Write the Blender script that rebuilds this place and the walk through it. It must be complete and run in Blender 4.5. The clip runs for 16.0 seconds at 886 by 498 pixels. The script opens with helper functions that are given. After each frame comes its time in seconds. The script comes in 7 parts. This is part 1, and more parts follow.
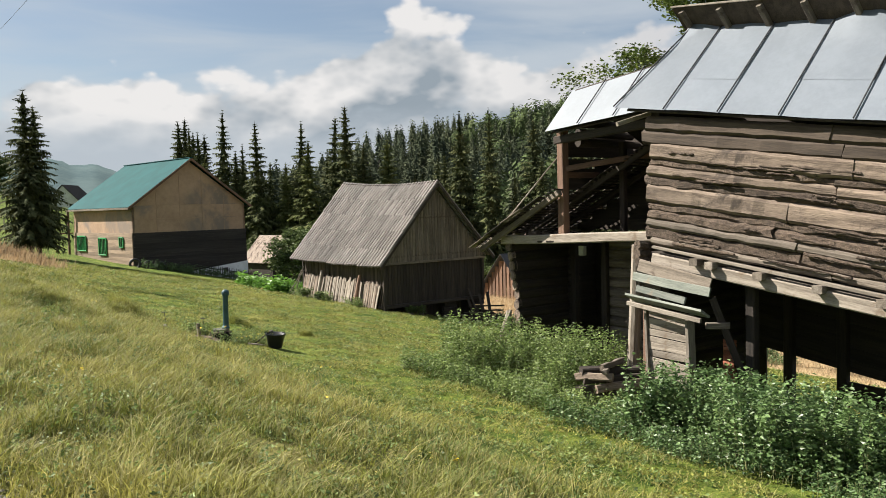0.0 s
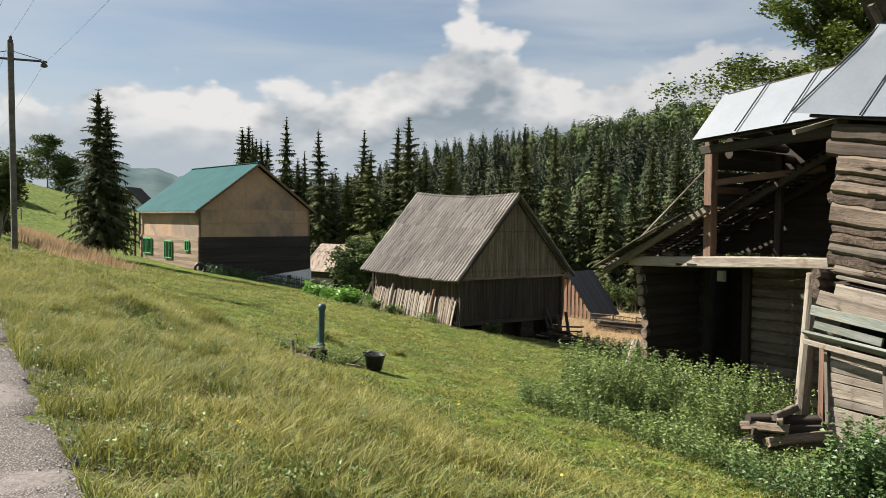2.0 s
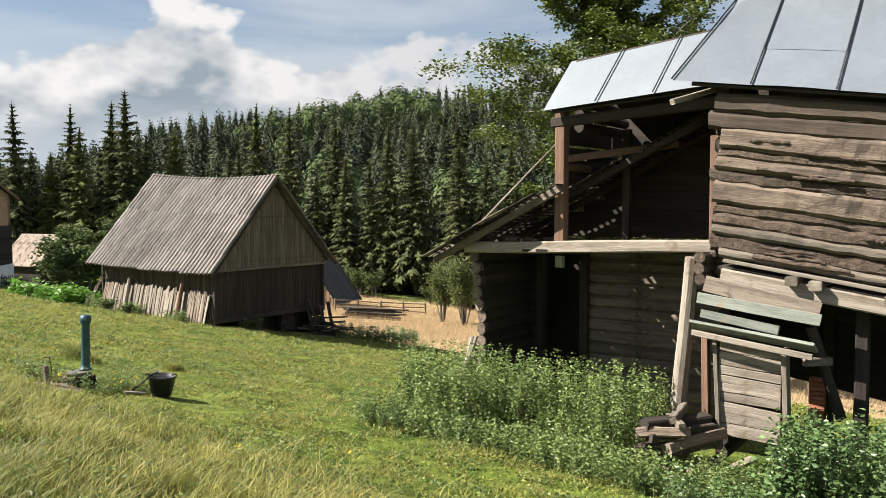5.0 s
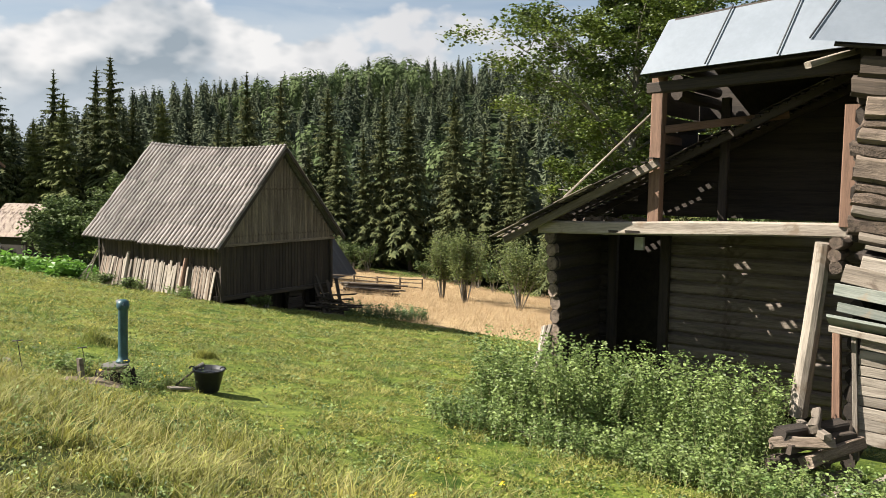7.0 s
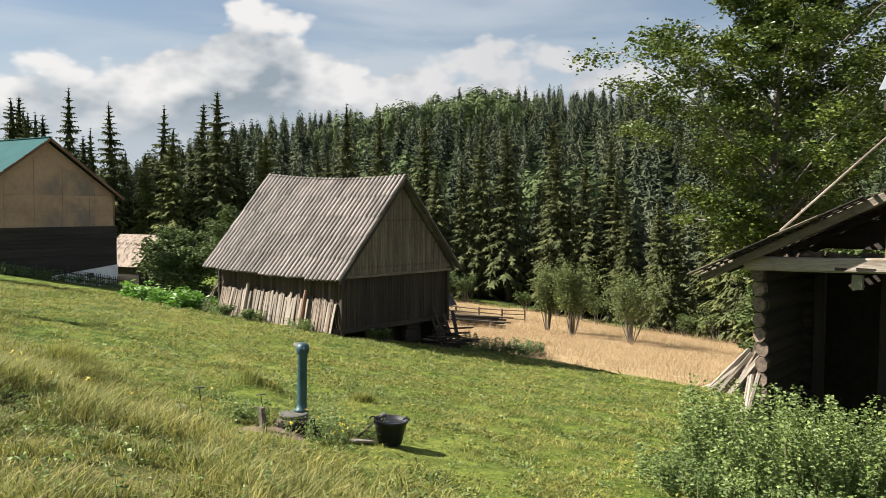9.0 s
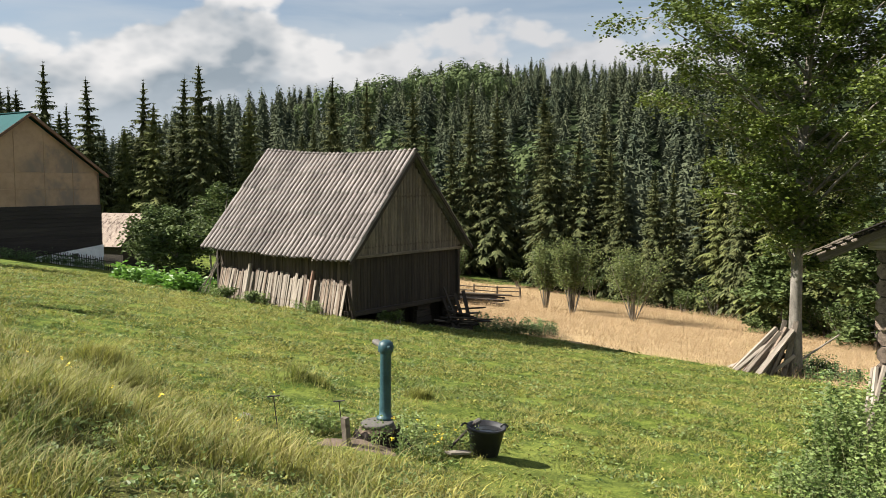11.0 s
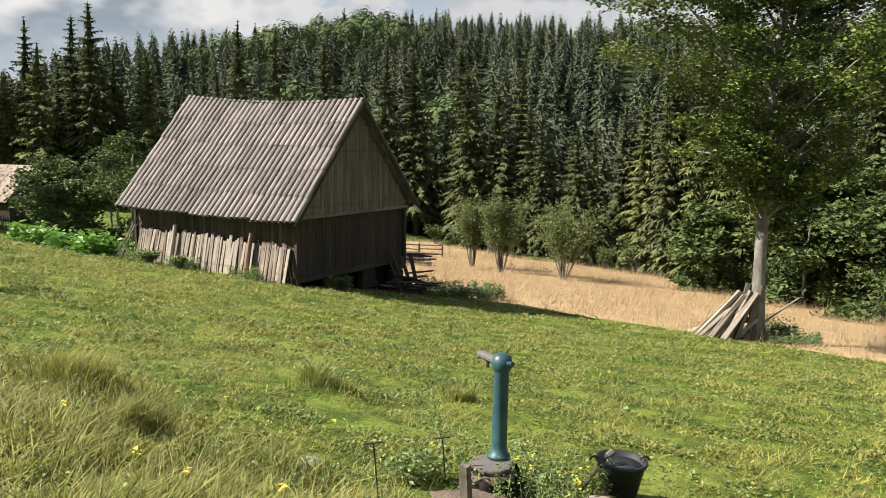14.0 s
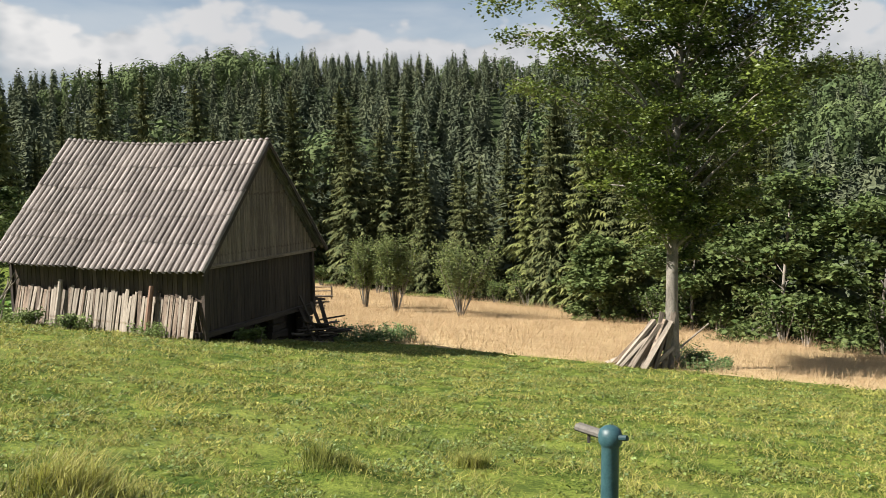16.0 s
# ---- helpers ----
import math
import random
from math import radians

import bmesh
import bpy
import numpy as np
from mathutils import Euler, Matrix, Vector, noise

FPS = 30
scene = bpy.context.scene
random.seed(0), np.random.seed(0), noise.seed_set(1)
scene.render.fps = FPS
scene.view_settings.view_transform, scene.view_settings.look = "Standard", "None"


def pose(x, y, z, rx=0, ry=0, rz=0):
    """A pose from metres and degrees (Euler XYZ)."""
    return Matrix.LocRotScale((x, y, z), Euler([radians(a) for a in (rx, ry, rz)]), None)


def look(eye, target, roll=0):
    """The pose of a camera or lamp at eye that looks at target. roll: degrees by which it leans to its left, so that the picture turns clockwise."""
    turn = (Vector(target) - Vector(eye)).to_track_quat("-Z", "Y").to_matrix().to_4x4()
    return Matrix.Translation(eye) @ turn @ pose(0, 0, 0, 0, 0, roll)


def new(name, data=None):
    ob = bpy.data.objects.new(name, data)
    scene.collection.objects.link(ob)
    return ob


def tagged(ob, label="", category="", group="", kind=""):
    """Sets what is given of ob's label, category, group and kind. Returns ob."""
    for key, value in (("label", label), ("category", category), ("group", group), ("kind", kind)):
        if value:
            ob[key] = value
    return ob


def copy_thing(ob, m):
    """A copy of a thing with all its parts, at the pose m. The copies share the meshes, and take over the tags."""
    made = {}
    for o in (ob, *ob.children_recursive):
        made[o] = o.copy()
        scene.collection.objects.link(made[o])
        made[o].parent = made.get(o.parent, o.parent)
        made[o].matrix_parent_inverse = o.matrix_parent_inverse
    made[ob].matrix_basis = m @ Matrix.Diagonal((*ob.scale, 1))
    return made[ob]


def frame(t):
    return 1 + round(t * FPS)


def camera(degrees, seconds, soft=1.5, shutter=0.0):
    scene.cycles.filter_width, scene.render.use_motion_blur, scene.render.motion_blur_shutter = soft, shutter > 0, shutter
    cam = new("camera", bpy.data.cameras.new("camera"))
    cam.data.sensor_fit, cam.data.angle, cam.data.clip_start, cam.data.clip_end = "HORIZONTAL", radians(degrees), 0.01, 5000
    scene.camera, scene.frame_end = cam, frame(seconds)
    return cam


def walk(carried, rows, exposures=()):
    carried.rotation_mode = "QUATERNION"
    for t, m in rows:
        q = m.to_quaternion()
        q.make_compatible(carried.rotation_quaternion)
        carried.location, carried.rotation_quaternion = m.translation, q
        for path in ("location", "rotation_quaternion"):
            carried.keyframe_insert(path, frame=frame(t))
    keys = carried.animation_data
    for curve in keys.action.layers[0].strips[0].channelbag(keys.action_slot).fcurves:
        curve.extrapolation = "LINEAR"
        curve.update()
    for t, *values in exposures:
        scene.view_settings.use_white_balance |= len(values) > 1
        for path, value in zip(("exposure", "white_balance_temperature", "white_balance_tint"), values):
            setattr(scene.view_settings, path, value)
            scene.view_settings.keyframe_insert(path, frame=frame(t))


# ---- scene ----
cam = camera(57.61, 16.0, 0.6)
PATH = [
    (0.0, 0.000, 0.000, 1.601, -37.55, -3.08, -1.52),
    (0.5, 0.057, 0.767, 1.593, -28.05, -1.94, -1.09),
    (1.0, 0.066, 1.463, 1.579, -28.71, -1.39, -0.09),
    (1.5, 0.006, 2.122, 1.574, -29.00, -0.54, -1.71),
    (2.0, -0.102, 2.783, 1.585, -34.06, -2.09, 0.44),
    (2.5, -0.143, 3.394, 1.601, -38.77, -2.33, -0.21),
    (3.0, -0.067, 4.112, 1.605, -42.34, -0.97, -1.57),
    (3.5, 0.046, 4.742, 1.598, -49.85, -1.12, -0.84),
    (4.0, 0.169, 5.389, 1.578, -53.41, -1.58, -0.05),
    (4.5, 0.297, 6.044, 1.553, -54.29, -2.26, 0.01),
    (5.0, 0.423, 6.700, 1.526, -53.74, -3.11, -0.03),
    (5.5, 0.539, 7.349, 1.503, -53.03, -4.03, 0.16),
    (6.0, 0.638, 7.983, 1.489, -53.42, -4.96, 1.69),
    (6.5, 0.715, 8.593, 1.497, -56.16, -5.82, 1.16),
    (7.0, 0.806, 9.195, 1.522, -55.09, -4.96, 0.70),
    (7.5, 0.764, 9.810, 1.529, -52.29, -3.91, 1.04),
    (8.0, 0.757, 10.331, 1.534, -50.46, -3.36, 0.57),
    (8.5, 0.772, 10.902, 1.553, -49.42, -3.06, 0.27),
    (9.0, 0.762, 11.475, 1.559, -49.04, -2.96, 0.34),
    (9.5, 0.780, 12.070, 1.556, -49.01, -3.22, 0.03),
    (10.0, 0.824, 12.682, 1.549, -49.29, -3.70, -0.00),
    (10.5, 0.894, 13.304, 1.540, -49.85, -4.23, 0.01),
    (11.0, 0.988, 13.931, 1.533, -50.67, -4.67, -0.05),
    (11.5, 1.104, 14.559, 1.529, -51.71, -4.87, -0.58),
    (12.0, 1.243, 15.181, 1.535, -52.94, -4.67, -0.63),
    (12.5, 1.453, 15.792, 1.542, -56.60, -7.37, 0.02),
    (13.0, 1.611, 16.402, 1.541, -57.80, -8.09, 0.69),
    (13.5, 1.743, 17.043, 1.543, -57.96, -8.24, 0.69),
    (14.0, 1.812, 17.657, 1.562, -58.09, -7.92, 0.75),
    (14.5, 1.841, 18.242, 1.590, -57.65, -6.87, 0.90),
    (15.0, 1.944, 18.886, 1.614, -57.22, -6.00, 0.43),
    (15.5, 1.848, 19.480, 1.609, -60.21, -5.18, -0.37),
    (16.0, 1.905, 19.959, 1.632, -67.39, -5.33, -0.69),
]
walk(cam, [(t, pose(x, y, z, 90 + pitch, 0, yaw) @ pose(0, 0, 0, 0, 0, roll)) for t, x, y, z, yaw, pitch, roll in PATH],
     [(0.0, 1.28), (1.5, 1.22), (3.5, 1.32), (6.0, 1.45), (7.0, 1.45), (9.0, 1.36), (12.0, 1.33), (16.0, 1.30)])

# ---------------- world, sun, exposure ----------------
SUN_TO = Vector((-0.60, 0.80, 0.0)).normalized() * math.cos(radians(42.5)) + Vector((0, 0, math.sin(radians(42.5))))
world = bpy.data.worlds.new("sky")
scene.world = world
world.use_nodes = True


class Nodes:
    """Small builder for node trees."""

    def __init__(self, tree):
        self.t = tree
        tree.nodes.clear()

    def add(self, kind):
        return self.t.nodes.new(kind)

    def wire(self, val, sock):
        if isinstance(val, bpy.types.NodeSocket):
            self.t.links.new(val, sock)
        else:
            sock.default_value = val

    def math(self, op, a, b=0.0, c=0.0, clamp=False):
        n = self.add("ShaderNodeMath")
        n.operation, n.use_clamp = op, clamp
        for v, s in zip((a, b, c), n.inputs):
            self.wire(v, s)
        return n.outputs[0]

    def step(self, x, lo, hi, a=0.0, b=1.0):
        n = self.add("ShaderNodeMapRange")
        n.interpolation_type = "SMOOTHSTEP"
        for v, s in zip((x, lo, hi, a, b), n.inputs):
            self.wire(v, s)
        return n.outputs[0]

    def noise(self, vec, scale, detail=4.0, rough=0.55, dist=0.0):
        n = self.add("ShaderNodeTexNoise")
        self.wire(vec, n.inputs["Vector"])
        self.wire(scale, n.inputs["Scale"])
        n.inputs["Detail"].default_value = detail
        n.inputs["Roughness"].default_value = rough
        n.inputs["Distortion"].default_value = dist
        return n.outputs["Fac"]

    def mix(self, fac, a, b, blend="MIX"):
        n = self.add("ShaderNodeMix")
        n.data_type, n.blend_type = "RGBA", blend
        self.wire(fac, n.inputs[0])
        self.wire(a, n.inputs[6])
        self.wire(b, n.inputs[7])
        return n.outputs[2]

    def mapping(self, vec, scale=(1, 1, 1), loc=(0, 0, 0)):
        n = self.add("ShaderNodeMapping")
        self.wire(vec, n.inputs["Vector"])
        self.wire(loc, n.inputs["Location"])
        n.inputs["Scale"].default_value = scale
        return n.outputs[0]


def build_sky():
    n = Nodes(world.node_tree)
    sky = n.add("ShaderNodeTexSky")
    sky.sky_type, sky.sun_disc = "NISHITA", False
    sky.sun_elevation, sky.sun_rotation = radians(41), radians(323)
    sky.air_density, sky.dust_density, sky.ozone_density = 1.0, 0.6, 1.2
    co = n.add("ShaderNodeTexCoord").outputs["Generated"]
    sep = n.add("ShaderNodeSeparateXYZ")
    n.wire(co, sep.inputs[0])
    x, y, z = sep.outputs
    az = n.math("ARCTAN2", x, y)
    p = n.add("ShaderNodeCombineXYZ")
    n.wire(n.math("MULTIPLY", az, 1.0), p.inputs[0])
    n.wire(n.math("MULTIPLY", z, 1.7), p.inputs[1])
    q = p.outputs[0]
    def billow(vec):
        """Rounded heaps: soft cells broken up by finer ones."""
        v = n.add("ShaderNodeTexVoronoi")
        v.feature = "SMOOTH_F1"
        n.wire(vec, v.inputs["Vector"])
        v.inputs["Scale"].default_value = 11.0
        v.inputs["Detail"].default_value = 3.0
        v.inputs["Roughness"].default_value = 0.5
        v.inputs["Smoothness"].default_value = 0.6
        return n.math("SUBTRACT", 0.75, v.outputs["Distance"])

    big = n.noise(q, 7.0, 8.0, 0.55, 0.2)
    heap = billow(q)
    lit = billow(n.mapping(q, loc=(0.014, -0.022, 0)))
    wide = n.noise(n.mapping(q, loc=(3.1, 1.7, 0)), 2.6, 3.0, 0.5)

    def bump(centre, width, amp):
        d = n.math("DIVIDE", n.math("SUBTRACT", az, centre), width)
        return n.math("MULTIPLY", n.math("EXPONENT", n.math("MULTIPLY", n.math("MULTIPLY", d, d), -1.0)), amp)

    top = n.math("ADD", bump(0.630, 0.058, 0.076), bump(0.62, 0.20, 0.025))
    top = n.math("ADD", top, n.math("MULTIPLY", wide, 0.05))
    top = n.math("ADD", top, 0.168)
    top = n.math("ADD", top, n.step(az, 0.72, 0.92, 0.0, 0.030))
    rag = n.math("ADD", n.math("MULTIPLY", n.math("SUBTRACT", heap, 0.45), 0.075), n.math("MULTIPLY", n.math("SUBTRACT", big, 0.5), 0.08))
    below = n.math("SUBTRACT", n.math("ADD", top, rag), z)
    dens = n.math("MULTIPLY", n.step(below, -0.004, 0.016), n.step(big, 0.25, 0.42, 0.55, 1.0))
    relief = n.math("ADD", n.math("MULTIPLY", n.math("SUBTRACT", heap, lit), 1.5), n.math("MULTIPLY", n.math("SUBTRACT", big, 0.5), 1.5))
    # crowns white, bases grey, paler again low down where the air is thick
    crown = n.step(below, 0.01, 0.10, 1.0, 0.0)
    shade = n.math("ADD", n.math("MULTIPLY", crown, 0.82), n.math("ADD", relief, 0.12), clamp=True)
    cloud = n.mix(shade, (0.335, 0.395, 0.45, 1), (0.93, 0.91, 0.895, 1))
    cloud = n.mix(n.step(az, 0.66, 0.95, 0.0, 0.5), cloud, (0.53, 0.55, 0.59, 1))
    haze = n.step(n.math("ADD", z, n.math("MULTIPLY", n.math("SUBTRACT", big, 0.5), 0.10)), 0.125, 0.065)
    cloud = n.mix(n.math("MULTIPLY", haze, 0.85), cloud, (0.56, 0.62, 0.68, 1))
    # thin veil above the cumulus
    veil = n.noise(n.mapping(q, scale=(1.0, 3.2, 1.0), loc=(7, 2, 0)), 3.0, 5.0, 0.5, 0.4)
    veil = n.step(veil, 0.28, 0.72, 0.15, 0.78)
    blue = n.add("ShaderNodeVectorMath")
    blue.operation = "SCALE"
    n.wire(sky.outputs[0], blue.inputs[0])
    blue.inputs[3].default_value = 0.105
    col = n.mix(veil, blue.outputs[0], (0.64, 0.69, 0.74, 1))
    col = n.mix(n.math("MULTIPLY", dens, 0.97), col, cloud)
    bg = n.add("ShaderNodeBackground")
    n.wire(col, bg.inputs[0])
    bg.inputs[1].default_value = 0.38
    out = n.add("ShaderNodeOutputWorld")
    n.wire(bg.outputs[0], out.inputs[0])


build_sky()
sun = new("sun", bpy.data.lights.new("sun", "SUN"))
sun.data.energy, sun.data.angle, sun.data.color = 5.0, radians(0.6), (1.0, 0.94, 0.84)
sun.matrix_world = look(SUN_TO * 60, (0, 0, 0))


# ---------------- materials ----------------
def surface(name, c1, c2, scale=3.0, rough=0.8, bump=0.3, stretch=(1, 1, 1), c3=None, spots=0.55, metal=0.0,
            fine=8.0, vary=0.25, translucent=0.0, coord="Object", island=False, bump_m=0.02, gloss=None):
    m = bpy.data.materials.new(name)
    m.use_nodes = True
    n = Nodes(m.node_tree)
    co = n.add("ShaderNodeTexCoord").outputs[coord]
    info = n.add("ShaderNodeObjectInfo")
    rnd = n.add("ShaderNodeNewGeometry").outputs["Random Per Island"] if island else info.outputs["Random"]
    off = n.add("ShaderNodeCombineXYZ")
    n.wire(n.math("MULTIPLY", info.outputs["Random"], 37.0), off.inputs[0])
    n.wire(n.math("MULTIPLY", info.outputs["Random"], 53.0), off.inputs[1])
    vec = n.mapping(co, scale=stretch, loc=off.outputs[0])
    broad = n.noise(vec, scale, 3.0, 0.55, 0.4)
    grain = n.noise(vec, scale * fine, 5.0, 0.65)
    mixed = n.math("ADD", n.math("MULTIPLY", broad, 0.55), n.math("MULTIPLY", grain, 0.45))
    col = n.mix(n.step(mixed, 0.33, 0.67), (*c1, 1), (*c2, 1))
    if c3:
        patch = n.noise(n.mapping(co, loc=(5, 9, 2)), scale * 0.45, 5.0, 0.62, 0.5)
        col = n.mix(n.step(patch, spots, spots + 0.12), col, (*c3, 1))
    hsv = n.add("ShaderNodeHueSaturation")
    n.wire(n.math("ADD", n.math("MULTIPLY", rnd, 2 * vary), 1.0 - vary), hsv.inputs["Value"])
    n.wire(col, hsv.inputs["Color"])
    col = hsv.outputs[0]
    b = n.add("ShaderNodeBsdfPrincipled")
    n.wire(col, b.inputs["Base Color"])
    n.wire(n.math("ADD", n.math("MULTIPLY", grain, 0.2), rough - 0.1, clamp=True), b.inputs["Roughness"])
    b.inputs["Metallic"].default_value = metal
    if gloss is not None:
        b.inputs["Specular IOR Level"].default_value = gloss
    if bump:
        bp = n.add("ShaderNodeBump")
        bp.inputs["Strength"].default_value = bump
        bp.inputs["Distance"].default_value = bump_m
        n.wire(mixed, bp.inputs["Height"])
        n.wire(bp.outputs[0], b.inputs["Normal"])
    out = n.add("ShaderNodeOutputMaterial")
    if translucent:
        tr = n.add("ShaderNodeBsdfTranslucent")
        n.wire(col, tr.inputs[0])
        ms = n.add("ShaderNodeMixShader")
        ms.inputs[0].default_value = translucent
        n.wire(b.outputs[0], ms.inputs[1])
        n.wire(tr.outputs[0], ms.inputs[2])
        n.wire(ms.outputs[0], out.inputs[0])
    else:
        n.wire(b.outputs[0], out.inputs[0])
    return m


GRAIN = (0.12, 1.6, 1.6)
M_WOOD_PALE = surface("weathered_wood_pale", (0.14, 0.115, 0.09), (0.34, 0.293, 0.24), 5, 0.85, 0.8, GRAIN, (0.16, 0.12, 0.085), 0.56)
M_WOOD_GREY = surface("weathered_wood_grey", (0.075, 0.06, 0.046), (0.20, 0.165, 0.13), 5, 0.88, 0.8, GRAIN, (0.08, 0.06, 0.045), 0.58)
# old wood taken down to near black, with shade painted into the colour
M_WOOD_DARK_SHADE = surface("dark_old_wood_with_shade", (0.017, 0.013, 0.010), (0.05, 0.037, 0.028), 5, 0.88, 0.8, GRAIN)
M_WOOD_RED = surface("planed_brown_wood", (0.09, 0.05, 0.032), (0.20, 0.115, 0.075), 5, 0.8, 0.5, GRAIN)
M_WOOD_GREEN = surface("mossy_green_board", (0.11, 0.125, 0.105), (0.24, 0.25, 0.215), 5, 0.85, 0.6, GRAIN, (0.22, 0.18, 0.13), 0.57)
M_LOG = surface("barn_log_wood", (0.080, 0.057, 0.042), (0.265, 0.203, 0.153), 6, 0.88, 1.0, GRAIN, (0.06, 0.044, 0.033), 0.55, vary=0.3, bump_m=0.03)
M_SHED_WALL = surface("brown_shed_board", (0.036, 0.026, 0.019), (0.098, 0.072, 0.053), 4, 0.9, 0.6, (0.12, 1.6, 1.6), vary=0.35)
M_CLAY = surface("clay_chinking", (0.050, 0.036, 0.026), (0.150, 0.108, 0.080), 13, 0.95, 1.0, (0.7, 1, 1), (0.05, 0.036, 0.027), 0.6, bump_m=0.08, fine=5)
M_SHAKE = surface("grey_roof_board", (0.105, 0.090, 0.082), (0.315, 0.28, 0.26), 4, 0.88, 0.6, (0.10, 1.3, 0.10), (0.07, 0.058, 0.052), 0.58, vary=0.18)
M_TIN = surface("galvanised_sheet", (0.130, 0.150, 0.175), (0.160, 0.182, 0.210), 1.2, 0.55, 0.12, (1, 1, 1), (0.148, 0.165, 0.185), 0.58, metal=0.0, vary=0.07)
M_SEAM = surface("dark_seam", (0.03, 0.03, 0.035), (0.07, 0.07, 0.075), 6, 0.6, 0.2)
M_TEAL = surface("teal_sheet_roof", (0.005, 0.052, 0.056), (0.008, 0.072, 0.076), 0.6, 0.8, 0.05, vary=0.03, gloss=0.15)
M_PLY = surface("bare_plywood", (0.31, 0.200, 0.128), (0.43, 0.29, 0.19), 0.35, 0.8, 0.1, (1, 1, 1), (0.22, 0.17, 0.135), 0.48, vary=0.06)
M_PLANK_BROWN = surface("brown_cladding", (0.15, 0.105, 0.07), (0.30, 0.22, 0.155), 2, 0.85, 0.4, GRAIN, (0.10, 0.07, 0.05), 0.6)
M_PLANK_BLACK = surface("black_cladding", (0.022, 0.018, 0.016), (0.05, 0.042, 0.036), 2, 0.9, 0.4, GRAIN)
M_WHITEWASH = surface("whitewashed_plinth", (0.62, 0.63, 0.64), (0.78, 0.79, 0.80), 1.2, 0.9, 0.3, c3=(0.35, 0.33, 0.30), spots=0.62)
M_GREENPAINT = surface("green_paint", (0.02, 0.22, 0.07), (0.04, 0.30, 0.10), 3, 0.5, 0.2)
M_GLASS_DARK = surface("window_glass", (0.01, 0.012, 0.014), (0.02, 0.022, 0.025), 2, 0.12, 0.0, vary=0.02)
M_CONCRETE = surface("grey_concrete", (0.075, 0.068, 0.06), (0.15, 0.14, 0.124), 3, 0.9, 0.5, (1, 1, 0.4), (0.11, 0.10, 0.09), 0.6)
M_IRON = surface("dark_iron", (0.025, 0.024, 0.024), (0.07, 0.06, 0.05), 9, 0.6, 0.3)
M_PUMP = surface("blue_green_cast_iron", (0.014, 0.045, 0.054), (0.032, 0.08, 0.09), 7, 0.45, 0.25, c3=(0.16, 0.15, 0.13), spots=0.68)
M_RUBBER = surface("black_rubber", (0.012, 0.012, 0.014), (0.025, 0.025, 0.028), 8, 0.45, 0.2)
M_WATER = surface("still_water", (0.02, 0.025, 0.03), (0.03, 0.035, 0.04), 2, 0.05, 0.0)
M_TARP = surface("old_dark_tarpaulin", (0.010, 0.008, 0.007), (0.028, 0.022, 0.02), 6, 0.85, 0.6, gloss=0.2)
M_STONE = surface("field_stone", (0.22, 0.20, 0.175), (0.42, 0.39, 0.35), 5, 0.9, 0.8, c3=(0.13, 0.12, 0.10), spots=0.6)
M_EARTH = surface("bare_earth", (0.07, 0.048, 0.035), (0.16, 0.115, 0.085), 4, 0.95, 0.9, bump_m=0.05)
M_BRICK = surface("red_brick", (0.30, 0.10, 0.055), (0.42, 0.17, 0.10), 6, 0.9, 0.5)
M_RUST = surface("rusty_sheet", (0.20, 0.15, 0.115), (0.36, 0.285, 0.225), 3.0, 0.8, 0.3, (1, 1, 1), (0.075, 0.045, 0.03), 0.50, vary=0.15)
M_BARK = surface("beech_bark", (0.085, 0.076, 0.064), (0.235, 0.212, 0.182), 3, 0.9, 0.6, (1, 1, 0.5), (0.09, 0.08, 0.066), 0.6)
M_SPRUCE_BARK = surface("spruce_bark", (0.045, 0.034, 0.026), (0.10, 0.078, 0.06), 4, 0.9, 0.6)
M_SPRUCE = surface("spruce_needles", (0.030, 0.044, 0.020), (0.118, 0.125, 0.050), 0.9, 0.8, 0.0, vary=0.34, translucent=0.05, gloss=0.1, island=True)
M_SPRUCE_LIGHT = surface("young_spruce_needles", (0.056, 0.074, 0.026), (0.165, 0.175, 0.062), 0.8, 0.8, 0.0, vary=0.3, translucent=0.08, gloss=0.1, island=True)
# hillside spruce green made slightly bluer, a little aerial haze in the colour
M_WOODS = surface("far_woods_haze_tinted", (0.041, 0.056, 0.039), (0.112, 0.125, 0.072), 0.05, 0.9, 0.0, vary=0.32, translucent=0.05, island=True, gloss=0.05)
M_WOODS_BROAD = surface("far_broadleaf", (0.060, 0.088, 0.040), (0.112, 0.142, 0.060), 0.05, 0.9, 0.0, vary=0.3, translucent=0.12, island=True, gloss=0.05)
M_LEAF = surface("beech_leaves", (0.030, 0.054, 0.011), (0.140, 0.178, 0.030), 0.5, 0.42, 0.0, vary=0.45, translucent=0.25, island=True, gloss=0.3)
M_BUSH = surface("shrub_leaves", (0.040, 0.068, 0.020), (0.125, 0.160, 0.055), 0.8, 0.6, 0.0, vary=0.4, translucent=0.2, island=True, gloss=0.15)
M_WILLOW = surface("willow_leaves", (0.075, 0.105, 0.035), (0.185, 0.215, 0.080), 0.8, 0.6, 0.0, vary=0.4, translucent=0.25, island=True, gloss=0.15)
M_WEED = surface("nettle_leaves", (0.075, 0.125, 0.030), (0.25, 0.32, 0.10), 1.2, 0.55, 0.0, vary=0.45, translucent=0.35, island=True)
M_NETTLE = surface("dark_nettle_leaves", (0.050, 0.098, 0.030), (0.155, 0.235, 0.082), 1.4, 0.42, 0.0, vary=0.45, translucent=0.25, island=True)
M_STEM = surface("weed_stems", (0.14, 0.16, 0.06), (0.25, 0.24, 0.11), 3, 0.8, 0.0, vary=0.3, island=True)
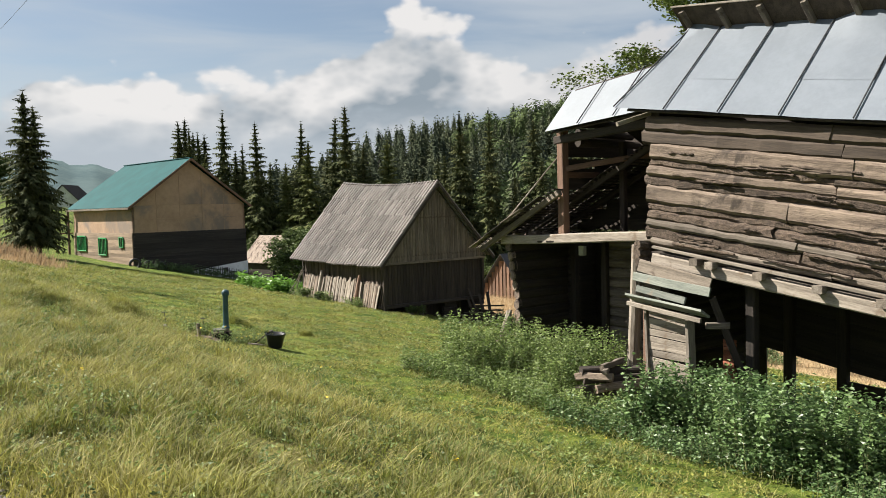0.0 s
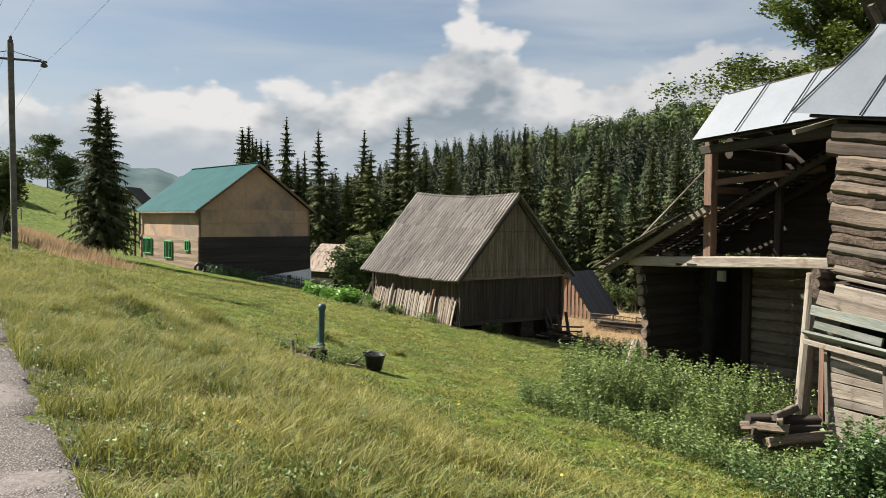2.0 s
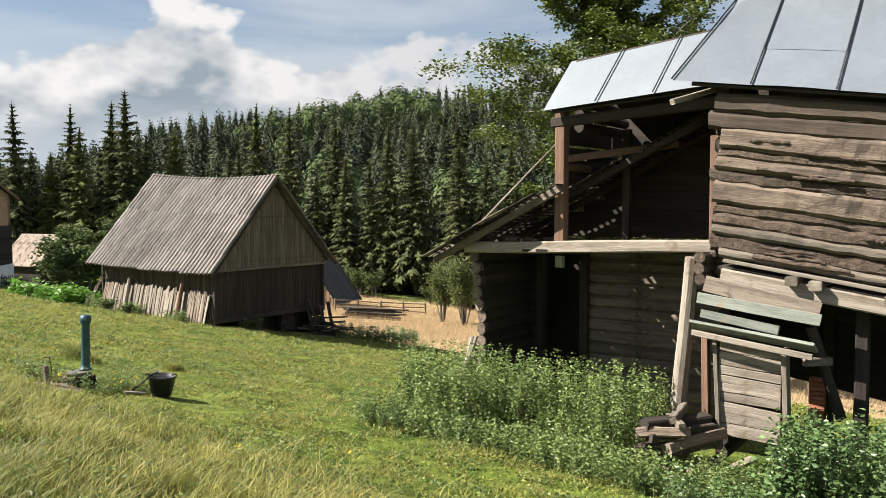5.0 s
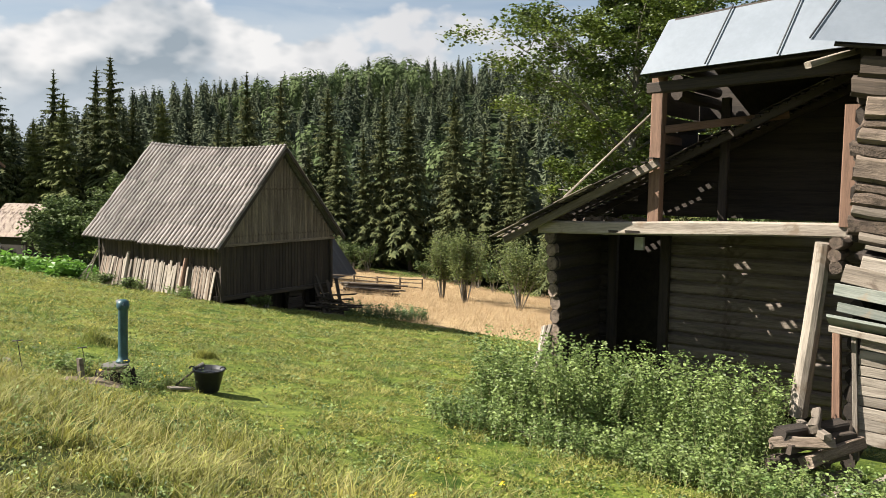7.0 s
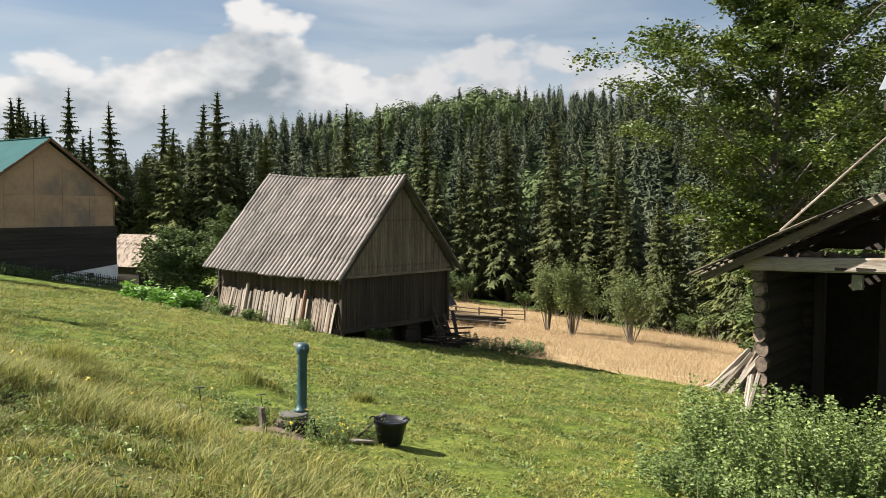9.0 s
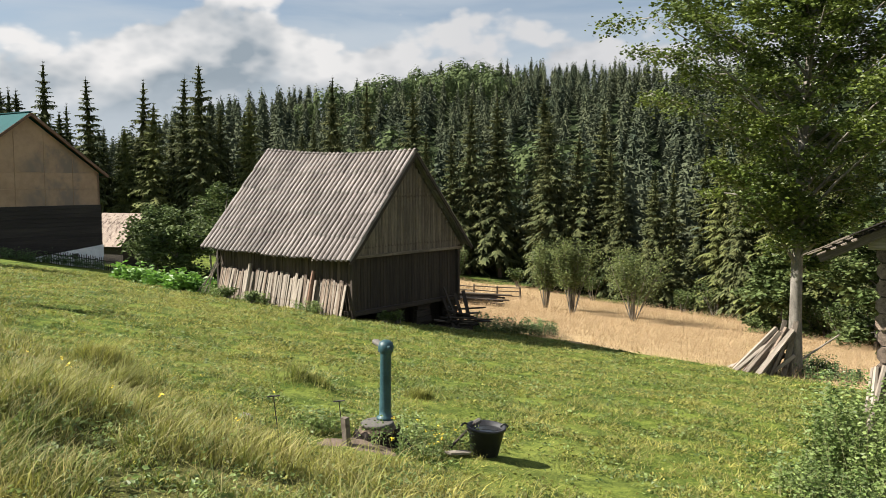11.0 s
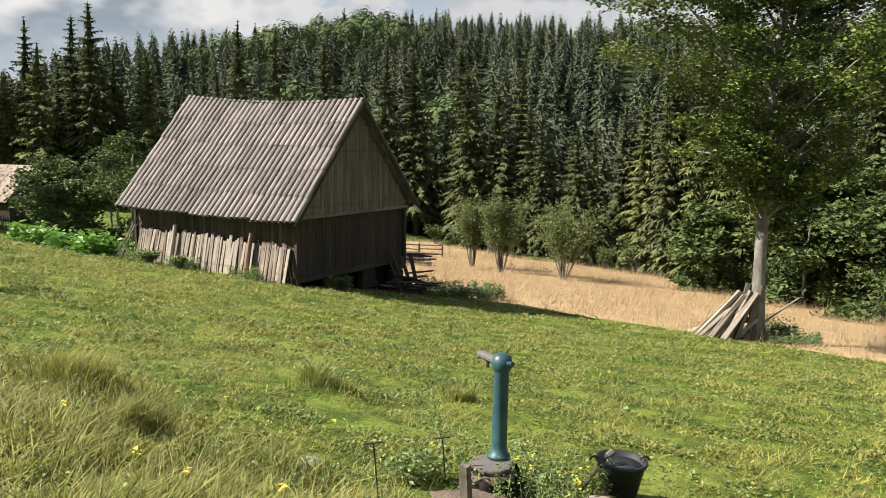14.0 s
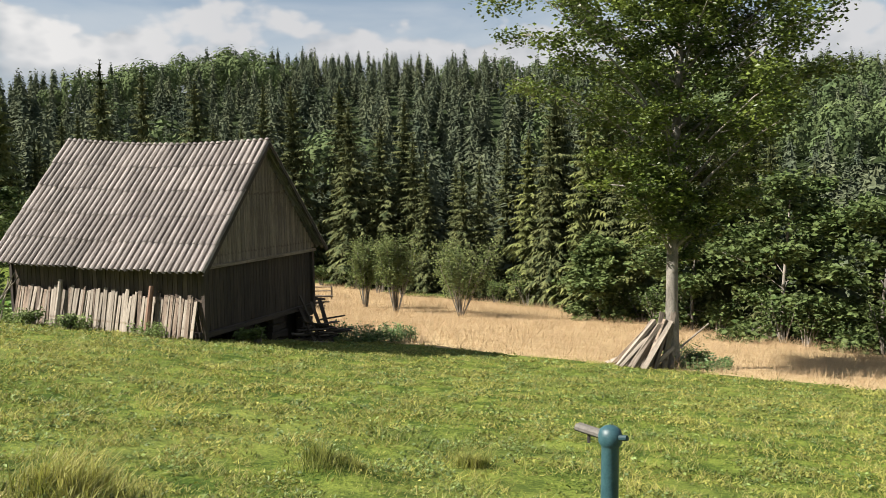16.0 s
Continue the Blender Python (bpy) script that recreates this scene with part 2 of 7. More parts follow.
M_CREEPER = surface("squash_leaves", (0.09, 0.20, 0.025), (0.16, 0.30, 0.05), 1.2, 0.5, 0.0, vary=0.25, translucent=0.35, island=True)
M_GRASS_LONG = surface("long_grass", (0.20, 0.195, 0.055), (0.43, 0.375, 0.155), 0.9, 0.7, 0.0, vary=0.4, translucent=0.4, island=True, fine=2.5)
M_GRASS_LAWN = surface("short_grass", (0.086, 0.124, 0.016), (0.325, 0.300, 0.074), 0.45, 0.7, 0.0, vary=0.5, translucent=0.35, island=True, fine=6)
M_GRASS_DRY = surface("dry_meadow_grass", (0.31, 0.215, 0.118), (0.44, 0.325, 0.195), 0.25, 0.8, 0.0, vary=0.16, translucent=0.3, island=True)
M_FLOWER = surface("yellow_flower", (0.75, 0.55, 0.02), (0.85, 0.65, 0.04), 2, 0.6, 0.0)


def ground_material():
    m = bpy.data.materials.new("meadow_ground")
    m.use_nodes = True
    n = Nodes(m.node_tree)
    co = n.add("ShaderNodeTexCoord").outputs["Object"]
    masks = []
    for key in ("dry", "wood", "verge"):
        at = n.add("ShaderNodeAttribute")
        at.attribute_name = key
        masks.append(at.outputs["Fac"])
    dry, wood, rough_grass = masks
    broad = n.noise(co, 0.11, 5.0, 0.6)
    mid = n.noise(co, 1.3, 5.0, 0.65)
    fine = n.noise(co, 16.0, 4.0, 0.7)
    g = n.mix(n.step(n.math("ADD", n.math("MULTIPLY", mid, 0.6), n.math("MULTIPLY", fine, 0.4)), 0.40, 0.62), (0.03, 0.06, 0.008, 1), (0.175, 0.215, 0.038, 1))
    g = n.mix(n.step(broad, 0.45, 0.7, 0.0, 0.4), g, (0.19, 0.20, 0.055, 1))
    tuft = n.noise(n.mapping(co, loc=(4, 7, 0)), 5.0, 7.0, 0.78)
    g = n.mix(n.step(tuft, 0.52, 0.62, 0.0, 0.65), g, (0.035, 0.062, 0.010, 1))
    v = n.mix(n.step(mid, 0.35, 0.68), (0.045, 0.056, 0.014, 1), (0.165, 0.150, 0.050, 1))
    g = n.mix(rough_grass, g, v)
    d = n.mix(n.step(mid, 0.3, 0.7), (0.33, 0.24, 0.125, 1), (0.46, 0.345, 0.195, 1))
    g = n.mix(n.step(n.math("ADD", dry, n.math("MULTIPLY", n.math("SUBTRACT", mid, 0.5), 0.5)), 0.4, 0.6), g, d)
    # woodland floor near black, shade under the trees put into its colour
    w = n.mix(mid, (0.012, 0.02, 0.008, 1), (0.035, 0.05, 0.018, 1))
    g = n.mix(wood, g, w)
    b = n.add("ShaderNodeBsdfPrincipled")
    n.wire(g, b.inputs["Base Color"])
    b.inputs["Roughness"].default_value = 0.95
    b.inputs["Specular IOR Level"].default_value = 0.1
    bp = n.add("ShaderNodeBump")
    bp.inputs["Strength"].default_value = 0.7
    bp.inputs["Distance"].default_value = 0.06
    n.wire(n.math("ADD", mid, fine), bp.inputs["Height"])
    n.wire(bp.outputs[0], b.inputs["Normal"])
    out = n.add("ShaderNodeOutputMaterial")
    n.wire(b.outputs[0], out.inputs[0])
    return m


def road_material():
    m = bpy.data.materials.new("worn_asphalt")
    m.use_nodes = True
    n = Nodes(m.node_tree)
    co = n.add("ShaderNodeTexCoord").outputs["Object"]
    big = n.noise(co, 0.5, 5.0, 0.6, 0.6)
    grit = n.noise(co, 30.0, 3.0, 0.7)
    stones = n.add("ShaderNodeTexVoronoi")
    n.wire(co, stones.inputs["Vector"])
    stones.inputs["Scale"].default_value = 62.0
    smooth = n.mix(n.step(grit, 0.3, 0.7), (0.145, 0.127, 0.118, 1), (0.24, 0.212, 0.196, 1))
    coarse = n.mix(n.step(stones.outputs["Distance"], 0.05, 0.6), (0.30, 0.265, 0.245, 1), (0.095, 0.083, 0.076, 1))
    worn = n.step(big, 0.40, 0.52)
    col = n.mix(worn, smooth, coarse)
    b = n.add("ShaderNodeBsdfPrincipled")
    n.wire(col, b.inputs["Base Color"])
    b.inputs["Roughness"].default_value = 0.95
    b.inputs["Specular IOR Level"].default_value = 0.15
    bp = n.add("ShaderNodeBump")
    bp.inputs["Strength"].default_value = 0.5
    bp.inputs["Distance"].default_value = 0.02
    n.wire(n.math("ADD", grit, n.math("MULTIPLY", worn, stones.outputs["Distance"])), bp.inputs["Height"])
    n.wire(bp.outputs[0], b.inputs["Normal"])
    out = n.add("ShaderNodeOutputMaterial")
    n.wire(b.outputs[0], out.inputs[0])
    return m


# ---------------- mesh helpers ----------------
def mesh_of(name, verts, faces, mat, smooth=False):
    me = bpy.data.meshes.new(name)
    me.from_pydata([tuple(v) for v in verts], [], faces)
    me.materials.append(mat)
    me.polygons.foreach_set("use_smooth", [smooth] * len(me.polygons))
    me.update()
    return me


def mesh_arrays(name, verts, tris, mat, smooth=False):
    """A triangle mesh from numpy arrays."""
    me = bpy.data.meshes.new(name)
    verts, tris = np.asarray(verts, np.float32), np.asarray(tris, np.int32)
    me.vertices.add(len(verts))
    me.vertices.foreach_set("co", verts.ravel())
    me.loops.add(tris.size)
    me.loops.foreach_set("vertex_index", tris.ravel())
    me.polygons.add(len(tris))
    me.polygons.foreach_set("loop_start", np.arange(0, tris.size, 3, dtype=np.int32))
    me.polygons.foreach_set("use_smooth", np.full(len(tris), smooth))
    me.materials.append(mat)
    me.update(calc_edges=True)
    return me


def put(name, me, parent=None, m=Matrix(), label=""):
    """Links a mesh as an object at the world pose m, under a parent or at top level."""
    ob = new(name, me)
    if parent is not None:
        ob.parent = parent
        base = parent.matrix_basis if parent.parent is None else parent.parent.matrix_basis @ parent.matrix_basis
        ob.matrix_basis = base.inverted() @ m
    else:
        ob.matrix_basis = m
    if label:
        ob["label"] = label
    return ob


def thing(name, x, y, z, label, category, group="", rz=0.0):
    ob = new(name)
    ob.matrix_basis = pose(x, y, z, 0, 0, rz)
    ob.empty_display_size = 0.2
    return tagged(ob, label, category, group)


def along(a, b, roll=0.0):
    """A pose at a with local X towards b and local Z as upright as can be."""
    a, b = Vector(a), Vector(b)
    x = (b - a).normalized()
    up = Vector((0, 0, 1)) if abs(x.z) < 0.95 else Vector((1, 0, 0))
    y = up.cross(x).normalized()
    z = x.cross(y)
    m = Matrix((x, y, z)).transposed().to_4x4()
    m.translation = a
    return m @ pose(0, 0, 0, roll)


R = random.Random(7)


def beam(name, parent, a, b, w, h, mat, roll=0.0, rough=0.0, seg=1, bev=0.12, label=""):
    """A sawn or hewn timber from a to b: w across, h deep, its edges eased and, with rough, uneven."""
    length = (Vector(b) - Vector(a)).length
    c = min(w, h) * bev
    ring = [(-w / 2 + c, -h / 2), (w / 2 - c, -h / 2), (w / 2, -h / 2 + c), (w / 2, h / 2 - c), (w / 2 - c, h / 2), (-w / 2 + c, h / 2), (-w / 2, h / 2 - c), (-w / 2, -h / 2 + c)]
    verts, faces = [], []
    for i in range(seg + 1):
        dy, dz, s = R.uniform(-rough, rough), R.uniform(-rough, rough), 1 + R.uniform(-rough, rough) * 1.5 / max(w, h)
        for y, z in ring:
            verts.append((length * i / seg + (R.uniform(-rough, rough) * 1.5 if i in (0, seg) else 0), y * s + dy, z * s + dz))
    for i in range(seg):
        for k in range(8):
            a0, a1 = i * 8 + k, i * 8 + (k + 1) % 8
            faces.append((a0, a0 + 8, a1 + 8, a1))
    faces += [tuple(range(8)), tuple(reversed(range(seg * 8, seg * 8 + 8)))]
    return put(name, mesh_of(name, verts, faces, mat), parent, along(a, b, roll), label)


def log(name, parent, a, b, r0, r1, mat, flat=1.0, rough=0.0, seg=3, sides=8, label=""):
    """A round timber from a to b with radii r0 and r1, flattened across by flat."""
    length = (Vector(b) - Vector(a)).length
    verts, faces = [], []
    for i in range(seg + 1):
        r = r0 + (r1 - r0) * i / seg
        dy, dz = R.uniform(-rough, rough), R.uniform(-rough, rough)
        for k in range(sides):
            t = 2 * math.pi * (k + 0.5) / sides
            s = r * (1 + R.uniform(-rough, rough) * 2)
            verts.append((length * i / seg, math.cos(t) * s * flat + dy, math.sin(t) * s + dz))
    for i in range(seg):
        for k in range(sides):
            a0, a1 = i * sides + k, i * sides + (k + 1) % sides
            faces.append((a0, a0 + sides, a1 + sides, a1))
    faces += [tuple(range(sides)), tuple(reversed(range(seg * sides, (seg + 1) * sides)))]
    return put(name, mesh_of(name, verts, faces, mat, smooth=False), parent, along(a, b), label)


def slab(name, parent, corners, thick, mat, label="", cuts=1):
    """A flat sheet with thickness through four corners given in order."""
    p = [Vector(c) for c in corners]
    n = (p[1] - p[0]).cross(p[3] - p[0]).normalized() * thick
    o = p[0]
    verts = [v - o for v in p] + [v - o - n for v in p]
    faces = [(0, 1, 2, 3), (7, 6, 5, 4), (0, 4, 5, 1), (1, 5, 6, 2), (2, 6, 7, 3), (3, 7, 4, 0)]
    return put(name, mesh_of(name, verts, faces, mat), parent, Matrix.Translation(o), label)


def lathe(profile, sides=20, mat=None, name="turned"):
    verts, faces = [], []
    for r, z in profile:
        for k in range(sides):
            t = 2 * math.pi * k / sides
            verts.append((r * math.cos(t), r * math.sin(t), z))
    for i in range(len(profile) - 1):
        for k in range(sides):
            a0, a1 = i * sides + k, i * sides + (k + 1) % sides
            faces.append((a0, a1, a1 + sides, a0 + sides))
    faces += [tuple(reversed(range(sides))), tuple(range((len(profile) - 1) * sides, len(profile) * sides))]
    return mesh_of(name, verts, faces, mat, smooth=True)


# ---------------- lie of the land ----------------
PROFILE_U = (-400, -60, -3.6, 0, 2, 6, 8.5, 12.5, 23, 35, 59, 90, 120, 5000)
PROFILE_Z = (12, 3.0, 0, 0, -0.36, -1.40, -1.95, -2.65, -4.5, -6.8, -9.8, -13, -14.5, -14.5)


def smooth01(x):
    x = np.clip(x, 0, 1)
    return x * x * (3 - 2 * x)


def road_edge(y):
    return 0.45 + 0.043 * np.asarray(y, float)


def road_height(y):
    y = np.clip(np.asarray(y, float), -50, 160)
    return np.where(y > 0, 0.00016 * y * y, 0.0)


def ground_z(x, y):
    """Height of the ground, for numbers or arrays."""
    x, y = np.asarray(x, float), np.asarray(y, float)
    u = x - road_edge(y)
    z = (np.interp(u - 1.0, PROFILE_U, PROFILE_Z) + np.interp(u, PROFILE_U, PROFILE_Z) * 2 + np.interp(u + 1.0, PROFILE_U, PROFILE_Z)) / 4
    z = np.where((u > -3.6) & (u < 0), 0.0, np.where((u >= 0) & (u < 1), np.minimum(z, 0.0), z))
    z = z + road_height(y) * np.exp(-np.maximum(u, 0) / 40)
    z = z - 0.33 * smooth01((u - 2) / 5) * smooth01((36 - u) / 10) * smooth01((40 - y) / 10)
    r = np.hypot(x, y)
    b = np.degrees(np.arctan2(x, y))
    # wooded hill across the valley
    amp = np.interp(b, (-180, 18, 26, 34, 43, 50, 62, 82, 96, 120, 180), (0, 0, 12, 27, 38.5, 44.5, 44, 42, 39, 28, 0))
    z = z + amp * smooth01((r - 95) / 190)
    # green rise on the road's far side
    rise = np.interp(b, (-180, -60, -5, 6, 13, 25, 180), (0, 9, 12, 11.5, 10, 0, 0))
    z = z + rise * smooth01((r - 105) / 145)
    # unevenness
    z = z + np.where(u > 0.6, 0.05 * np.sin(x * 1.3 + y * 0.7) * np.sin(y * 1.1 - x * 0.4) + 0.03 * np.sin(x * 2.9) * np.sin(y * 2.3), 0.0) * np.exp(-r / 120)
    for tx, ty, h, s in ((10.9, 25.4, 0.28, 0.55), (7.2, 26.0, 0.22, 0.7), (4.0, 20.8, 0.2, 0.8), (5.2, 27.5, 0.18, 0.9)):
        z = z + h * np.exp(-((x - tx) ** 2 + (y - ty) ** 2) / s ** 2)
    return z


def gz(x, y):
    return float(ground_z(x, y))


FOREST_EDGE = ((53, 142), (48, 131), (57, 114), (76, 93), (86, 68), (78, 40), (60, 21), (53, 13), (49, 0), (46, -60))
FE_B = [math.degrees(math.atan2(x, y)) for x, y in FOREST_EDGE]
FE_R = [math.hypot(x, y) for x, y in FOREST_EDGE]


def past_edge(x, y):
    """How far, in metres, a place lies inside the woods."""
    b = np.degrees(np.arctan2(x, y))
    inside = np.hypot(x, y) - np.interp(b, FE_B, FE_R)
    return np.where((b > FE_B[0]) & (b < 140), inside, -50.0)


def dry_mask(x, y):
    near = np.interp(y, (-60, 0, 14, 25, 32, 38, 60, 75, 92), (26, 30, 35.0, 36.0, 36.4, 37.0, 43, 50, 62))
    d = smooth01((x - near) / 1.2) * smooth01((-past_edge(x, y) - 1) / 3) * smooth01((92 - y) / 6)
    strip = smooth01((x - 4.5 - 0.03 * y) / 1.5) * smooth01((11 - x + 0.03 * y) / 2.0) * smooth01((y - 50) / 6) * smooth01((105 - y) / 10)
    return np.maximum(d, strip)


def build_ground():
    def axis(lo, hi, a, b, step, grow):
        mid = list(np.arange(a, b, step))
        up, s = [b], step
        while up[-1] < hi:
            s *= grow
            up.append(up[-1] + s)
        dn, s = [a], step
        while dn[-1] > lo:
            s *= grow
            dn.append(dn[-1] - s)
        return np.array(dn[:0:-1] + mid + up)

    xs = axis(-2600, 2600, -6, 40, 0.42, 1.09)
    ys = axis(-2600, 2600, -4, 56, 0.42, 1.09)
    gx, gy = np.meshgrid(xs, ys, indexing="ij")
    gzv = ground_z(gx, gy) - (0.012 + 0.12 * smooth01((gy - 58) / 12)) * smooth01((0.9 - gx + road_edge(gy)) / 0.6) * smooth01((gx - road_edge(gy) + 4.4) / 0.6)
    nx, ny = gx.shape
    idx = np.arange(nx * ny).reshape(nx, ny)
    a, b, c, d = idx[:-1, :-1].ravel(), idx[1:, :-1].ravel(), idx[1:, 1:].ravel(), idx[:-1, 1:].ravel()
    tris = np.concatenate([np.stack([a, b, c], 1), np.stack([a, c, d], 1)])
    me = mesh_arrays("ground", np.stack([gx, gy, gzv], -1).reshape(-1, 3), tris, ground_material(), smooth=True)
    u = (gx - road_edge(gy)).ravel()
    x, y = gx.ravel(), gy.ravel()
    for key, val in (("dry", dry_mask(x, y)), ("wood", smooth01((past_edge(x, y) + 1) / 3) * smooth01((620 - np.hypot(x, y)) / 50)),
                     ("verge", smooth01((7.5 - u) / 3.0) * smooth01((u + 0.3) / 0.3) * smooth01((60 - y) / 10))):
        at = me.attributes.new(key, "FLOAT", "POINT")
        at.data.foreach_set("value", np.asarray(val, np.float32))
    ob = new("ground", me)
    tagged(ob, "sloping green meadow ground with dry and wooded parts", "ground", kind="structure")


def build_road():
    mat = road_material()
    verts, faces, cols = [], [], 9
    ys = np.concatenate([np.arange(-30, 60, 0.12), np.arange(60, 122, 2.0)])
    for i, y in enumerate(ys):
        e = float(road_edge(y))
        ragged = 0.07 * math.sin(y * 1.7) + 0.05 * math.sin(y * 4.3 + 1) + 0.03 * math.sin(y * 11.3) + R.uniform(-0.055, 0.055)
        left = -3.55 + 0.08 * math.sin(y * 1.1)
        for k in range(cols):
            f = (0, 0.015, 0.2, 0.4, 0.6, 0.8, 0.93, 0.985, 1.0)[k]
            u = left + (ragged - left) * f
            crown = 0.025 * math.sin(math.pi * f)
            verts.append((e + u, y, gz(e - 1.8, y) + crown + (-0.05 if k in (0, cols - 1) else 0.0)))
    for i in range(len(ys) - 1):
        for k in range(cols - 1):
            a0 = i * cols + k
            faces.append((a0, a0 + 1, a0 + cols + 1, a0 + cols))
    ob = new("road", mesh_of("road", verts, faces, mat, smooth=True))
    tagged(ob, "narrow worn grey asphalt lane with crumbling edge", "road", kind="structure")
    # loose stones along the crumbling edge
    rg = np.random.RandomState(17)
    n = 2600
    y = 0.5 + 30 * rg.uniform(0, 1, n) ** 1.5
    x = road_edge(y) + rg.normal(size=n) * 0.16 + 0.02
    z = np.maximum(ground_z(x, y), road_height(y) * (x < road_edge(y)) - 9 * (x >= road_edge(y)))
    s = rg.uniform(0.006, 0.02, n)[:, None, None]
    octa = np.array(((1, 0, 0), (0, 1, 0), (-1, 0, 0), (0, -1, 0), (0, 0, 0.7), (0, 0, -0.7)), float)
    V = (octa[None] * rg.uniform(0.6, 1.4, (n, 6, 1))) * s + np.stack([x, y, z + 0.004], 1)[:, None]
    f = np.array(((0, 1, 4), (1, 2, 4), (2, 3, 4), (3, 0, 4), (1, 0, 5), (2, 1, 5), (3, 2, 5), (0, 3, 5)))
    gravel = new("edge_gravel", mesh_arrays("edge_gravel", V.reshape(-1, 3), (f[None] + 6 * np.arange(n)[:, None, None]).reshape(-1, 3), M_STONE))
    tagged(gravel, "loose grey gravel along the crumbled lane edge", "gravel", kind="stuff")


def build_far_hills():
    """Wooded ridge on the horizon, blue distance haze mixed into its base colour."""
    m = surface("haze_tinted_hills", (0.07, 0.10, 0.108), (0.10, 0.135, 0.138), 0.012, 1.0, 0.0, vary=0.0, gloss=0.0)
    verts, faces, n = [], [], 240
    for i in range(n + 1):
        b = radians(-40 + 100 * i / n)
        d = math.degrees(b)
        h = 22 + 62 * math.exp(-((d - 11.5) / 4.2) ** 2) + 40 * math.exp(-((d - 18) / 4.0) ** 2) + 30 * math.exp(-((d + 8) / 7.0) ** 2) + 3 * math.sin(d * 2.3) + 2.0 * math.sin(d * 7.1) + 1.2 * math.sin(d * 17.3)
        for r, z in ((900, -20), (1150, h * 0.6), (1400, h), (1700, -20)):
            verts.append((r * math.sin(b), r * math.cos(b), z))
    for i in range(n):
        for k in range(3):
            a = i * 4 + k
            faces.append((a, a + 1, a + 5, a + 4))
    tagged(new("backdrop", mesh_of("backdrop", verts, faces, m, True)), "wooded hills on the horizon, tinted blue for haze", "hills", kind="structure")


build_ground()
build_road()
build_far_hills()


# ---------------- grey hay shed ----------------
BOARD_PROFILE = ((0.0, 0.0), (0.26, 0.0), (0.34, 0.75), (0.50, 1.0), (0.74, 0.95), (0.90, 0.7), (0.94, 0.0))


def corrugated(name, parent, corners, waves, mat, amp=0.035, drop=0.03, boards=False):
    """A ribbed sheet between four corners: eave left, eave right, ridge right, ridge left; its ribs run up the slope."""
    p = [Vector(c) for c in corners]
    n = (p[1] - p[0]).cross(p[3] - p[0]).normalized()
    stops = [((i + f) / waves, h) for i in range(waves) for f, h in (BOARD_PROFILE if boards else ((0, 1), (0.25, 0.5), (0.5, 0), (0.75, 0.5)))] + [(1.0, 0.0 if boards else 1.0)]
    verts, faces, cols = [], [], len(stops) - 1
    for j in (0, 1):
        for f, h in stops:
            lo, hi = p[0].lerp(p[1], f), p[3].lerp(p[2], f)
            off = amp * h
            verts.append((lo.lerp(hi, j) + n * (off + (drop if j == 0 else 0.0)) - p[0]))
    m = cols + 1
    base = len(verts)
    verts += [v - n * 0.02 for v in verts]
    for k in range(cols):
        faces.append((k, k + 1, m + k + 1, m + k))
        faces.append((base + k + 1, base + k, base + m + k, base + m + k + 1))
        faces.append((k + 1, k, base + k, base + k + 1))
    faces.append((0, m, base + m, base))
    faces.append((m + cols, cols, base + cols, base + m + cols))
    return put(name, mesh_of(name, verts, faces, mat), parent, Matrix.Translation(p[0]))


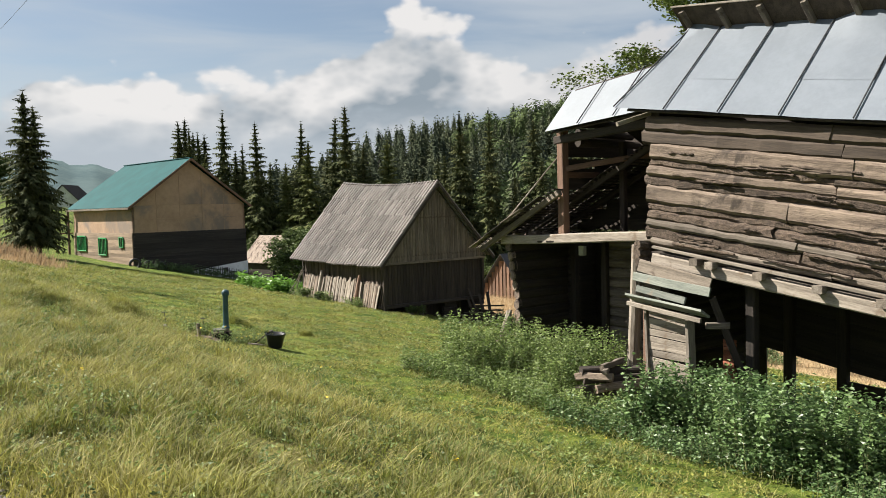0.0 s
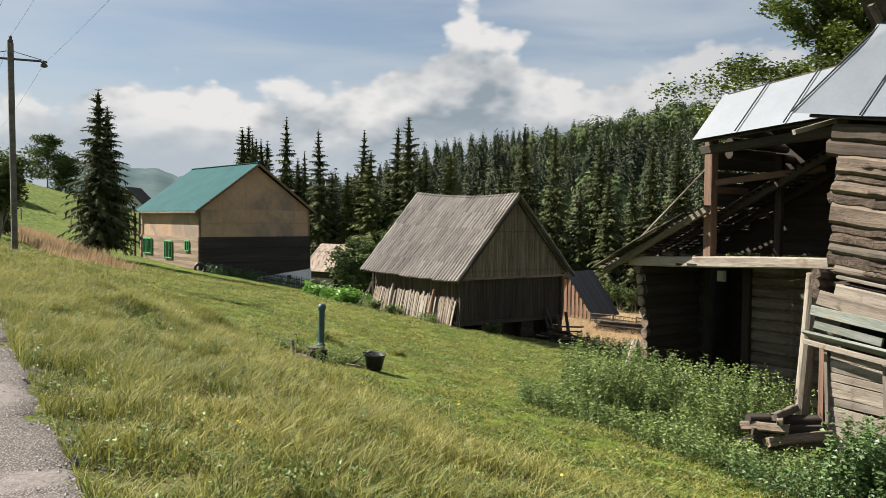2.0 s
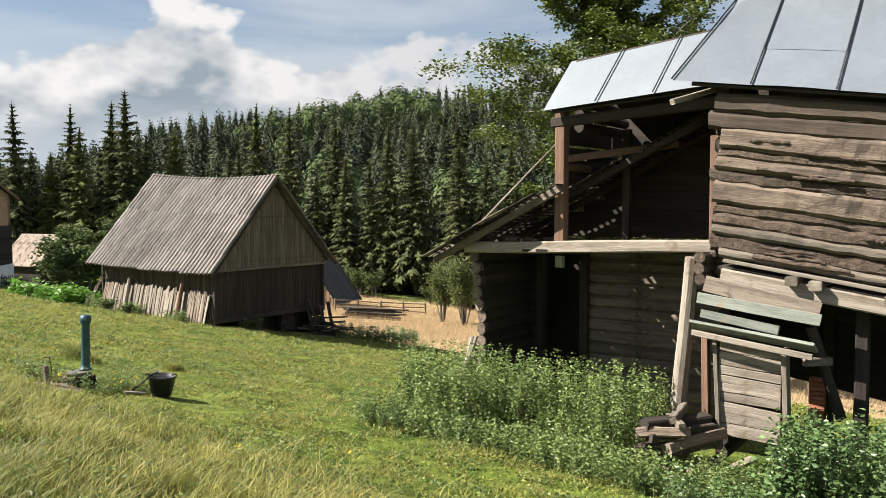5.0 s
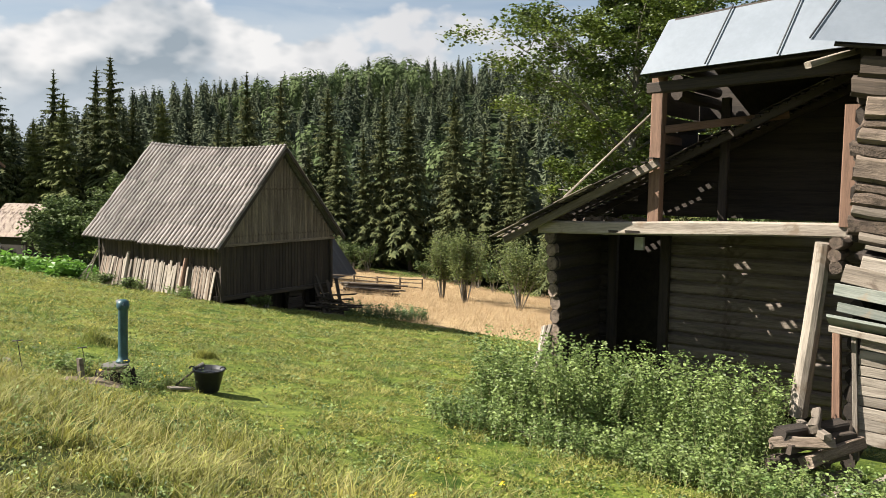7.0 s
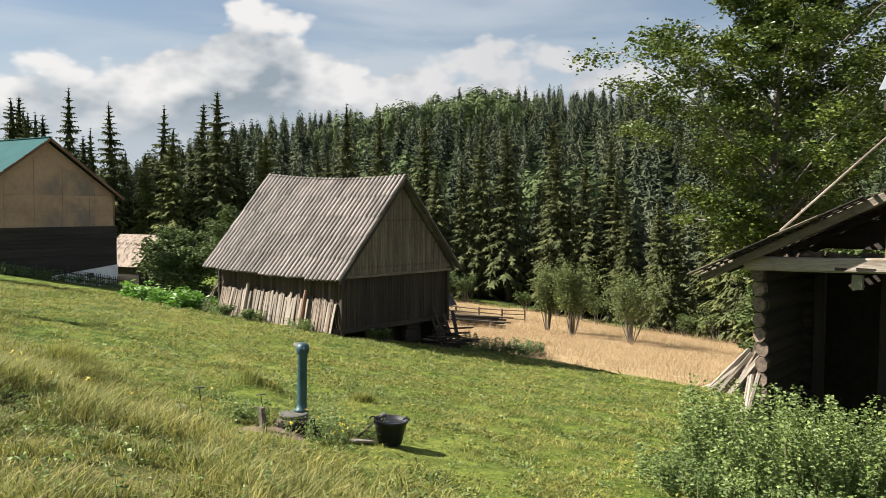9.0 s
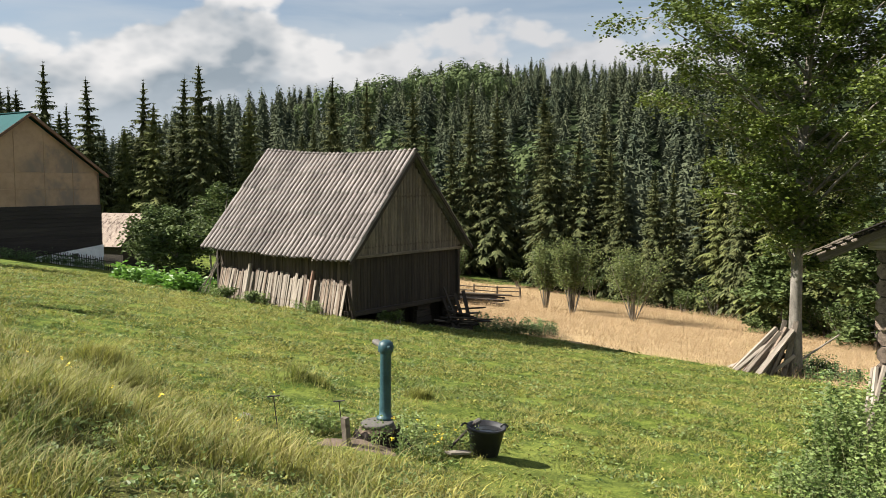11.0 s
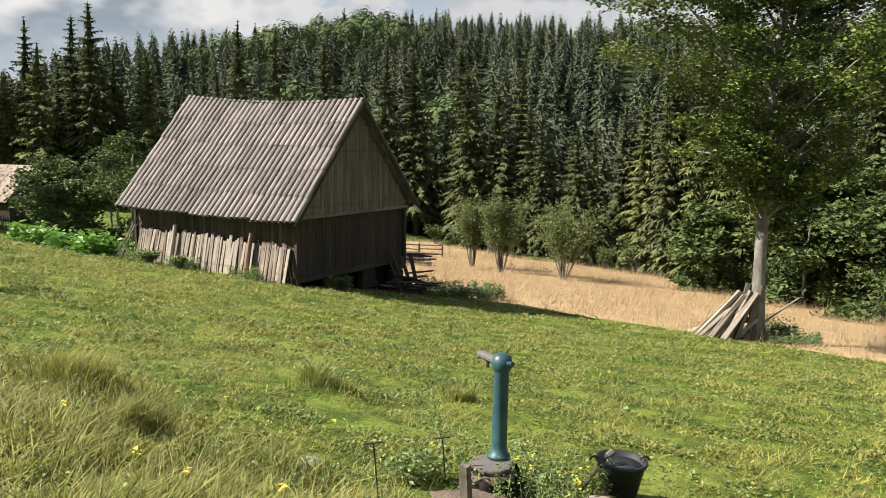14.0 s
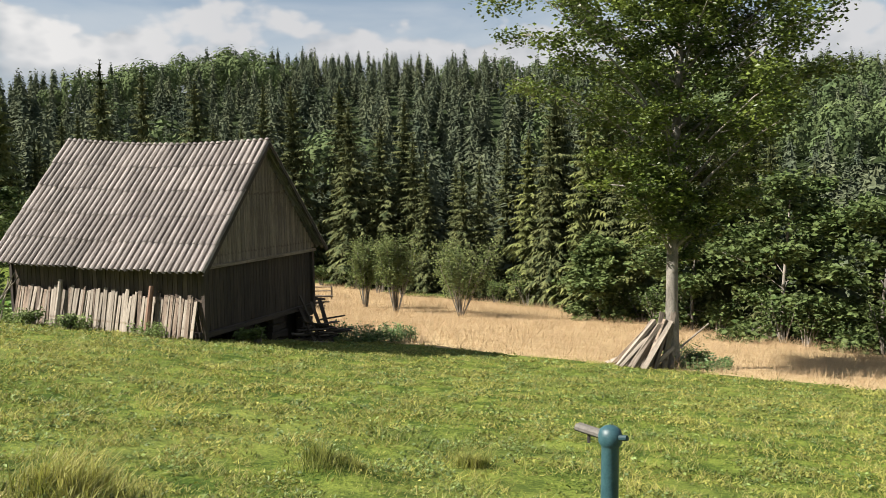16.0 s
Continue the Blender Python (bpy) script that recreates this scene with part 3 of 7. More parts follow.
def build_shed():
    x0, x1, y0, y1, zf, ze = 26.15, 33.75, 39.85, 49.85, -4.35, -1.75
    xr, shed = 29.95, thing("hay_shed", 29.9, 44.8, gz(26.2, 44.8), "old grey wooden hay shed with ribbed board roof", "shed")

    def ridge(y):
        s = (y - 39.3) / 10.85
        return Vector((30.04 - 0.28 * s, y, 3.06 + 0.28 * s - 0.22 * math.sin(math.pi * s)))

    def eave_l(y):
        s = (y - 39.3) / 10.85
        return Vector((25.62 - 0.26 * s, y, -1.93 + 0.17 * s - 0.06 * math.sin(math.pi * s)))

    def eave_r(y):
        return Vector((34.4, y, -1.72))

    ys = [39.33 + 10.85 * i / 9 for i in range(10)]
    for low in (eave_l, eave_r):
        for i in range(9):
            a, b = (ys[i], ys[i + 1]) if low is eave_r else (ys[i + 1], ys[i])
            for j in range(5):
                f0, f1 = j / 5 - 0.012 * R.random(), (j + 1) / 5 + 0.012
                jig = R.uniform(-0.03, 0.03)
                q = [low(a).lerp(ridge(a), f0 + jig * 0.2), low(b).lerp(ridge(b), f0 - jig * 0.2), low(b).lerp(ridge(b), f1), low(a).lerp(ridge(a), f1)]
                lift = (q[1] - q[0]).cross(q[3] - q[0]).normalized() * R.uniform(0.0, 0.02)
                corrugated("roof_sheet", shed, [v + lift for v in q], 4, M_SHAKE, 0.13, 0.035, True)
    for i in range(9):
        a, b = ridge(ys[i]), ridge(ys[i + 1])
        beam("ridge_cap", shed, a + Vector((0, 0, 0.04 + R.uniform(-0.02, 0.02))), b + Vector((0, 0, 0.04)), 0.3, 0.05, M_WOOD_DARK_SHADE, rough=0.02)
    # barge boards and rafters under the gable
    for y in (39.36, 50.1):
        for low in (eave_l, eave_r):
            beam("barge_board", shed, low(y) - Vector((0, 0, 0.12)), ridge(y) - Vector((0, 0, 0.12)), 0.05, 0.16, M_WOOD_DARK_SHADE)
    # gables: upper boards stand proud of the lower wall
    for y, out in ((y0, -1), (y1, 1)):
        n = 36
        for i in range(n):
            xa, xb = x0 - 0.1 + (x1 - x0 + 0.2) * i / n, x0 - 0.1 + (x1 - x0 + 0.2) * (i + 1) / n
            xm = (xa + xb) / 2
            top = 2.85 - abs(xm - xr) * 1.125
            if top > -1.6:
                beam("gable_board", shed, (xm, y + out * (0.10 + R.uniform(0, 0.015)), -1.78 - R.uniform(0, 0.06)), (xm, y + out * 0.10, top), 0.025, xb - xa - 0.012, M_WOOD_GREY, roll=0)
            # lower boards near black: shade below the gable is part of their colour
            beam("wall_board", shed, (xm, y - out * R.uniform(0.0, 0.015), zf - R.uniform(0, 0.08)), (xm, y, -1.7), 0.025, xb - xa - 0.014, M_WOOD_DARK_SHADE)
        beam("tie_beam", shed, (x0 - 0.2, y + out * 0.14, -1.78), (x1 + 0.2, y + out * 0.14, -1.78), 0.08, 0.14, M_WOOD_GREY)
    for x in (x0, x1):
        for i in range(42):
            y = y0 + (y1 - y0) * (i + 0.5) / 42
            beam("wall_board", shed, (x, y, max(zf, gz(x, y) - 0.1) - R.uniform(0, 0.06)), (x + R.uniform(-0.01, 0.01), y, ze + 0.25), 0.22, 0.025, M_SHED_WALL if x == x0 else M_WOOD_DARK_SHADE)
    beam("sill_beam", shed, (x0, y0 - 0.05, zf), (x1, y0 - 0.05, zf), 0.2, 0.22, M_WOOD_DARK_SHADE, rough=0.01, seg=2)
    beam("sill_beam", shed, (x0, y0, zf), (x0, y1, zf + 0.1), 0.2, 0.22, M_WOOD_DARK_SHADE, rough=0.01, seg=2)
    beam("sill_beam", shed, (x1, y0, zf), (x1, y1, zf), 0.2, 0.22, M_WOOD_DARK_SHADE, rough=0.01, seg=2)
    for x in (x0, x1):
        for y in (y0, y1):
            beam("corner_post", shed, (x, y - 0.06, zf - 0.2), (x, y - 0.06, ze + 0.1), 0.18, 0.18, M_WOOD_DARK_SHADE)
    slab("floor_boards", shed, [(x0, y0, zf + 0.12), (x1, y0, zf + 0.12), (x1, y1, zf + 0.12), (x0, y1, zf + 0.12)], 0.06, M_WOOD_DARK_SHADE)
    for x, y in ((33.5, 40.1), (31.2, 40.1), (28.6, 40.1), (33.5, 45), (33.5, 49.6)):
        g = gz(x, y) - 0.2
        for k in range(4):
            h = (zf - 0.1 - g) / 4
            beam("prop_log", shed, (x - 0.5, y + R.uniform(-0.1, 0.1), g + h * (k + 0.5)), (x + 0.5, y + R.uniform(-0.1, 0.1), g + h * (k + 0.5)), 0.3, h * 0.96, M_WOOD_DARK_SHADE, rough=0.03, seg=2)
    # dark skirting added to close the raised end, standing in for shade beneath
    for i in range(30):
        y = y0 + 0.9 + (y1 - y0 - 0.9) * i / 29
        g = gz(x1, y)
        beam("skirt_board", shed, (x1 - 0.1, y, g - 0.2), (x1 - 0.1, y, zf), 0.34, 0.03, M_WOOD_DARK_SHADE)
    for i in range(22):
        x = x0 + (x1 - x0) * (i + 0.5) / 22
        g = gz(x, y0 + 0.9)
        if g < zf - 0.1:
            beam("skirt_board", shed, (x, y0 + 0.9, g - 0.2), (x, y0 + 0.9, zf), 0.03, 0.33, M_WOOD_DARK_SHADE)
    return shed


build_shed()


def build_slat_stacks():
    """Pale slab-wood leaned along the shed's long wall in separate stretches."""
    for a, b, lean in ((40.05, 42.0, -0.02), (42.05, 45.4, 0.0), (45.45, 49.2, 0.06)):
        st = thing("slab_wood_stack", 25.75, (a + b) / 2, gz(25.75, (a + b) / 2), "sun-bleached slab-wood offcuts leaned against dark shed wall", "slab wood", "slab wood by the shed")
        y = a
        while y < b:
            w = R.uniform(0.10, 0.20)
            g = gz(25.55, y) - 0.04
            h = R.uniform(1.42, 1.72)
            tilt = R.uniform(-0.05, 0.07) + lean * 0.7
            beam("slat", st, (25.64 + R.uniform(-0.05, 0.05), y + tilt, g), (25.97, y, g + h), w, 0.035, R.choice((M_WOOD_PALE, M_WOOD_PALE, M_WOOD_PALE, M_LOG)), roll=0, rough=0.008, bev=0.2)
            y += w + R.uniform(-0.02, 0.035)
    for y, c in ((41.95, M_WOOD_RED), (46.6, M_WOOD_PALE)):
        p = thing("leaning_log", 25.4, y, gz(25.4, y), "barkless pole leaning upright against the shed wall", "pole", "poles by the shed")
        log("pole", p, (25.35, y, gz(25.35, y) - 0.05), (25.85, y + 0.1, gz(25.35, y) + 1.85), 0.13, 0.10, c, rough=0.012)
    p = thing("rake_handles", 25.3, 49.7, gz(25.3, 49.7), "thin wooden poles leaning at the shed corner", "poles")
    for k in range(4):
        log("pole", p, (25.1 + 0.1 * k, 50.4 - 0.22 * k, gz(25.1, 50.2)), (25.95, 49.2 + 0.2 * k, -2.4 + R.uniform(-0.3, 0.2)), 0.03, 0.025, M_WOOD_PALE, sides=6)
    # planks and logs under the raised gable end
    p = thing("plank_pile", 33.2, 39.0, gz(33.2, 39.0), "pile of dark old planks below the shed gable", "plank pile")
    for k in range(20):
        x = 31.4 + R.uniform(0, 1.6)
        z = gz(33.0, 39.0) + 0.08 + 0.13 * (k // 3)
        beam("plank", p, (x, 39.1 + R.uniform(-0.5, 0.4), z + R.uniform(-0.05, 0.3)), (x + R.uniform(1.2, 2.4), 38.9 + R.uniform(-0.5, 0.5), z + R.uniform(-0.3, 0.2)), R.uniform(0.12, 0.26), 0.06, R.choice((M_WOOD_DARK_SHADE, M_WOOD_DARK_SHADE, M_SHED_WALL, M_WOOD_GREY)), roll=R.uniform(-20, 20), rough=0.01)
    for k in range(4):
        x = 32.2 + 0.45 * k
        beam("plank", p, (x, 38.7, gz(x, 38.7) - 0.05), (x + R.uniform(-0.3, 0.5), 39.6, -3.9 + R.uniform(-0.5, 0.3)), 0.2, 0.05, M_WOOD_DARK_SHADE, rough=0.01)


build_slat_stacks()


# ---------------- green-roofed house ----------------
def build_house():
    skew = radians(7.6)
    ex, ey = Vector((math.cos(skew), math.sin(skew), 0)), Vector((-math.sin(skew), math.cos(skew), 0))
    o = Vector((22.15, 74.6, 0))
    house = thing("house", 28, 80, -4.0, "two-storey timber house with bare plywood gable and teal metal roof", "house")

    def P(u, v, z):
        return o + ex * u + ey * v + Vector((0, 0, z))

    wd, ln = 11.5, 13.6
    ztop, zmid, zlow, zrid = 2.35, -0.15, -6.2, 6.75
    # upper plywood storey
    slab("gable_wall", house, [P(0, 0, zmid), P(wd, 0, zmid), P(wd, 0, ztop), P(0, 0, ztop)], 0.2, M_PLY)
    v = [P(0, 0, ztop) - P(0, 0, ztop), P(wd, 0, ztop) - P(0, 0, ztop), P(wd / 2, 0, zrid - 0.35) - P(0, 0, ztop)]
    v += [q + ey * 0.2 for q in v]
    put("gable_panel", mesh_of("gable_panel", v, [(0, 1, 2), (5, 4, 3), (0, 3, 4, 1), (1, 4, 5, 2), (2, 5, 3, 0)], M_PLY), house, Matrix.Translation(P(0, 0, ztop)))
    v2 = [q + ey * (ln - 0.2) for q in v]
    put("gable_panel", mesh_of("gable_panel", v2, [(0, 1, 2), (5, 4, 3), (0, 3, 4, 1), (1, 4, 5, 2), (2, 5, 3, 0)], M_PLY), house, Matrix.Translation(P(0, 0, ztop)))
    slab("side_wall", house, [P(0, ln, zmid), P(0, 0, zmid), P(0, 0, ztop), P(0, ln, ztop)], 0.2, M_PLY)
    slab("side_wall", house, [P(wd, 0, zmid), P(wd, ln, zmid), P(wd, ln, ztop), P(wd, 0, ztop)], 0.2, M_PLY)
    slab("back_wall", house, [P(wd, ln, zlow), P(0, ln, zlow), P(0, ln, ztop), P(wd, ln, ztop)], 0.2, M_PLY)
    # plywood joints
    for k in range(1, 5):
        beam("batten", house, P(wd * k / 5, -0.02, zmid), P(wd * k / 5, -0.02, min(ztop + 4.1 * (1 - abs(2 * k / 5 - 1)) - 0.3, zrid)), 0.02, 0.03, M_PLY)
    for z in (1.1, 2.35):
        beam("batten", house, P(0.1, -0.02, z), P(wd - 0.1, -0.02, z), 0.02, 0.035, M_PLY)
    # lower cladding boards
    n = 12
    for i in range(n):
        z = zmid - (i + 0.5) * 0.32
        drop = zmid - (i + 1) * 0.32
        # gable boards are near black, the side boards brown
        beam("cladding_board", house, P(-0.05, -0.06 - 0.012 * (i % 2), z), P(wd + 0.05, -0.06, z), 0.06, 0.31, M_PLANK_BLACK)
        if i < 10:
            beam("cladding_board", house, P(-0.06 - 0.012 * (i % 2), 0, z), P(-0.06, ln, z), 0.06, 0.31, M_PLANK_BROWN)
            beam("cladding_board", house, P(wd + 0.06, 0, z), P(wd + 0.06, ln, z), 0.06, 0.31, M_PLANK_BROWN)
    slab("inner_wall", house, [P(0, 0.05, zlow), P(wd, 0.05, zlow), P(wd, 0.05, zmid), P(0, 0.05, zmid)], 0.15, M_PLANK_BLACK)
    slab("inner_wall", house, [P(0.02, ln, zlow), P(0.02, 0, zlow), P(0.02, 0, zmid), P(0.02, ln, zmid)], 0.15, M_PLANK_BROWN)
    slab("plinth", house, [P(5.4, -0.14, zlow - 0.6), P(wd + 0.1, -0.14, zlow - 0.6), P(wd + 0.1, -0.14, -3.35), P(5.4, -0.14, -4.0)], 0.2, M_WHITEWASH, "whitewashed stone plinth")
    slab("vent", house, [P(8.9, -0.17, -4.35), P(9.35, -0.17, -4.35), P(9.35, -0.17, -3.9), P(8.9, -0.17, -3.9)], 0.05, M_IRON)
    # roof
    oh, g = 0.55, 0.45
    rise = (zrid - 2.2) / (wd / 2 + oh)
    for s, a in ((1, -oh), (-1, wd + oh)):
        q = [P(a, -g, 2.2), P(a, ln + g, 2.2), P(wd / 2, ln + g, zrid), P(wd / 2, -g, zrid)]
        if s == 1:
            q = [q[1], q[0], q[3], q[2]]
        slab("roof", house, q, 0.06, M_TEAL, "teal sheet-metal roof slope")
        beam("eave_board", house, P(a, -g, 2.08), P(a, ln + g, 2.08), 0.04, 0.18, M_WOOD_GREY)
        beam("barge_board", house, P(a, -g - 0.02, 2.06), P(wd / 2, -g - 0.02, zrid - 0.14), 0.05, 0.2, M_WOOD_RED)
        beam("soffit_board", house, P(a, -g / 2, 2.1), P(wd / 2, -g / 2, zrid - 0.12), g, 0.03, M_WOOD_RED)
    beam("ridge_cap", house, P(wd / 2, -g, zrid + 0.02), P(wd / 2, ln + g, zrid + 0.02), 0.3, 0.07, M_TEAL)
    # green windows in the long wall
    for v, w, zb, h in ((11.4, 2.1, -1.95, 1.45), (6.4, 1.7, -2.25, 1.6), (2.2, 0.8, -1.45, 0.9)):
        win = put("window", mesh_of("window", [(0, 0, 0), (0, -w, 0), (0, -w, h), (0, 0, h), (-0.04, 0, 0), (-0.04, -w, 0), (-0.04, -w, h), (-0.04, 0, h)],
                  [(0, 1, 2, 3), (7, 6, 5, 4), (0, 4, 5, 1), (1, 5, 6, 2), (2, 6, 7, 3), (3, 7, 4, 0)], M_GLASS_DARK), house,
                  Matrix.Translation(P(-0.12, v + w / 2, zb)) @ pose(0, 0, 0, 0, 0, 7.6), "green-framed window with bars")
        fr = 0.10
        for a, b in (((0, 0), (w, 0)), ((0, h), (w, h)), ((0, 0), (0, h)), ((w, 0), (w, h))):
            beam("frame", win, P(-0.17, v - w / 2 + a[0], zb + a[1]), P(-0.17, v - w / 2 + b[0], zb + b[1]), fr, fr, M_GREENPAINT)
        for k in range(1, int(w / 0.3)):
            beam("bar", win, P(-0.18, v - w / 2 + k * w / int(w / 0.3), zb), P(-0.18, v - w / 2 + k * w / int(w / 0.3), zb + h), 0.05, 0.05, M_GREENPAINT)
    # balcony post and rail at the far end
    beam("porch_post", house, P(-0.5, ln + 0.2, -3.4), P(-0.5, ln + 0.2, 2.1), 0.2, 0.2, M_WOOD_RED)
    beam("porch_rail", house, P(-1.4, ln + 0.2, -0.2), P(-0.1, ln + 0.2, -0.2), 0.12, 0.12, M_WOOD_RED)
    return P


HP = build_house()


def build_by_house():
    for k in range(3):
        p = HP(-0.4 + 1.1 * k, -1.0 - 0.3 * k, 0)
        z = gz(p.x, p.y)
        t = thing("old_tyre", p.x, p.y, z, "black tyre half sunk upright in the grass", "tyre", "tyres by the house", rz=R.uniform(-30, 30))
        verts, faces, nn, mm = [], [], 14, 6
        for i in range(nn):
            for j in range(mm):
                a, b = 2 * math.pi * i / nn, 2 * math.pi * j / mm
                rr = 0.42 + 0.12 * math.cos(b)
                verts.append((rr * math.cos(a), 0.12 * math.sin(b), rr * math.sin(a) + 0.25))
        for i in range(nn):
            for j in range(mm):
                faces.append((i * mm + j, ((i + 1) % nn) * mm + j, ((i + 1) % nn) * mm + (j + 1) % mm, i * mm + (j + 1) % mm))
        put("tread", mesh_of("tread", verts, faces, M_RUBBER, True), t, t.matrix_basis.copy())
    # picket fence in the shade of the gable
    fence = thing("picket_fence", *HP(8, -1.6, gz(*HP(8, -1.6, 0)[:2])), "dark low picket fence before the house", "fence")
    for k in range(34):
        p = HP(5.6 + k * 0.19, -1.6, 0)
        z = gz(p.x, p.y)
        beam("picket", fence, (p.x, p.y, z - 0.1), (p.x, p.y, z + 1.0 + R.uniform(-0.08, 0.08)), 0.09, 0.03, M_PLANK_BLACK, bev=0.3)
    for h in (0.3, 0.75):
        a, b = HP(5.5, -1.56, 0), HP(12, -1.56, 0)
        beam("rail", fence, (a.x, a.y, gz(a.x, a.y) + h), (b.x, b.y, gz(b.x, b.y) + h), 0.05, 0.08, M_PLANK_BLACK)
    # rusty-roofed hut behind
    hut = thing("hut", 46, 95, gz(46, 95), "low hut with rust-stained pale sheet roof", "hut")
    zr = -1.6
    o, ex, ey = Vector((42.9, 90.2, 0)), Vector((0.97, 0.25, 0)), Vector((-0.25, 0.97, 0))
    g = gz(44, 92)
    for i in range(5):
        a0, a1 = -1.2 * i, -1.2 * (i + 1)
        corrugated("roof_sheet", hut, [o + ey * (-a1) + Vector((0, 0, zr - 3.3)), o + ey * (-a0) + Vector((0, 0, zr - 3.3)),
                                       o + ex * 3.4 + ey * (-a0) + Vector((0, 0, zr)), o + ex * 3.4 + ey * (-a1) + Vector((0, 0, zr))], 5, M_RUST, 0.04)
    slab("back_slope", hut, [o + ex * 6.8 + Vector((0, 0, zr - 3.3)), o + ex * 6.8 + ey * 6 + Vector((0, 0, zr - 3.3)), o + ex * 3.4 + ey * 6 + Vector((0, 0, zr)), o + ex * 3.4 + Vector((0, 0, zr))], 0.05, M_RUST)
    v = [o + ex * 0.3 + ey * 0.2 + Vector((0, 0, g - 1.5)), o + ex * 6.5 + ey * 0.2 + Vector((0, 0, g - 1.5)), o + ex * 6.5 + ey * 0.2 + Vector((0, 0, zr - 3.2)), o + ex * 3.4 + ey * 0.2 + Vector((0, 0, zr - 0.1)), o + ex * 0.3 + ey * 0.2 + Vector((0, 0, zr - 3.2))]
    v += [q + ey * 0.1 for q in v]
    put("gable_wall", mesh_of("gable_wall", v, [(0, 1, 2, 3, 4), (9, 8, 7, 6, 5), (0, 5, 6, 1), (1, 6, 7, 2), (2, 7, 8, 3), (3, 8, 9, 4), (4, 9, 5, 0)], M_WOOD_DARK_SHADE), hut, Matrix())
    slab("side_wall", hut, [o + ex * 0.3 + ey * 6 + Vector((0, 0, g - 1.5)), o + ex * 0.3 + Vector((0, 0, g - 1.5)), o + ex * 0.3 + Vector((0, 0, zr - 3.2)), o + ex * 0.3 + ey * 6 + Vector((0, 0, zr - 3.2))], 0.1, M_WOOD_DARK_SHADE)
    # dark steep-roofed hut beyond the shed
    h2 = thing("hay_hut", 68, 74, gz(68, 74), "small dark hay hut with steep roof beyond the shed", "hut")
    g = gz(68, 74)
    c, e1, e2 = Vector((68, 74, g)), Vector((0.17, -0.985, 0)), Vector((0.985, 0.17, 0))
    for s in (-1, 1):
        for k in range(14):
            a = c + e1 * (s * 4.0) + e2 * (-2.6 + 5.4 * k / 14) + Vector((0, 0, 0.5))
            b = c + e1 * 0.02 * s + e2 * (-2.6 + 5.4 * k / 14) + Vector((0, 0, 5.6))
            beam("roof_board", h2, a, b, 0.40, 0.04, M_SEAM)
    for k in range(12):
        f = -1 + 2 * (k + 0.5) / 12
        a = c + e1 * (3.4 * f) - e2 * 2.4
        beam("gable_board", h2, a, a + Vector((0, 0, 0.9 + 4.2 * (1 - abs(f)))), 0.56, 0.08, M_WOOD_RED)
    fence = thing("rail_fence", 64, 65, gz(64, 65), "weathered pole fence beside the hay hut", "fence")
    for k in range(5):
        a = Vector((62.5 + k * 2.0, 66.5 - k * 1.5, 0))
        a.z = gz(a.x, a.y)
        beam("post", fence, a - Vector((0, 0, 0.3)), a + Vector((0, 0, 1.3)), 0.14, 0.14, M_WOOD_GREY)
        if k < 4:
            b = Vector((62.5 + (k + 1) * 2.0, 66.5 - (k + 1) * 1.5, 0))
            b.z = gz(b.x, b.y)
            for h in (0.35, 0.75, 1.15):
                log("rail", fence, a + Vector((0, 0, h)), b + Vector((0, 0, h + R.uniform(-0.1, 0.1))), 0.06, 0.05, M_WOOD_GREY, sides=6)
    pile = thing("log_pile", 56, 55.5, gz(56, 55.5), "long low pile of weathered poles in the grass", "log pile")
    for k in range(30):
        a = Vector((54.3 + R.uniform(-0.4, 0.4), 57 + R.uniform(-0.6, 0.6), 0))
        z = gz(56, 55.5) + 0.1 + 0.16 * (k // 5)
        log("pole", pile, (a.x, a.y, z + 0.25), (a.x + R.uniform(3, 4.5), a.y - R.uniform(2, 3.2), z - 0.2), 0.10, 0.08, M_WOOD_GREY if k % 3 else M_WOOD_DARK_SHADE, sides=6)


build_by_house()


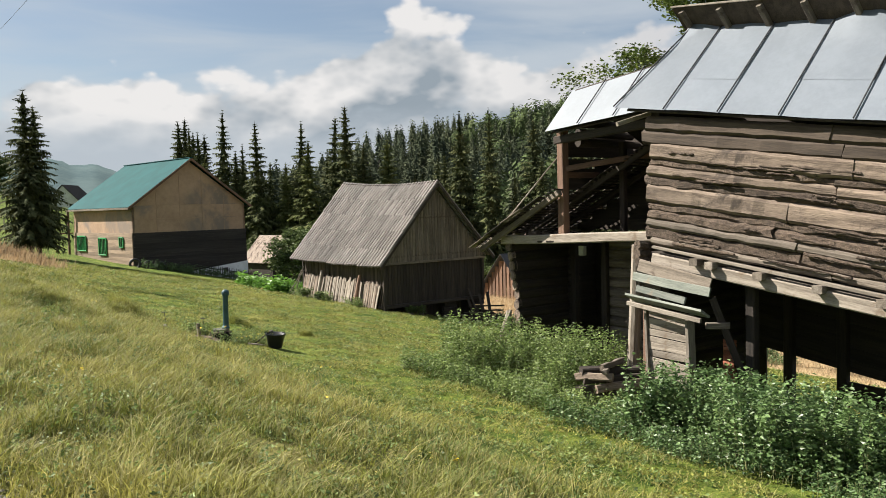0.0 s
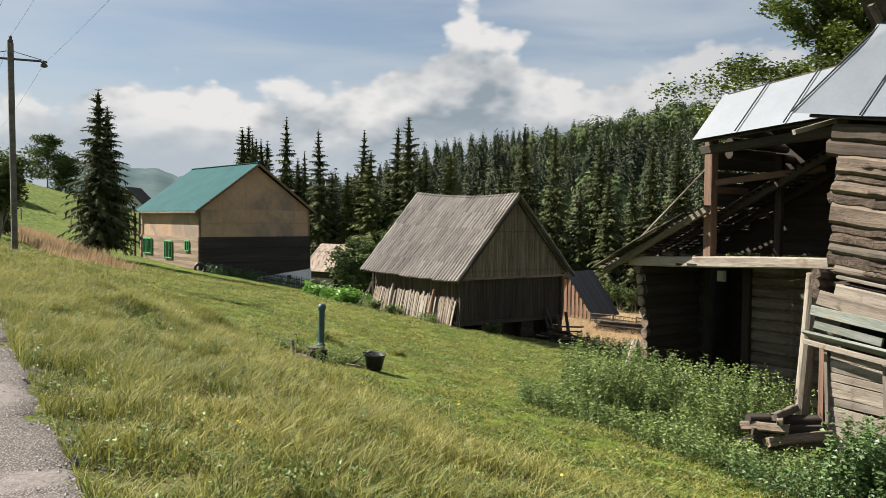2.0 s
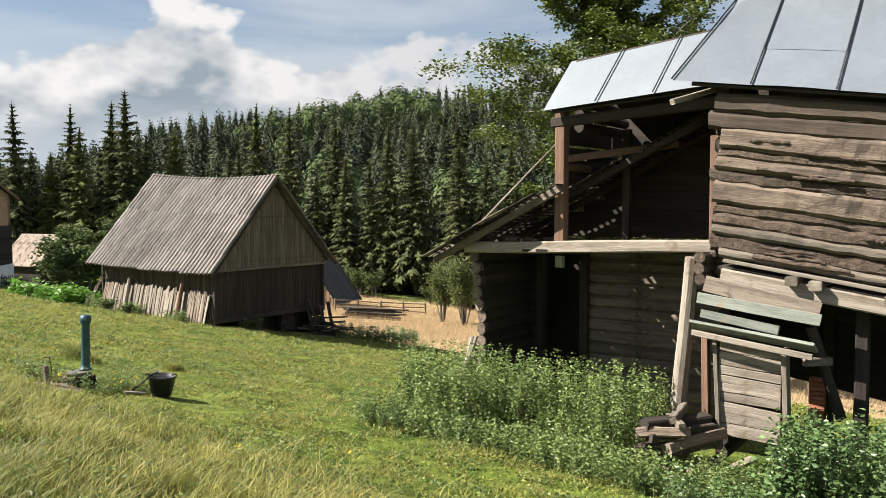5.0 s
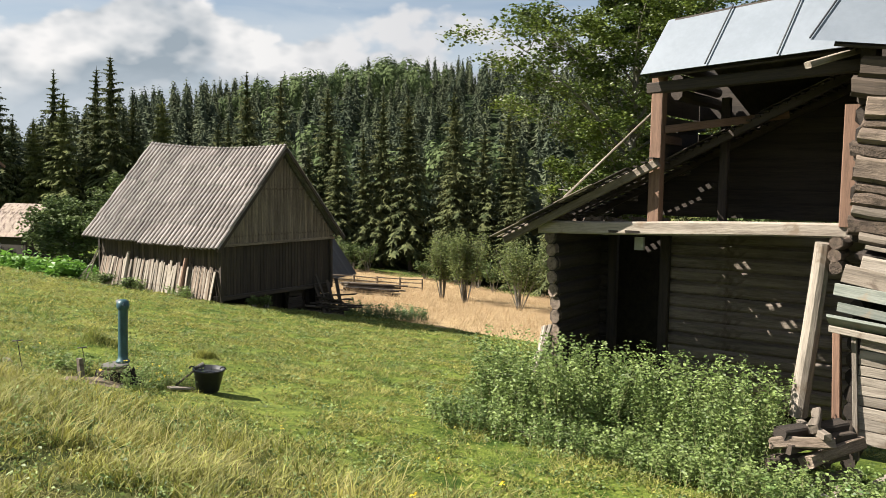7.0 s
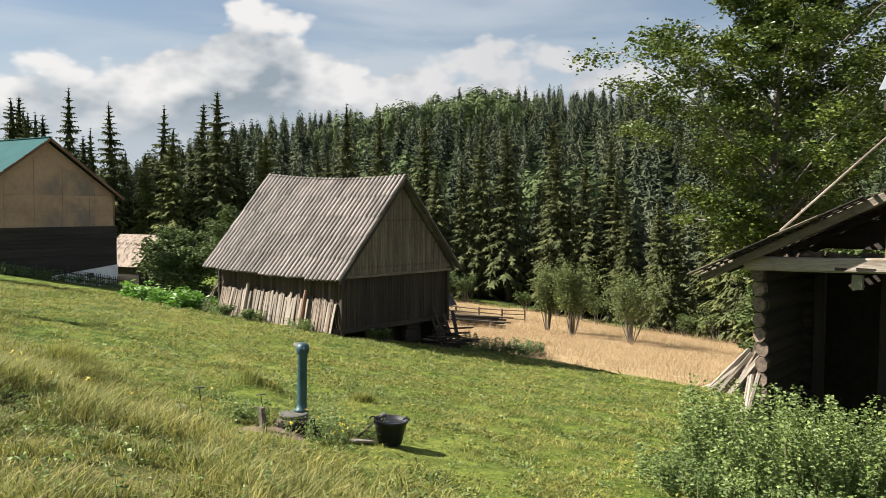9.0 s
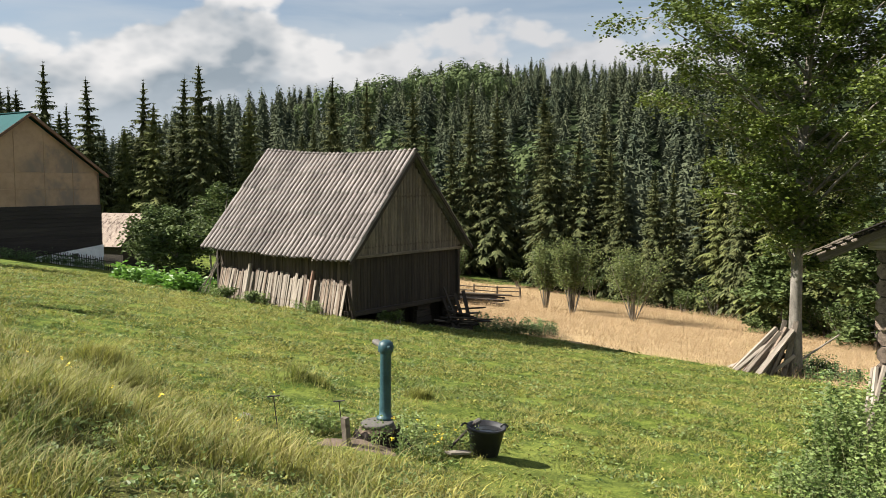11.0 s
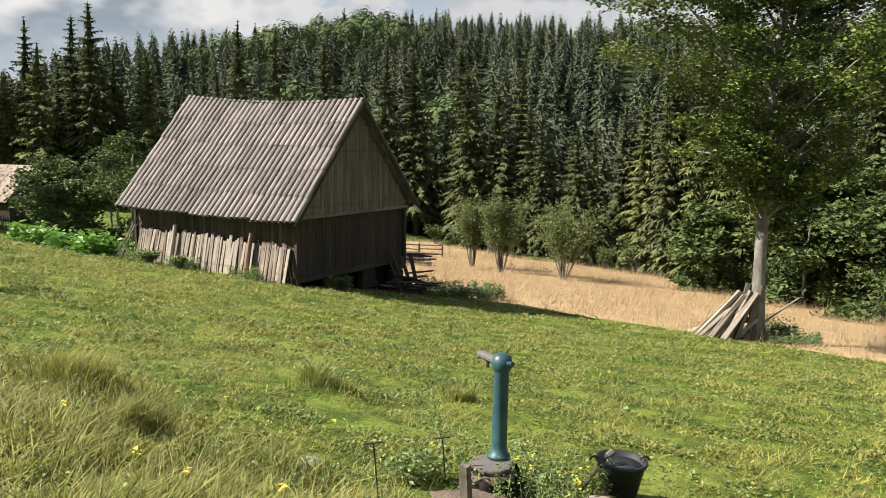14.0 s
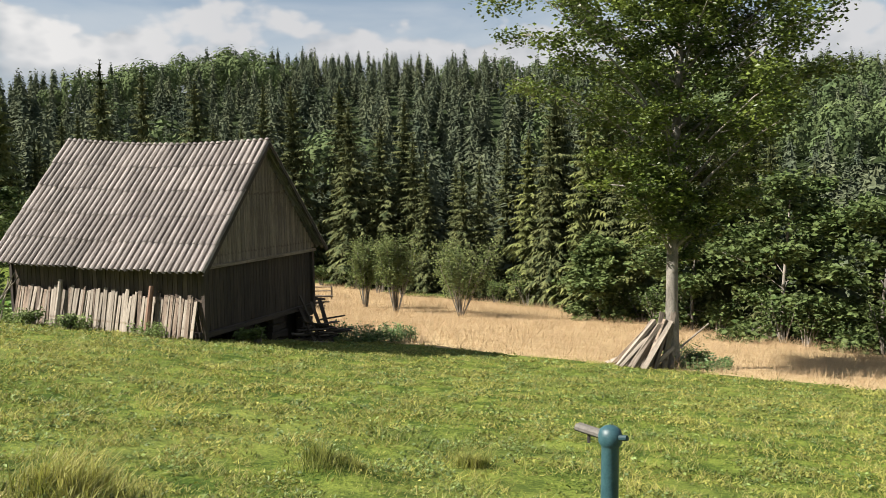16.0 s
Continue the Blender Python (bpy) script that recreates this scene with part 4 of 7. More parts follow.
# ---------------- tumbledown log barn ----------------
def build_barn():
    barn = thing("barn", 16, 11, gz(16, 11), "derelict two-storey log barn with open gallery and tin roof", "barn")
    y_end = 1.0
    sag = 0.15

    def S(y):
        return sag * (min(y, 10.9) - 10.9)

    # upper log wall facing the lane
    # first two courses are darker, with the eave's shadow put into their colour
    courses = (("dark", 0.30), ("dark", 0.28), ("pale", 0.33), ("clay", 0.15), ("pale", 0.20), ("clay", 0.20), ("pale", 0.36), ("clay", 0.17), ("clay", 0.20), ("wood", 0.16), ("clay", 0.24), ("wood", 0.14))
    top = 3.40
    for i, (kind, h) in enumerate(courses):
        z = top - h / 2
        top -= h
        mat = {"wood": M_WOOD_GREY, "dark": M_SHED_WALL, "pale": M_LOG, "clay": M_CLAY}[kind]
        end = 10.95 + R.uniform(0.0, 0.22)
        xf = 14.14 + (0.05 if kind == "clay" else 0.0) + R.uniform(-0.02, 0.02)
        d = h * (1.06 if kind != "clay" else 1.15)
        cut = R.uniform(6.5, 8.6)
        for a, b in ((end, cut), (cut - 0.02, y_end)):
            beam("log", barn, (xf, a, z + S(a)), (xf + R.uniform(-0.02, 0.02), b, z + S(b)), 0.2, d, mat, rough=0.013 if kind != "clay" else 0.024, seg=14, bev=0.3)
    # ragged bark and mortar strips stuck in the joints
    for k in range(34):
        y, z = R.uniform(3.5, 10.5), R.uniform(0.75, 2.7)
        ln = R.uniform(0.3, 1.5)
        beam("mortar_strip", barn, (14.03, y, z + S(y)), (14.03, y - ln, z + S(y - ln) + R.uniform(-0.03, 0.03)), 0.05, R.uniform(0.03, 0.07), M_CLAY, rough=0.012, seg=9, bev=0.4)
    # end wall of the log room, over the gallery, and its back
    # inner and back walls take the near-black wood, recess shade included in it
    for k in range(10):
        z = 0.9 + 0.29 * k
        beam("log", barn, (14.3, 11.02, z - 0.1), (17.6, 11.02, z - 0.1), 0.2, 0.28, M_WOOD_DARK_SHADE, rough=0.015, seg=3, bev=0.3)
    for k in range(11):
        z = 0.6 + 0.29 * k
        beam("log", barn, (17.7, 11.0, z), (17.7, y_end, z + S(y_end)), 0.2, 0.285, M_WOOD_DARK_SHADE, rough=0.01, seg=2)
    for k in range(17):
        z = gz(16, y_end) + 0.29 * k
        beam("log", barn, (14.1, y_end, z), (17.7, y_end, z), 0.2, 0.285, M_WOOD_DARK_SHADE)
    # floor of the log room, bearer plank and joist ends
    slab("room_floor", barn, [(14.1, 11, 0.50), (14.1, y_end, 0.50 + S(y_end)), (17.7, y_end, 0.50 + S(y_end)), (17.7, 11, 0.50)], 0.08, M_WOOD_DARK_SHADE)
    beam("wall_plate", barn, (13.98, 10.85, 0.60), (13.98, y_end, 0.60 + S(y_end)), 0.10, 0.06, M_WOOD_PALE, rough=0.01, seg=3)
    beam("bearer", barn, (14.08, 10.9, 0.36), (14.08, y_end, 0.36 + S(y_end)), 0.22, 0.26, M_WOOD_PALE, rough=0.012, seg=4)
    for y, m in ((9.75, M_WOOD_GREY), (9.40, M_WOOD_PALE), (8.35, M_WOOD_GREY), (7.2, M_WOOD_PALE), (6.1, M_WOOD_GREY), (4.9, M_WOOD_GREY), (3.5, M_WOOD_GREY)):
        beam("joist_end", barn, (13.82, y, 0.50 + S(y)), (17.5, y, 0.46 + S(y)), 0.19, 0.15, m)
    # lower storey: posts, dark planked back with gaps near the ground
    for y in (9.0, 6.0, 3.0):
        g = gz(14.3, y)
        beam("post", barn, (14.4, y - 0.2, g - 0.2), (14.4, y - 0.2, 0.3 + S(y)), 0.2, 0.2, M_WOOD_DARK_SHADE)
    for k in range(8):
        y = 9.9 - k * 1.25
        beam("post", barn, (17.75, y, gz(17.75, y) - 0.2), (17.75, y, 0.5 + S(y)), 0.22, 0.22, M_WOOD_DARK_SHADE)
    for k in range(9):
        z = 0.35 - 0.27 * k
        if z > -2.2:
            beam("back_plank", barn, (17.85, 11.0, z), (17.85, y_end, z + S(y_end)), 0.05, 0.265, M_WOOD_DARK_SHADE)
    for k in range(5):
        beam("back_plank", barn, (17.85, 8.6 - 0.0 * k, -1.85 - 0.27 * k), (17.85, y_end, -1.85 - 0.27 * k + S(y_end) * 0.3), 0.05, 0.265, M_WOOD_DARK_SHADE) if k > 2 else None
    # brick pier glimpsed behind the door panel
    for k in range(15):
        beam("brick", barn, (14.7, 9.62, -2.4 + 0.075 * k), (14.7, 9.38, -2.4 + 0.075 * k), 0.12, 0.065, M_BRICK)
    # gallery: bearer, floor boards, posts
    beam("gallery_beam", barn, (15.02, 16.75, 0.60), (14.86, 11.05, 0.80), 0.24, 0.24, M_WOOD_PALE, rough=0.010, seg=4)
    for k in range(17):
        y = 11.2 + k * 0.325
        if k in (3, 9):
            continue
        z = 0.80 - (y - 11.05) * 0.035
        beam("floor_board", barn, (14.9 + R.uniform(-0.1, 0.1), y, z - 0.06), (17.6, y, z - 0.04), 0.29, 0.05, M_WOOD_DARK_SHADE, rough=0.008)
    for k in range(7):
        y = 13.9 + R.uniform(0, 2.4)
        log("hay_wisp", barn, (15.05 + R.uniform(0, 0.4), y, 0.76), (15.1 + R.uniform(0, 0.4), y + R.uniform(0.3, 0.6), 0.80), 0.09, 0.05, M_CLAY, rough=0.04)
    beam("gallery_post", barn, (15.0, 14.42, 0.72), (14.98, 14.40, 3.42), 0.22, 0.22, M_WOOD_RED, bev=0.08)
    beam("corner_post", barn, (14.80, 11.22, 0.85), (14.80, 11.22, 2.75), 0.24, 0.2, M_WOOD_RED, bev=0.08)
    beam("head_beam", barn, (14.95, 14.6, 3.18), (14.85, 11.0, 3.36), 0.18, 0.2, M_WOOD_DARK_SHADE)
    beam("head_beam", barn, (14.95, 14.4, 2.62), (17.5, 14.4, 2.62), 0.14, 0.16, M_WOOD_DARK_SHADE)
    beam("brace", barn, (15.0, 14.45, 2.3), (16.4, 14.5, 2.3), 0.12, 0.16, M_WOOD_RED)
    beam("brace", barn, (16.35, 13.6, 0.75), (16.35, 13.6, 3.1), 0.16, 0.16, M_WOOD_DARK_SHADE)
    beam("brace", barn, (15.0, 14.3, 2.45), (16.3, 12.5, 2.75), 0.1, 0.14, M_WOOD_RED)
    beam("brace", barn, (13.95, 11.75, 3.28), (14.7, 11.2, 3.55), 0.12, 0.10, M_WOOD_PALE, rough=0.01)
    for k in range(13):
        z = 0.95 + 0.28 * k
        beam("back_board", barn, (17.55, 11.1, z), (17.55, max(14.6, 16.6 - max(0.0, (z - 0.8) * 2.0)) - (1.1 if k == 6 else 0.0), z), 0.04, 0.29, M_WOOD_DARK_SHADE)
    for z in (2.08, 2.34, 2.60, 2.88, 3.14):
        beam("side_board", barn, (16.25 if z == 2.60 else 15.1, 14.5, z), (17.5, 14.5, z + R.uniform(-0.02, 0.02)), 0.035, 0.27 if z != 2.88 else 0.24, M_WOOD_DARK_SHADE, rough=0.004)
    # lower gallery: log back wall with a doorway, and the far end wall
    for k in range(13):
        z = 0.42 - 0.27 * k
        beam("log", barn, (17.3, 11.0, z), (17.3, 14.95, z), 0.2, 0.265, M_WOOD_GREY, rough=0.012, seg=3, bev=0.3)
        beam("log", barn, (17.3, 16.1, z), (17.3, 16.75, z), 0.2, 0.265, M_WOOD_DARK_SHADE, rough=0.01, bev=0.3)
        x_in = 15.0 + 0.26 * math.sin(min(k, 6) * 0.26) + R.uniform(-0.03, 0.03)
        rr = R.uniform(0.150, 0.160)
        # dark log sides and paler ends: shade and sunlight put into the colours
        log("log", barn, (x_in, 16.52, z), (17.5, 16.52, z), rr, 0.158, M_WOOD_DARK_SHADE, flat=0.8, rough=0.01)
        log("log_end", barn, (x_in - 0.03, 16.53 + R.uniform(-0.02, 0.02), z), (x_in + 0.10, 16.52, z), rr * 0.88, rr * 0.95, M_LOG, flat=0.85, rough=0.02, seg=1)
        log("log", barn, (14.55, 11.0, z), (17.5, 11.0, z), 0.14, 0.14, M_WOOD_DARK_SHADE, flat=0.8) if k > 1 else None
    beam("door_post", barn, (17.15, 14.95, -3.1), (17.15, 14.95, 0.5), 0.2, 0.16, M_WOOD_DARK_SHADE)
    beam("door_post", barn, (17.15, 16.1, -3.1), (17.15, 16.1, 0.5), 0.2, 0.16, M_WOOD_DARK_SHADE)
    slab("inner_back", barn, [(18.6, 16.6, -3.6), (18.6, 11, -3.6), (18.6, 11, 0.6), (18.6, 16.6, 0.6)], 0.06, M_WOOD_DARK_SHADE)
    slab("end_wall", barn, [(17.3, 16.6, -3.6), (18.6, 16.6, -3.6), (18.6, 16.6, 0.6), (17.3, 16.6, 0.6)], 0.06, M_WOOD_DARK_SHADE)
    # leaning round post under the gallery end
    log("leaning_post", barn, (14.34, 11.72, -2.15), (14.20, 11.45, 0.62), 0.145, 0.125, M_WOOD_PALE, rough=0.008, seg=4, sides=10)
    for k in range(3):
        log("log_end", barn, (13.95, 11.25, 0.62 - 0.16 * k), (14.6, 11.2, 0.6 - 0.16 * k), 0.10, 0.09, M_CLAY, rough=0.03)
    # greenish boards and little plank roof over the panel
    beam("loose_board", barn, (13.82, 11.1, 0.22), (13.75, 9.30, -0.10), 0.05, 0.26, M_WOOD_GREY, roll=-10, rough=0.006, seg=2)
    beam("loose_board", barn, (13.76, 11.2, -0.02), (13.70, 9.28, -0.24), 0.05, 0.18, M_WOOD_GREEN, roll=-8, rough=0.006, seg=2)
    beam("loose_board", barn, (13.80, 11.15, -0.28), (13.76, 9.9, -0.46), 0.04, 0.14, M_WOOD_GREEN, roll=-14, rough=0.006)
    beam("ledge_board", barn, (13.68, 11.25, -0.46), (13.60, 9.32, -0.66), 0.34, 0.05, M_WOOD_GREEN, roll=-28, rough=0.006, seg=2)
    beam("ledge_edge", barn, (13.56, 11.22, -0.58), (13.48, 9.34, -0.78), 0.06, 0.09, M_WOOD_PALE, rough=0.006, seg=2)
    # panel of boards between two uprights
    panel = put("board_panel", mesh_of("board_panel", [(0, 0, 0), (0.03, 0, 0), (0.03, -1.0, 0), (0, -1.0, 0), (0, 0, 1.55), (0.03, 0, 1.55), (0.03, -1.0, 1.5), (0, -1.0, 1.5)],
                [(0, 3, 2, 1), (4, 5, 6, 7), (0, 1, 5, 4), (1, 2, 6, 5), (2, 3, 7, 6), (3, 0, 4, 7)], M_WOOD_DARK_SHADE), barn, Matrix.Translation((13.88, 10.85, -2.25)), "weathered panel of horizontal boards")
    z = -0.66
    for k in range(9):
        h = R.uniform(0.13, 0.25)
        beam("board", panel, (13.80 - R.uniform(0, 0.02), 10.82, z - h / 2), (13.80, 9.86, z - h / 2 - R.uniform(0.03, 0.08)), 0.04, h - 0.012, M_WOOD_PALE, rough=0.005, seg=2)
        z -= h
    beam("upright", panel, (13.74, 10.78, -2.5), (13.80, 10.92, -0.56), 0.07, 0.12, M_WOOD_PALE, rough=0.006)
    beam("upright", panel, (13.72, 9.72, -2.3), (13.76, 9.80, -0.72), 0.08, 0.22, M_WOOD_PALE, rough=0.006)
    beam("loose_strut", barn, (14.2, 11.2, -0.7), (14.05, 11.1, -2.3), 0.12, 0.16, M_WOOD_RED, rough=0.01)
    beam("loose_strut", barn, (13.95, 9.55, -0.95), (14.3, 9.25, -0.95), 0.13, 0.13, M_WOOD_PALE)
    beam("loose_strut", barn, (14.1, 9.5, -0.4), (14.5, 9.1, -1.9), 0.12, 0.14, M_WOOD_DARK_SHADE)
    # tin roof over the log room
    edges = (11.72, 10.42, 9.16, 7.90, 6.56, 5.2, 3.85, 2.5, 1.2, 0.5)
    for k, (a, b) in enumerate(zip(edges, edges[1:])):
        lo = lambda y: Vector((13.83, y, 3.60 + sag * (y - 11.5)))
        hi = lambda y: Vector((15.92, y - 0.42 * max(0.0, (y - 11.2) / 0.35), 5.50 + sag * 0.85 * (y - 11.5)))
        for f0, f1 in (((0.0, 0.36), (0.352, 1.0)) if k % 2 else ((0.0, 1.0),)):
            lift = Vector((-0.006, 0, 0.006)) * (1 if f0 == 0 else 2)
            rows, verts, faces = 9, [], []
            p0 = lo(a)
            for i in range(rows + 1):
                f = f0 + (f1 - f0) * i / rows
                for j in range(4):
                    y = a + (b - a) * j / 3
                    q = lo(y).lerp(hi(y), f) + lift
                    buckle = 0.022 * math.sin(3 * f + k * 1.7) * math.sin(math.pi * j / 3) + (0.16 * ((f - 0.72) / 0.28) * math.sin(math.pi * j / 3) ** 2 * (0.5 + 0.5 * math.sin(k * 2.3 + 1)) if f > 0.72 else 0)
                    verts.append(q + Vector((-0.7, 0, 0.7)) * buckle - p0)
            for i in range(rows):
                for j in range(3):
                    a0 = i * 4 + j
                    faces.append((a0, a0 + 1, a0 + 5, a0 + 4))
            put("tin_sheet", mesh_of("tin_sheet", verts, faces, M_TIN, smooth=True), barn, Matrix.Translation(p0))
        beam("seam", barn, lo(a) + Vector((-0.03, 0, 0.03)), hi(a) + Vector((-0.03, 0, 0.03)), 0.018, 0.03, M_SEAM)
    slab("roof_deck", barn, [lo(11.4) + Vector((0.05, 0, -0.06)), hi(11.4) + Vector((0.05, 0, -0.06)), hi(y_end) + Vector((0.05, 0, -0.06)), lo(y_end) + Vector((0.05, 0, -0.06))], 0.04, M_WOOD_DARK_SHADE)
    slab("far_slope", barn, [hi(11.4), Vector((18.4, 11.4, 3.3)), Vector((18.4, y_end, 3.3 + S(y_end))), hi(y_end)], 0.06, M_WOOD_DARK_SHADE)
    # boards of the far slope overshoot the ridge
    fa, fb = hi(11.55) + Vector((0.02, 0.25, -0.05)), hi(y_end) + Vector((0.02, 0, -0.05))
    ta, tb = fa + Vector((-0.42, 0.05, 0.46)), fb + Vector((-0.42, 0, 0.46))
    slab("ridge_flap", barn, [fa, fb, tb, ta], 0.05, M_SHED_WALL)
    beam("flap_edge", barn, ta + Vector((-0.02, 0, 0.03)), tb + Vector((-0.02, 0, 0.03)), 0.08, 0.04, M_WOOD_PALE)
    for k in range(11):
        f = (k + 0.25) / 11
        beam("rafter_end", barn, fa.lerp(fb, f) + Vector((-0.06, 0, -0.02)), ta.lerp(tb, f) + Vector((0.0, 0, -0.08)), 0.11, 0.12, M_WOOD_GREY)
    # tin roof over the gallery
    for k in range(3):
        a, b = 14.62 - 1.15 * k, 14.62 - 1.15 * (k + 1)
        lo1 = lambda y: Vector((14.58 - 0.12 * (14.6 - y) / 3.2, y, 3.40 + 0.06 * (14.6 - y)))
        hi1 = lambda y: Vector((15.42, y - 0.18, 4.46 + 0.10 * (14.6 - y)))
        slab("tin_sheet", barn, [lo1(a), hi1(a), hi1(b), lo1(b)][::-1], 0.012, M_TIN)
        if k:
            beam("seam", barn, lo1(a) + Vector((-0.03, 0, 0.03)), hi1(a) + Vector((-0.03, 0, 0.03)), 0.018, 0.028, M_SEAM)
    # near-black deck below the tin, the underside's shade painted in its colour
    slab("roof_deck", barn, [lo1(14.5) + Vector((0.1, 0, -0.05)), hi1(14.5) + Vector((0.1, 0, -0.05)), hi1(11.2) + Vector((0.1, 0, -0.05)), lo1(11.2) + Vector((0.1, 0, -0.05))][::-1], 0.04, M_WOOD_DARK_SHADE)
    slab("far_slope", barn, [hi1(14.5), hi1(11.2), Vector((17.8, 11.2, 3.1)), Vector((17.8, 13.2, 2.5))], 0.05, M_WOOD_DARK_SHADE)
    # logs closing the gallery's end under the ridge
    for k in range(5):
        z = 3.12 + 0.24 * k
        log("gable_log", barn, (15.35, 14.22, z), (15.4 + (4.5 - z) / 0.62, 14.05, z - 0.05), 0.115, 0.10, M_WOOD_DARK_SHADE, rough=0.015)
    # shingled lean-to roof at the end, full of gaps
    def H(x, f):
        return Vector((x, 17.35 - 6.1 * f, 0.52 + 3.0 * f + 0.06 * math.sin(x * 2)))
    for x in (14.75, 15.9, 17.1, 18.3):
        beam("rafter", barn, H(x, -0.01) - Vector((0, 0, 0.1)), H(x, 0.5 if x < 15 else 1.0) - Vector((0, 0, 0.1)), 0.12, 0.15, M_WOOD_DARK_SHADE if x > 15 else M_WOOD_GREY)
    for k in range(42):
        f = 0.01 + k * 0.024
        beam("roof_batten", barn, H(14.55 if f < 0.5 else 15.75, f) - Vector((0, 0, 0.015)), H(18.6, f) - Vector((0, 0, 0.015)), 0.08, 0.03, M_WOOD_DARK_SHADE)
    for r in range(9):
        x = 14.42 + R.uniform(-0.05, 0.05)
        while x < 18.6:
            w = R.uniform(0.13, 0.22)
            gap = 0.085 if R.random() < 0.36 else R.uniform(0.0, 0.012)
            if R.random() > 0.02 and (x > 15.7 or r < 4):
                f0 = -0.03 + r * 0.108 + R.uniform(-0.01, 0.01)
                beam("shingle", barn, H(x + w / 2, f0) + Vector((0, 0, 0.035)), H(x + w / 2, f0 + 0.128) + Vector((0, 0, 0.02)), w, 0.018, M_WOOD_DARK_SHADE if r % 2 else M_WOOD_GREY, rough=0.004)
            x += w + gap
    log("loose_pole", barn, H(14.5, 0.22) + Vector((0, 0, 0.06)), (14.9, 14.5, 2.75), 0.022, 0.018, M_WOOD_PALE, sides=6)
    # swallow-holed plate hanging in the doorway of the gallery
    slab("hanging_can", barn, [(16.6, 15.42, 0.12), (16.6, 15.24, 0.12), (16.6, 15.24, 0.38), (16.6, 15.42, 0.38)], 0.12, M_WHITEWASH)
    return barn


build_barn()


def build_by_barn():
    # collapsed crib of hewn logs with stones
    crib = thing("collapsed_crib", 12.8, 11.2, gz(12.8, 11.2), "collapsed crib of short hewn logs beside the barn", "log crib")
    z = gz(12.8, 11.2)
    for ax, ay, bx, by, h, w in ((12.5, 11.6, 13.7, 11.0, 0.90, 0.20), (12.45, 11.5, 13.6, 10.85, 0.74, 0.17), (12.55, 11.25, 13.7, 10.75, 0.58, 0.22), (12.6, 11.5, 13.75, 10.95, 0.40, 0.18),
                                 (12.6, 11.3, 13.8, 10.8, 0.20, 0.22), (12.45, 11.7, 12.75, 10.95, 0.80, 0.16), (12.5, 11.75, 12.95, 11.05, 0.50, 0.18), (12.7, 11.2, 13.5, 11.3, 1.02, 0.12),
                                 (12.55, 11.0, 13.3, 11.5, 0.98, 0.10), (12.5, 10.85, 13.2, 10.55, 0.30, 0.13)):
        beam("hewn_log", crib, (ax, ay, z + h), (bx, by, z + h + R.uniform(-0.16, 0.12)), w, w * R.uniform(0.7, 1.0), R.choice((M_WOOD_GREY, M_LOG, M_SHED_WALL, M_WOOD_DARK_SHADE)), roll=R.uniform(-25, 25), rough=0.014, seg=4)
    for k, (x, y, s) in enumerate(((12.45, 11.25, 0.16), (12.3, 11.0, 0.2), (12.7, 10.8, 0.15), (12.15, 11.5, 0.13), (12.5, 15.55, 0.18), (12.2, 12.4, 0.12))):
        stone("stone", x, y, s)
    plank_z = gz(12.9, 10.4)
    p = thing("fallen_plank", 12.9, 10.4, plank_z, "pale split plank lying in the weeds", "plank")
    beam("board", p, (12.5, 10.75, plank_z + 0.12), (13.6, 10.2, plank_z + 0.35), 0.16, 0.05, M_WOOD_PALE)
    # split firewood leaned at the far corner of the barn
    pile = thing("firewood_stack", 14.4, 16.6, gz(14.4, 16.6), "split firewood leaned against the barn corner", "firewood")
    for k in range(30):
        x, y = 14.0 + R.uniform(0, 0.75), 16.45 + R.uniform(0, 0.38)
        g = gz(x, y)
        log("split_log", pile, (x, y, g - 0.03), (14.98 + R.uniform(-0.06, 0.04), 16.50 + R.uniform(-0.1, 0.12), g + R.uniform(0.9, 1.75)), 0.05, 0.042, M_WOOD_PALE if k % 3 else M_LOG, rough=0.012, sides=6, seg=2)


def stone(name, x, y, s, mat=None):
    rng = random.Random(int(x * 1000 + y * 77))
    bm = bmesh.new()
    bmesh.ops.create_icosphere(bm, subdivisions=2, radius=1)
    for v in bm.verts:
        k = 1 + 0.28 * noise.noise(v.co * 1.4 + Vector((x * 3, y * 5, 0)))
        v.co = Vector((v.co.x * s * 1.2 * k, v.co.y * s * k, v.co.z * s * 0.75 * k))
    me = bpy.data.meshes.new(name)
    bm.to_mesh(me)
    bm.free()
    me.materials.append(mat or M_STONE)
    ob = put(name, me, None, pose(x, y, gz(x, y) + s * 0.2, 0, 0, rng.uniform(0, 360)))
    tagged(ob, "grey lichen-pale field stone lying in grass", "stone", "field stones")
    return ob


build_by_barn()
stone("stone", 7.44, 22.64, 0.10)


